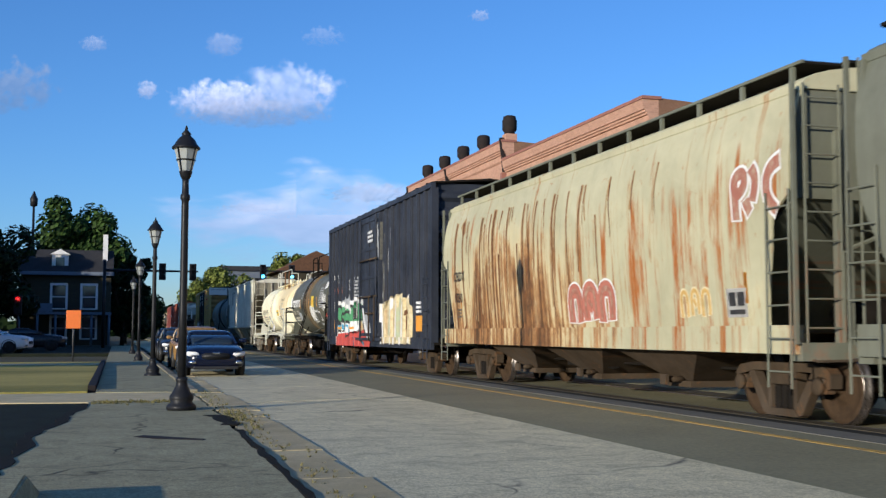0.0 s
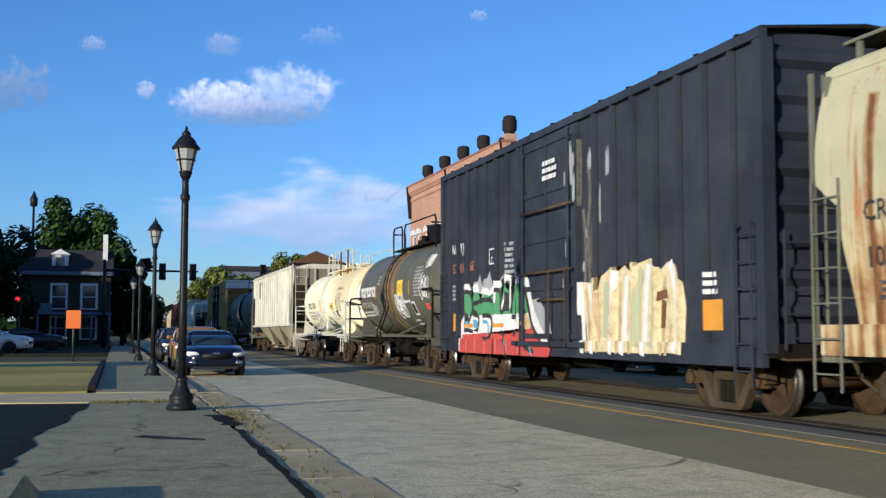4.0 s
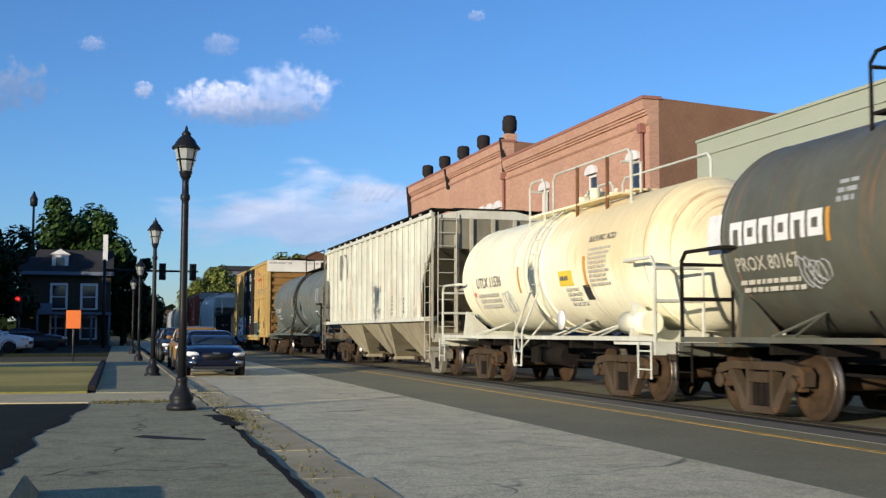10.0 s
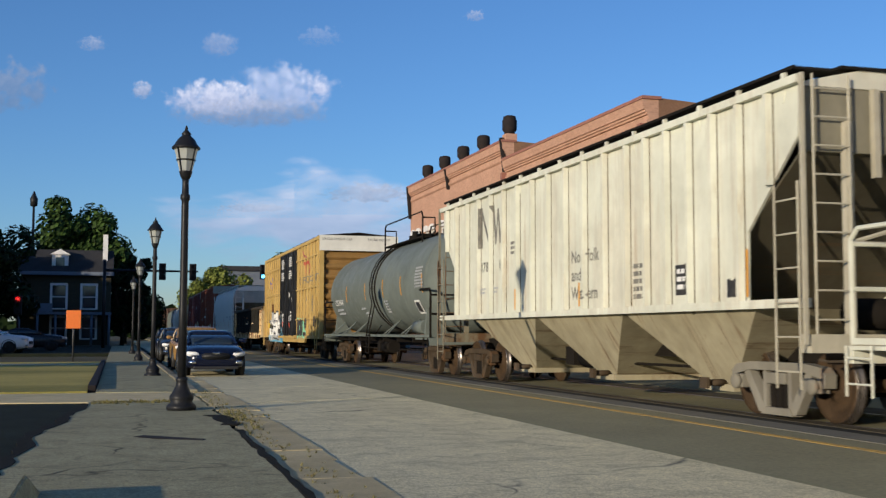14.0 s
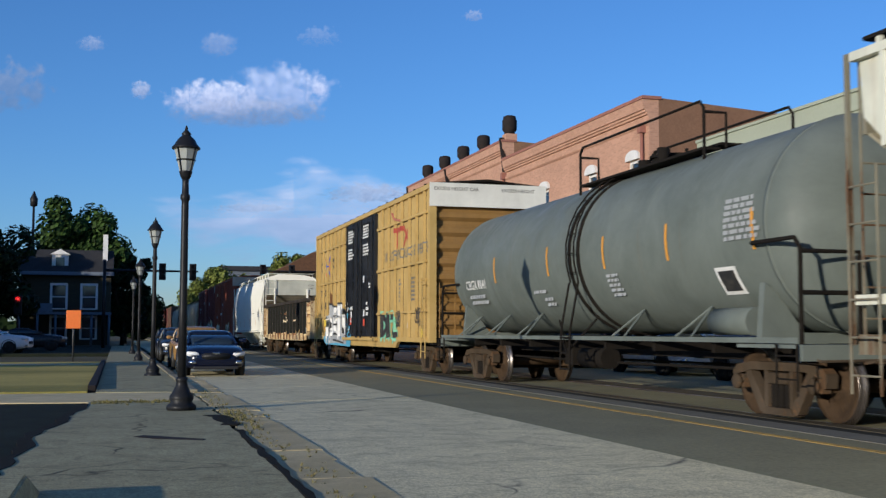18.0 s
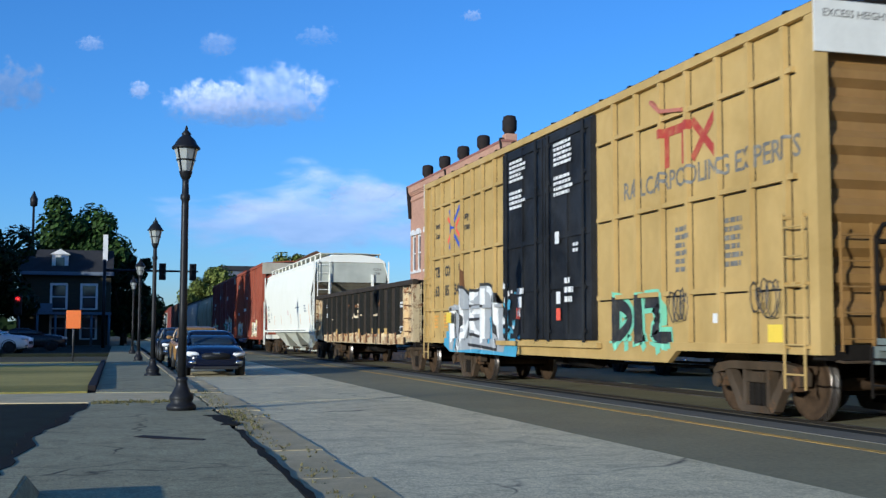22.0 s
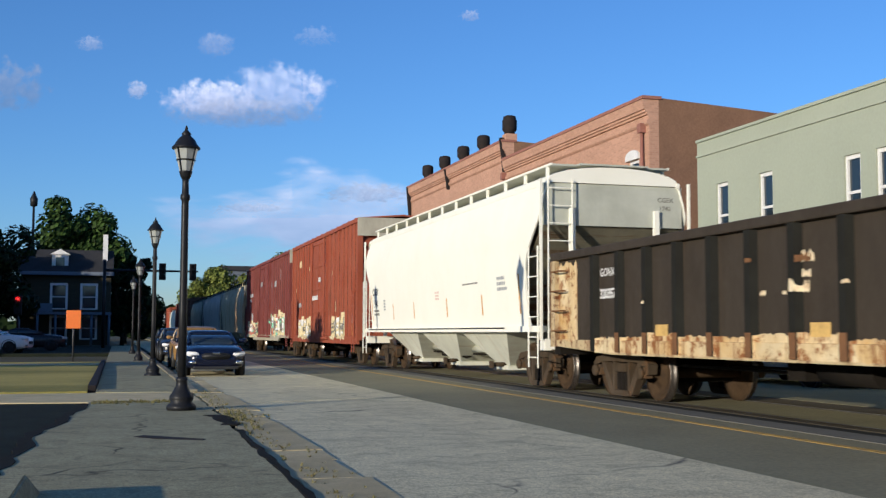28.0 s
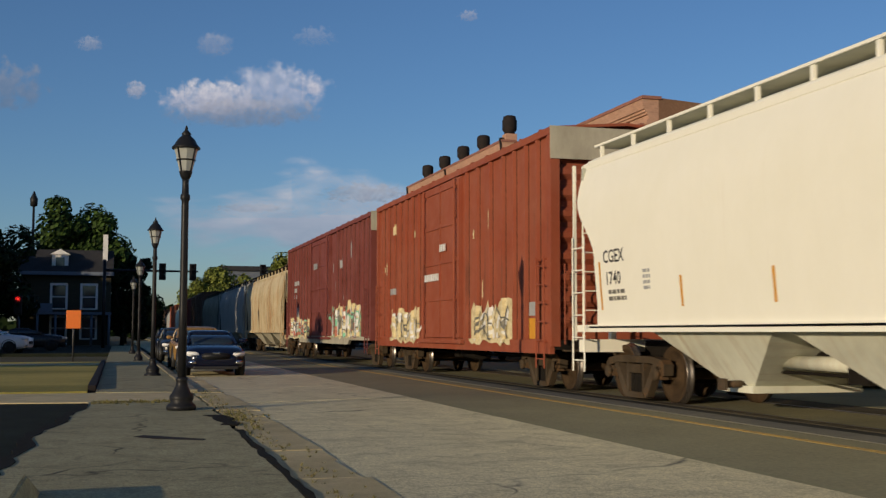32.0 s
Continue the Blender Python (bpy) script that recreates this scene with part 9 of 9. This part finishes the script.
def cloud(px, py, wide, high, seed, drift, label, soft=0.3, bright=0.85, dense=1.0, stretch=(1, 1, 1), scale=1.0, ragged=2.6):
    """A far flat cloud; px, py, wide, high in thousandths of the distance to it."""
    c = EYE + CLOUD_D * (FWD + RIGHT * px / 1000 + UP * py / 1000)
    w, h = wide * CLOUD_D / 1000, high * CLOUD_D / 1000
    bm = bm_new()
    v = [bm.verts.new((x * w * 1.5, y * h * 1.7, 0)) for x, y in ((-1, -1), (1, -1), (1, 1), (-1, 1))]
    bm.faces.new(v)
    m = SHOT.to_3x3().to_4x4()
    m.translation = c
    ob = thing("cloud", label, "cloud", bm, cloud_mat("cloud_white", seed, w, h, soft, bright, dense, stretch, scale, ragged), at=m, kind="structure")
    ob.visible_shadow = False
    DRIFTS.append((ob, 0, RIGHT * drift * CLOUD_D / 1000))


cloud(-166, 120, 82, 19, 21, -10, "grey flat base of a fair-weather cloud", 1.1, 0.62, 0.95, ragged=1.3, scale=0.8)
cloud(-138, 139, 54, 28, 3, -10, "bright white fair-weather cloud", 0.9, 1.12, 0.96, ragged=1.8)
cloud(-196, 131, 54, 22, 23, -10, "white tufts of a fair-weather cloud", 0.9, 1.06, 0.94, ragged=1.9)
cloud(-383, 142, 50, 28, 5, -9, "thin grey patch of cloud", 1.4, 0.52, 0.4)
cloud(-262, 140, 11, 11, 7, -10, "small white puff of cloud", 1.3, 0.9, 0.7, ragged=1.6)
cloud(-309, 181, 15, 9, 8, -4, "small thin puff of cloud", 1.7, 0.85, 0.4, ragged=1.6)
cloud(-194, 180, 19, 15, 9, -8, "small thin puff of cloud", 1.7, 0.85, 0.4, ragged=1.6)
cloud(-105, 187, 22, 12, 14, -8, "faint wisp of cloud", 1.8, 0.9, 0.2)
cloud(33, 206, 10, 7, 10, -10, "small thin puff of cloud", 1.2, 0.85, 0.4)
cloud(-64, 49, 44, 11, 11, -4, "low grey streak of cloud", 1.2, 0.62, 0.5, (0.5, 1, 1))
cloud(-165, 36, 40, 5, 16, -4, "low grey streak of cloud", 1.2, 0.6, 0.4, (0.4, 1, 1))
cloud(-100, 25, 170, 50, 12, -3, "thin pale veil of cloud over the horizon", 1.8, 0.95, 0.75, (0.35, 1, 1), 0.8)

# ---- what moves ----
def motions():
    for car, yc in CARS:
        walk(car, [(t, pose(TRACK_X, yc - way(t), 0)) for t in range(0, 33, 2)])
    near = {c for c, yc in CARS if yc < 200}
    for ws, car in WHEELSETS:
        if car in near:
            y = ws.location.y
            walk(ws, [(0.16 * k, pose(0, y, WHEEL_R, math.degrees(way(0.16 * k) / WHEEL_R))) for k in range(201)])
    for ob, _, dx in DRIFTS:
        walk(ob, [(0, ob.matrix_basis.copy()), (32, Matrix.Translation(dx) @ ob.matrix_basis)])


motions()
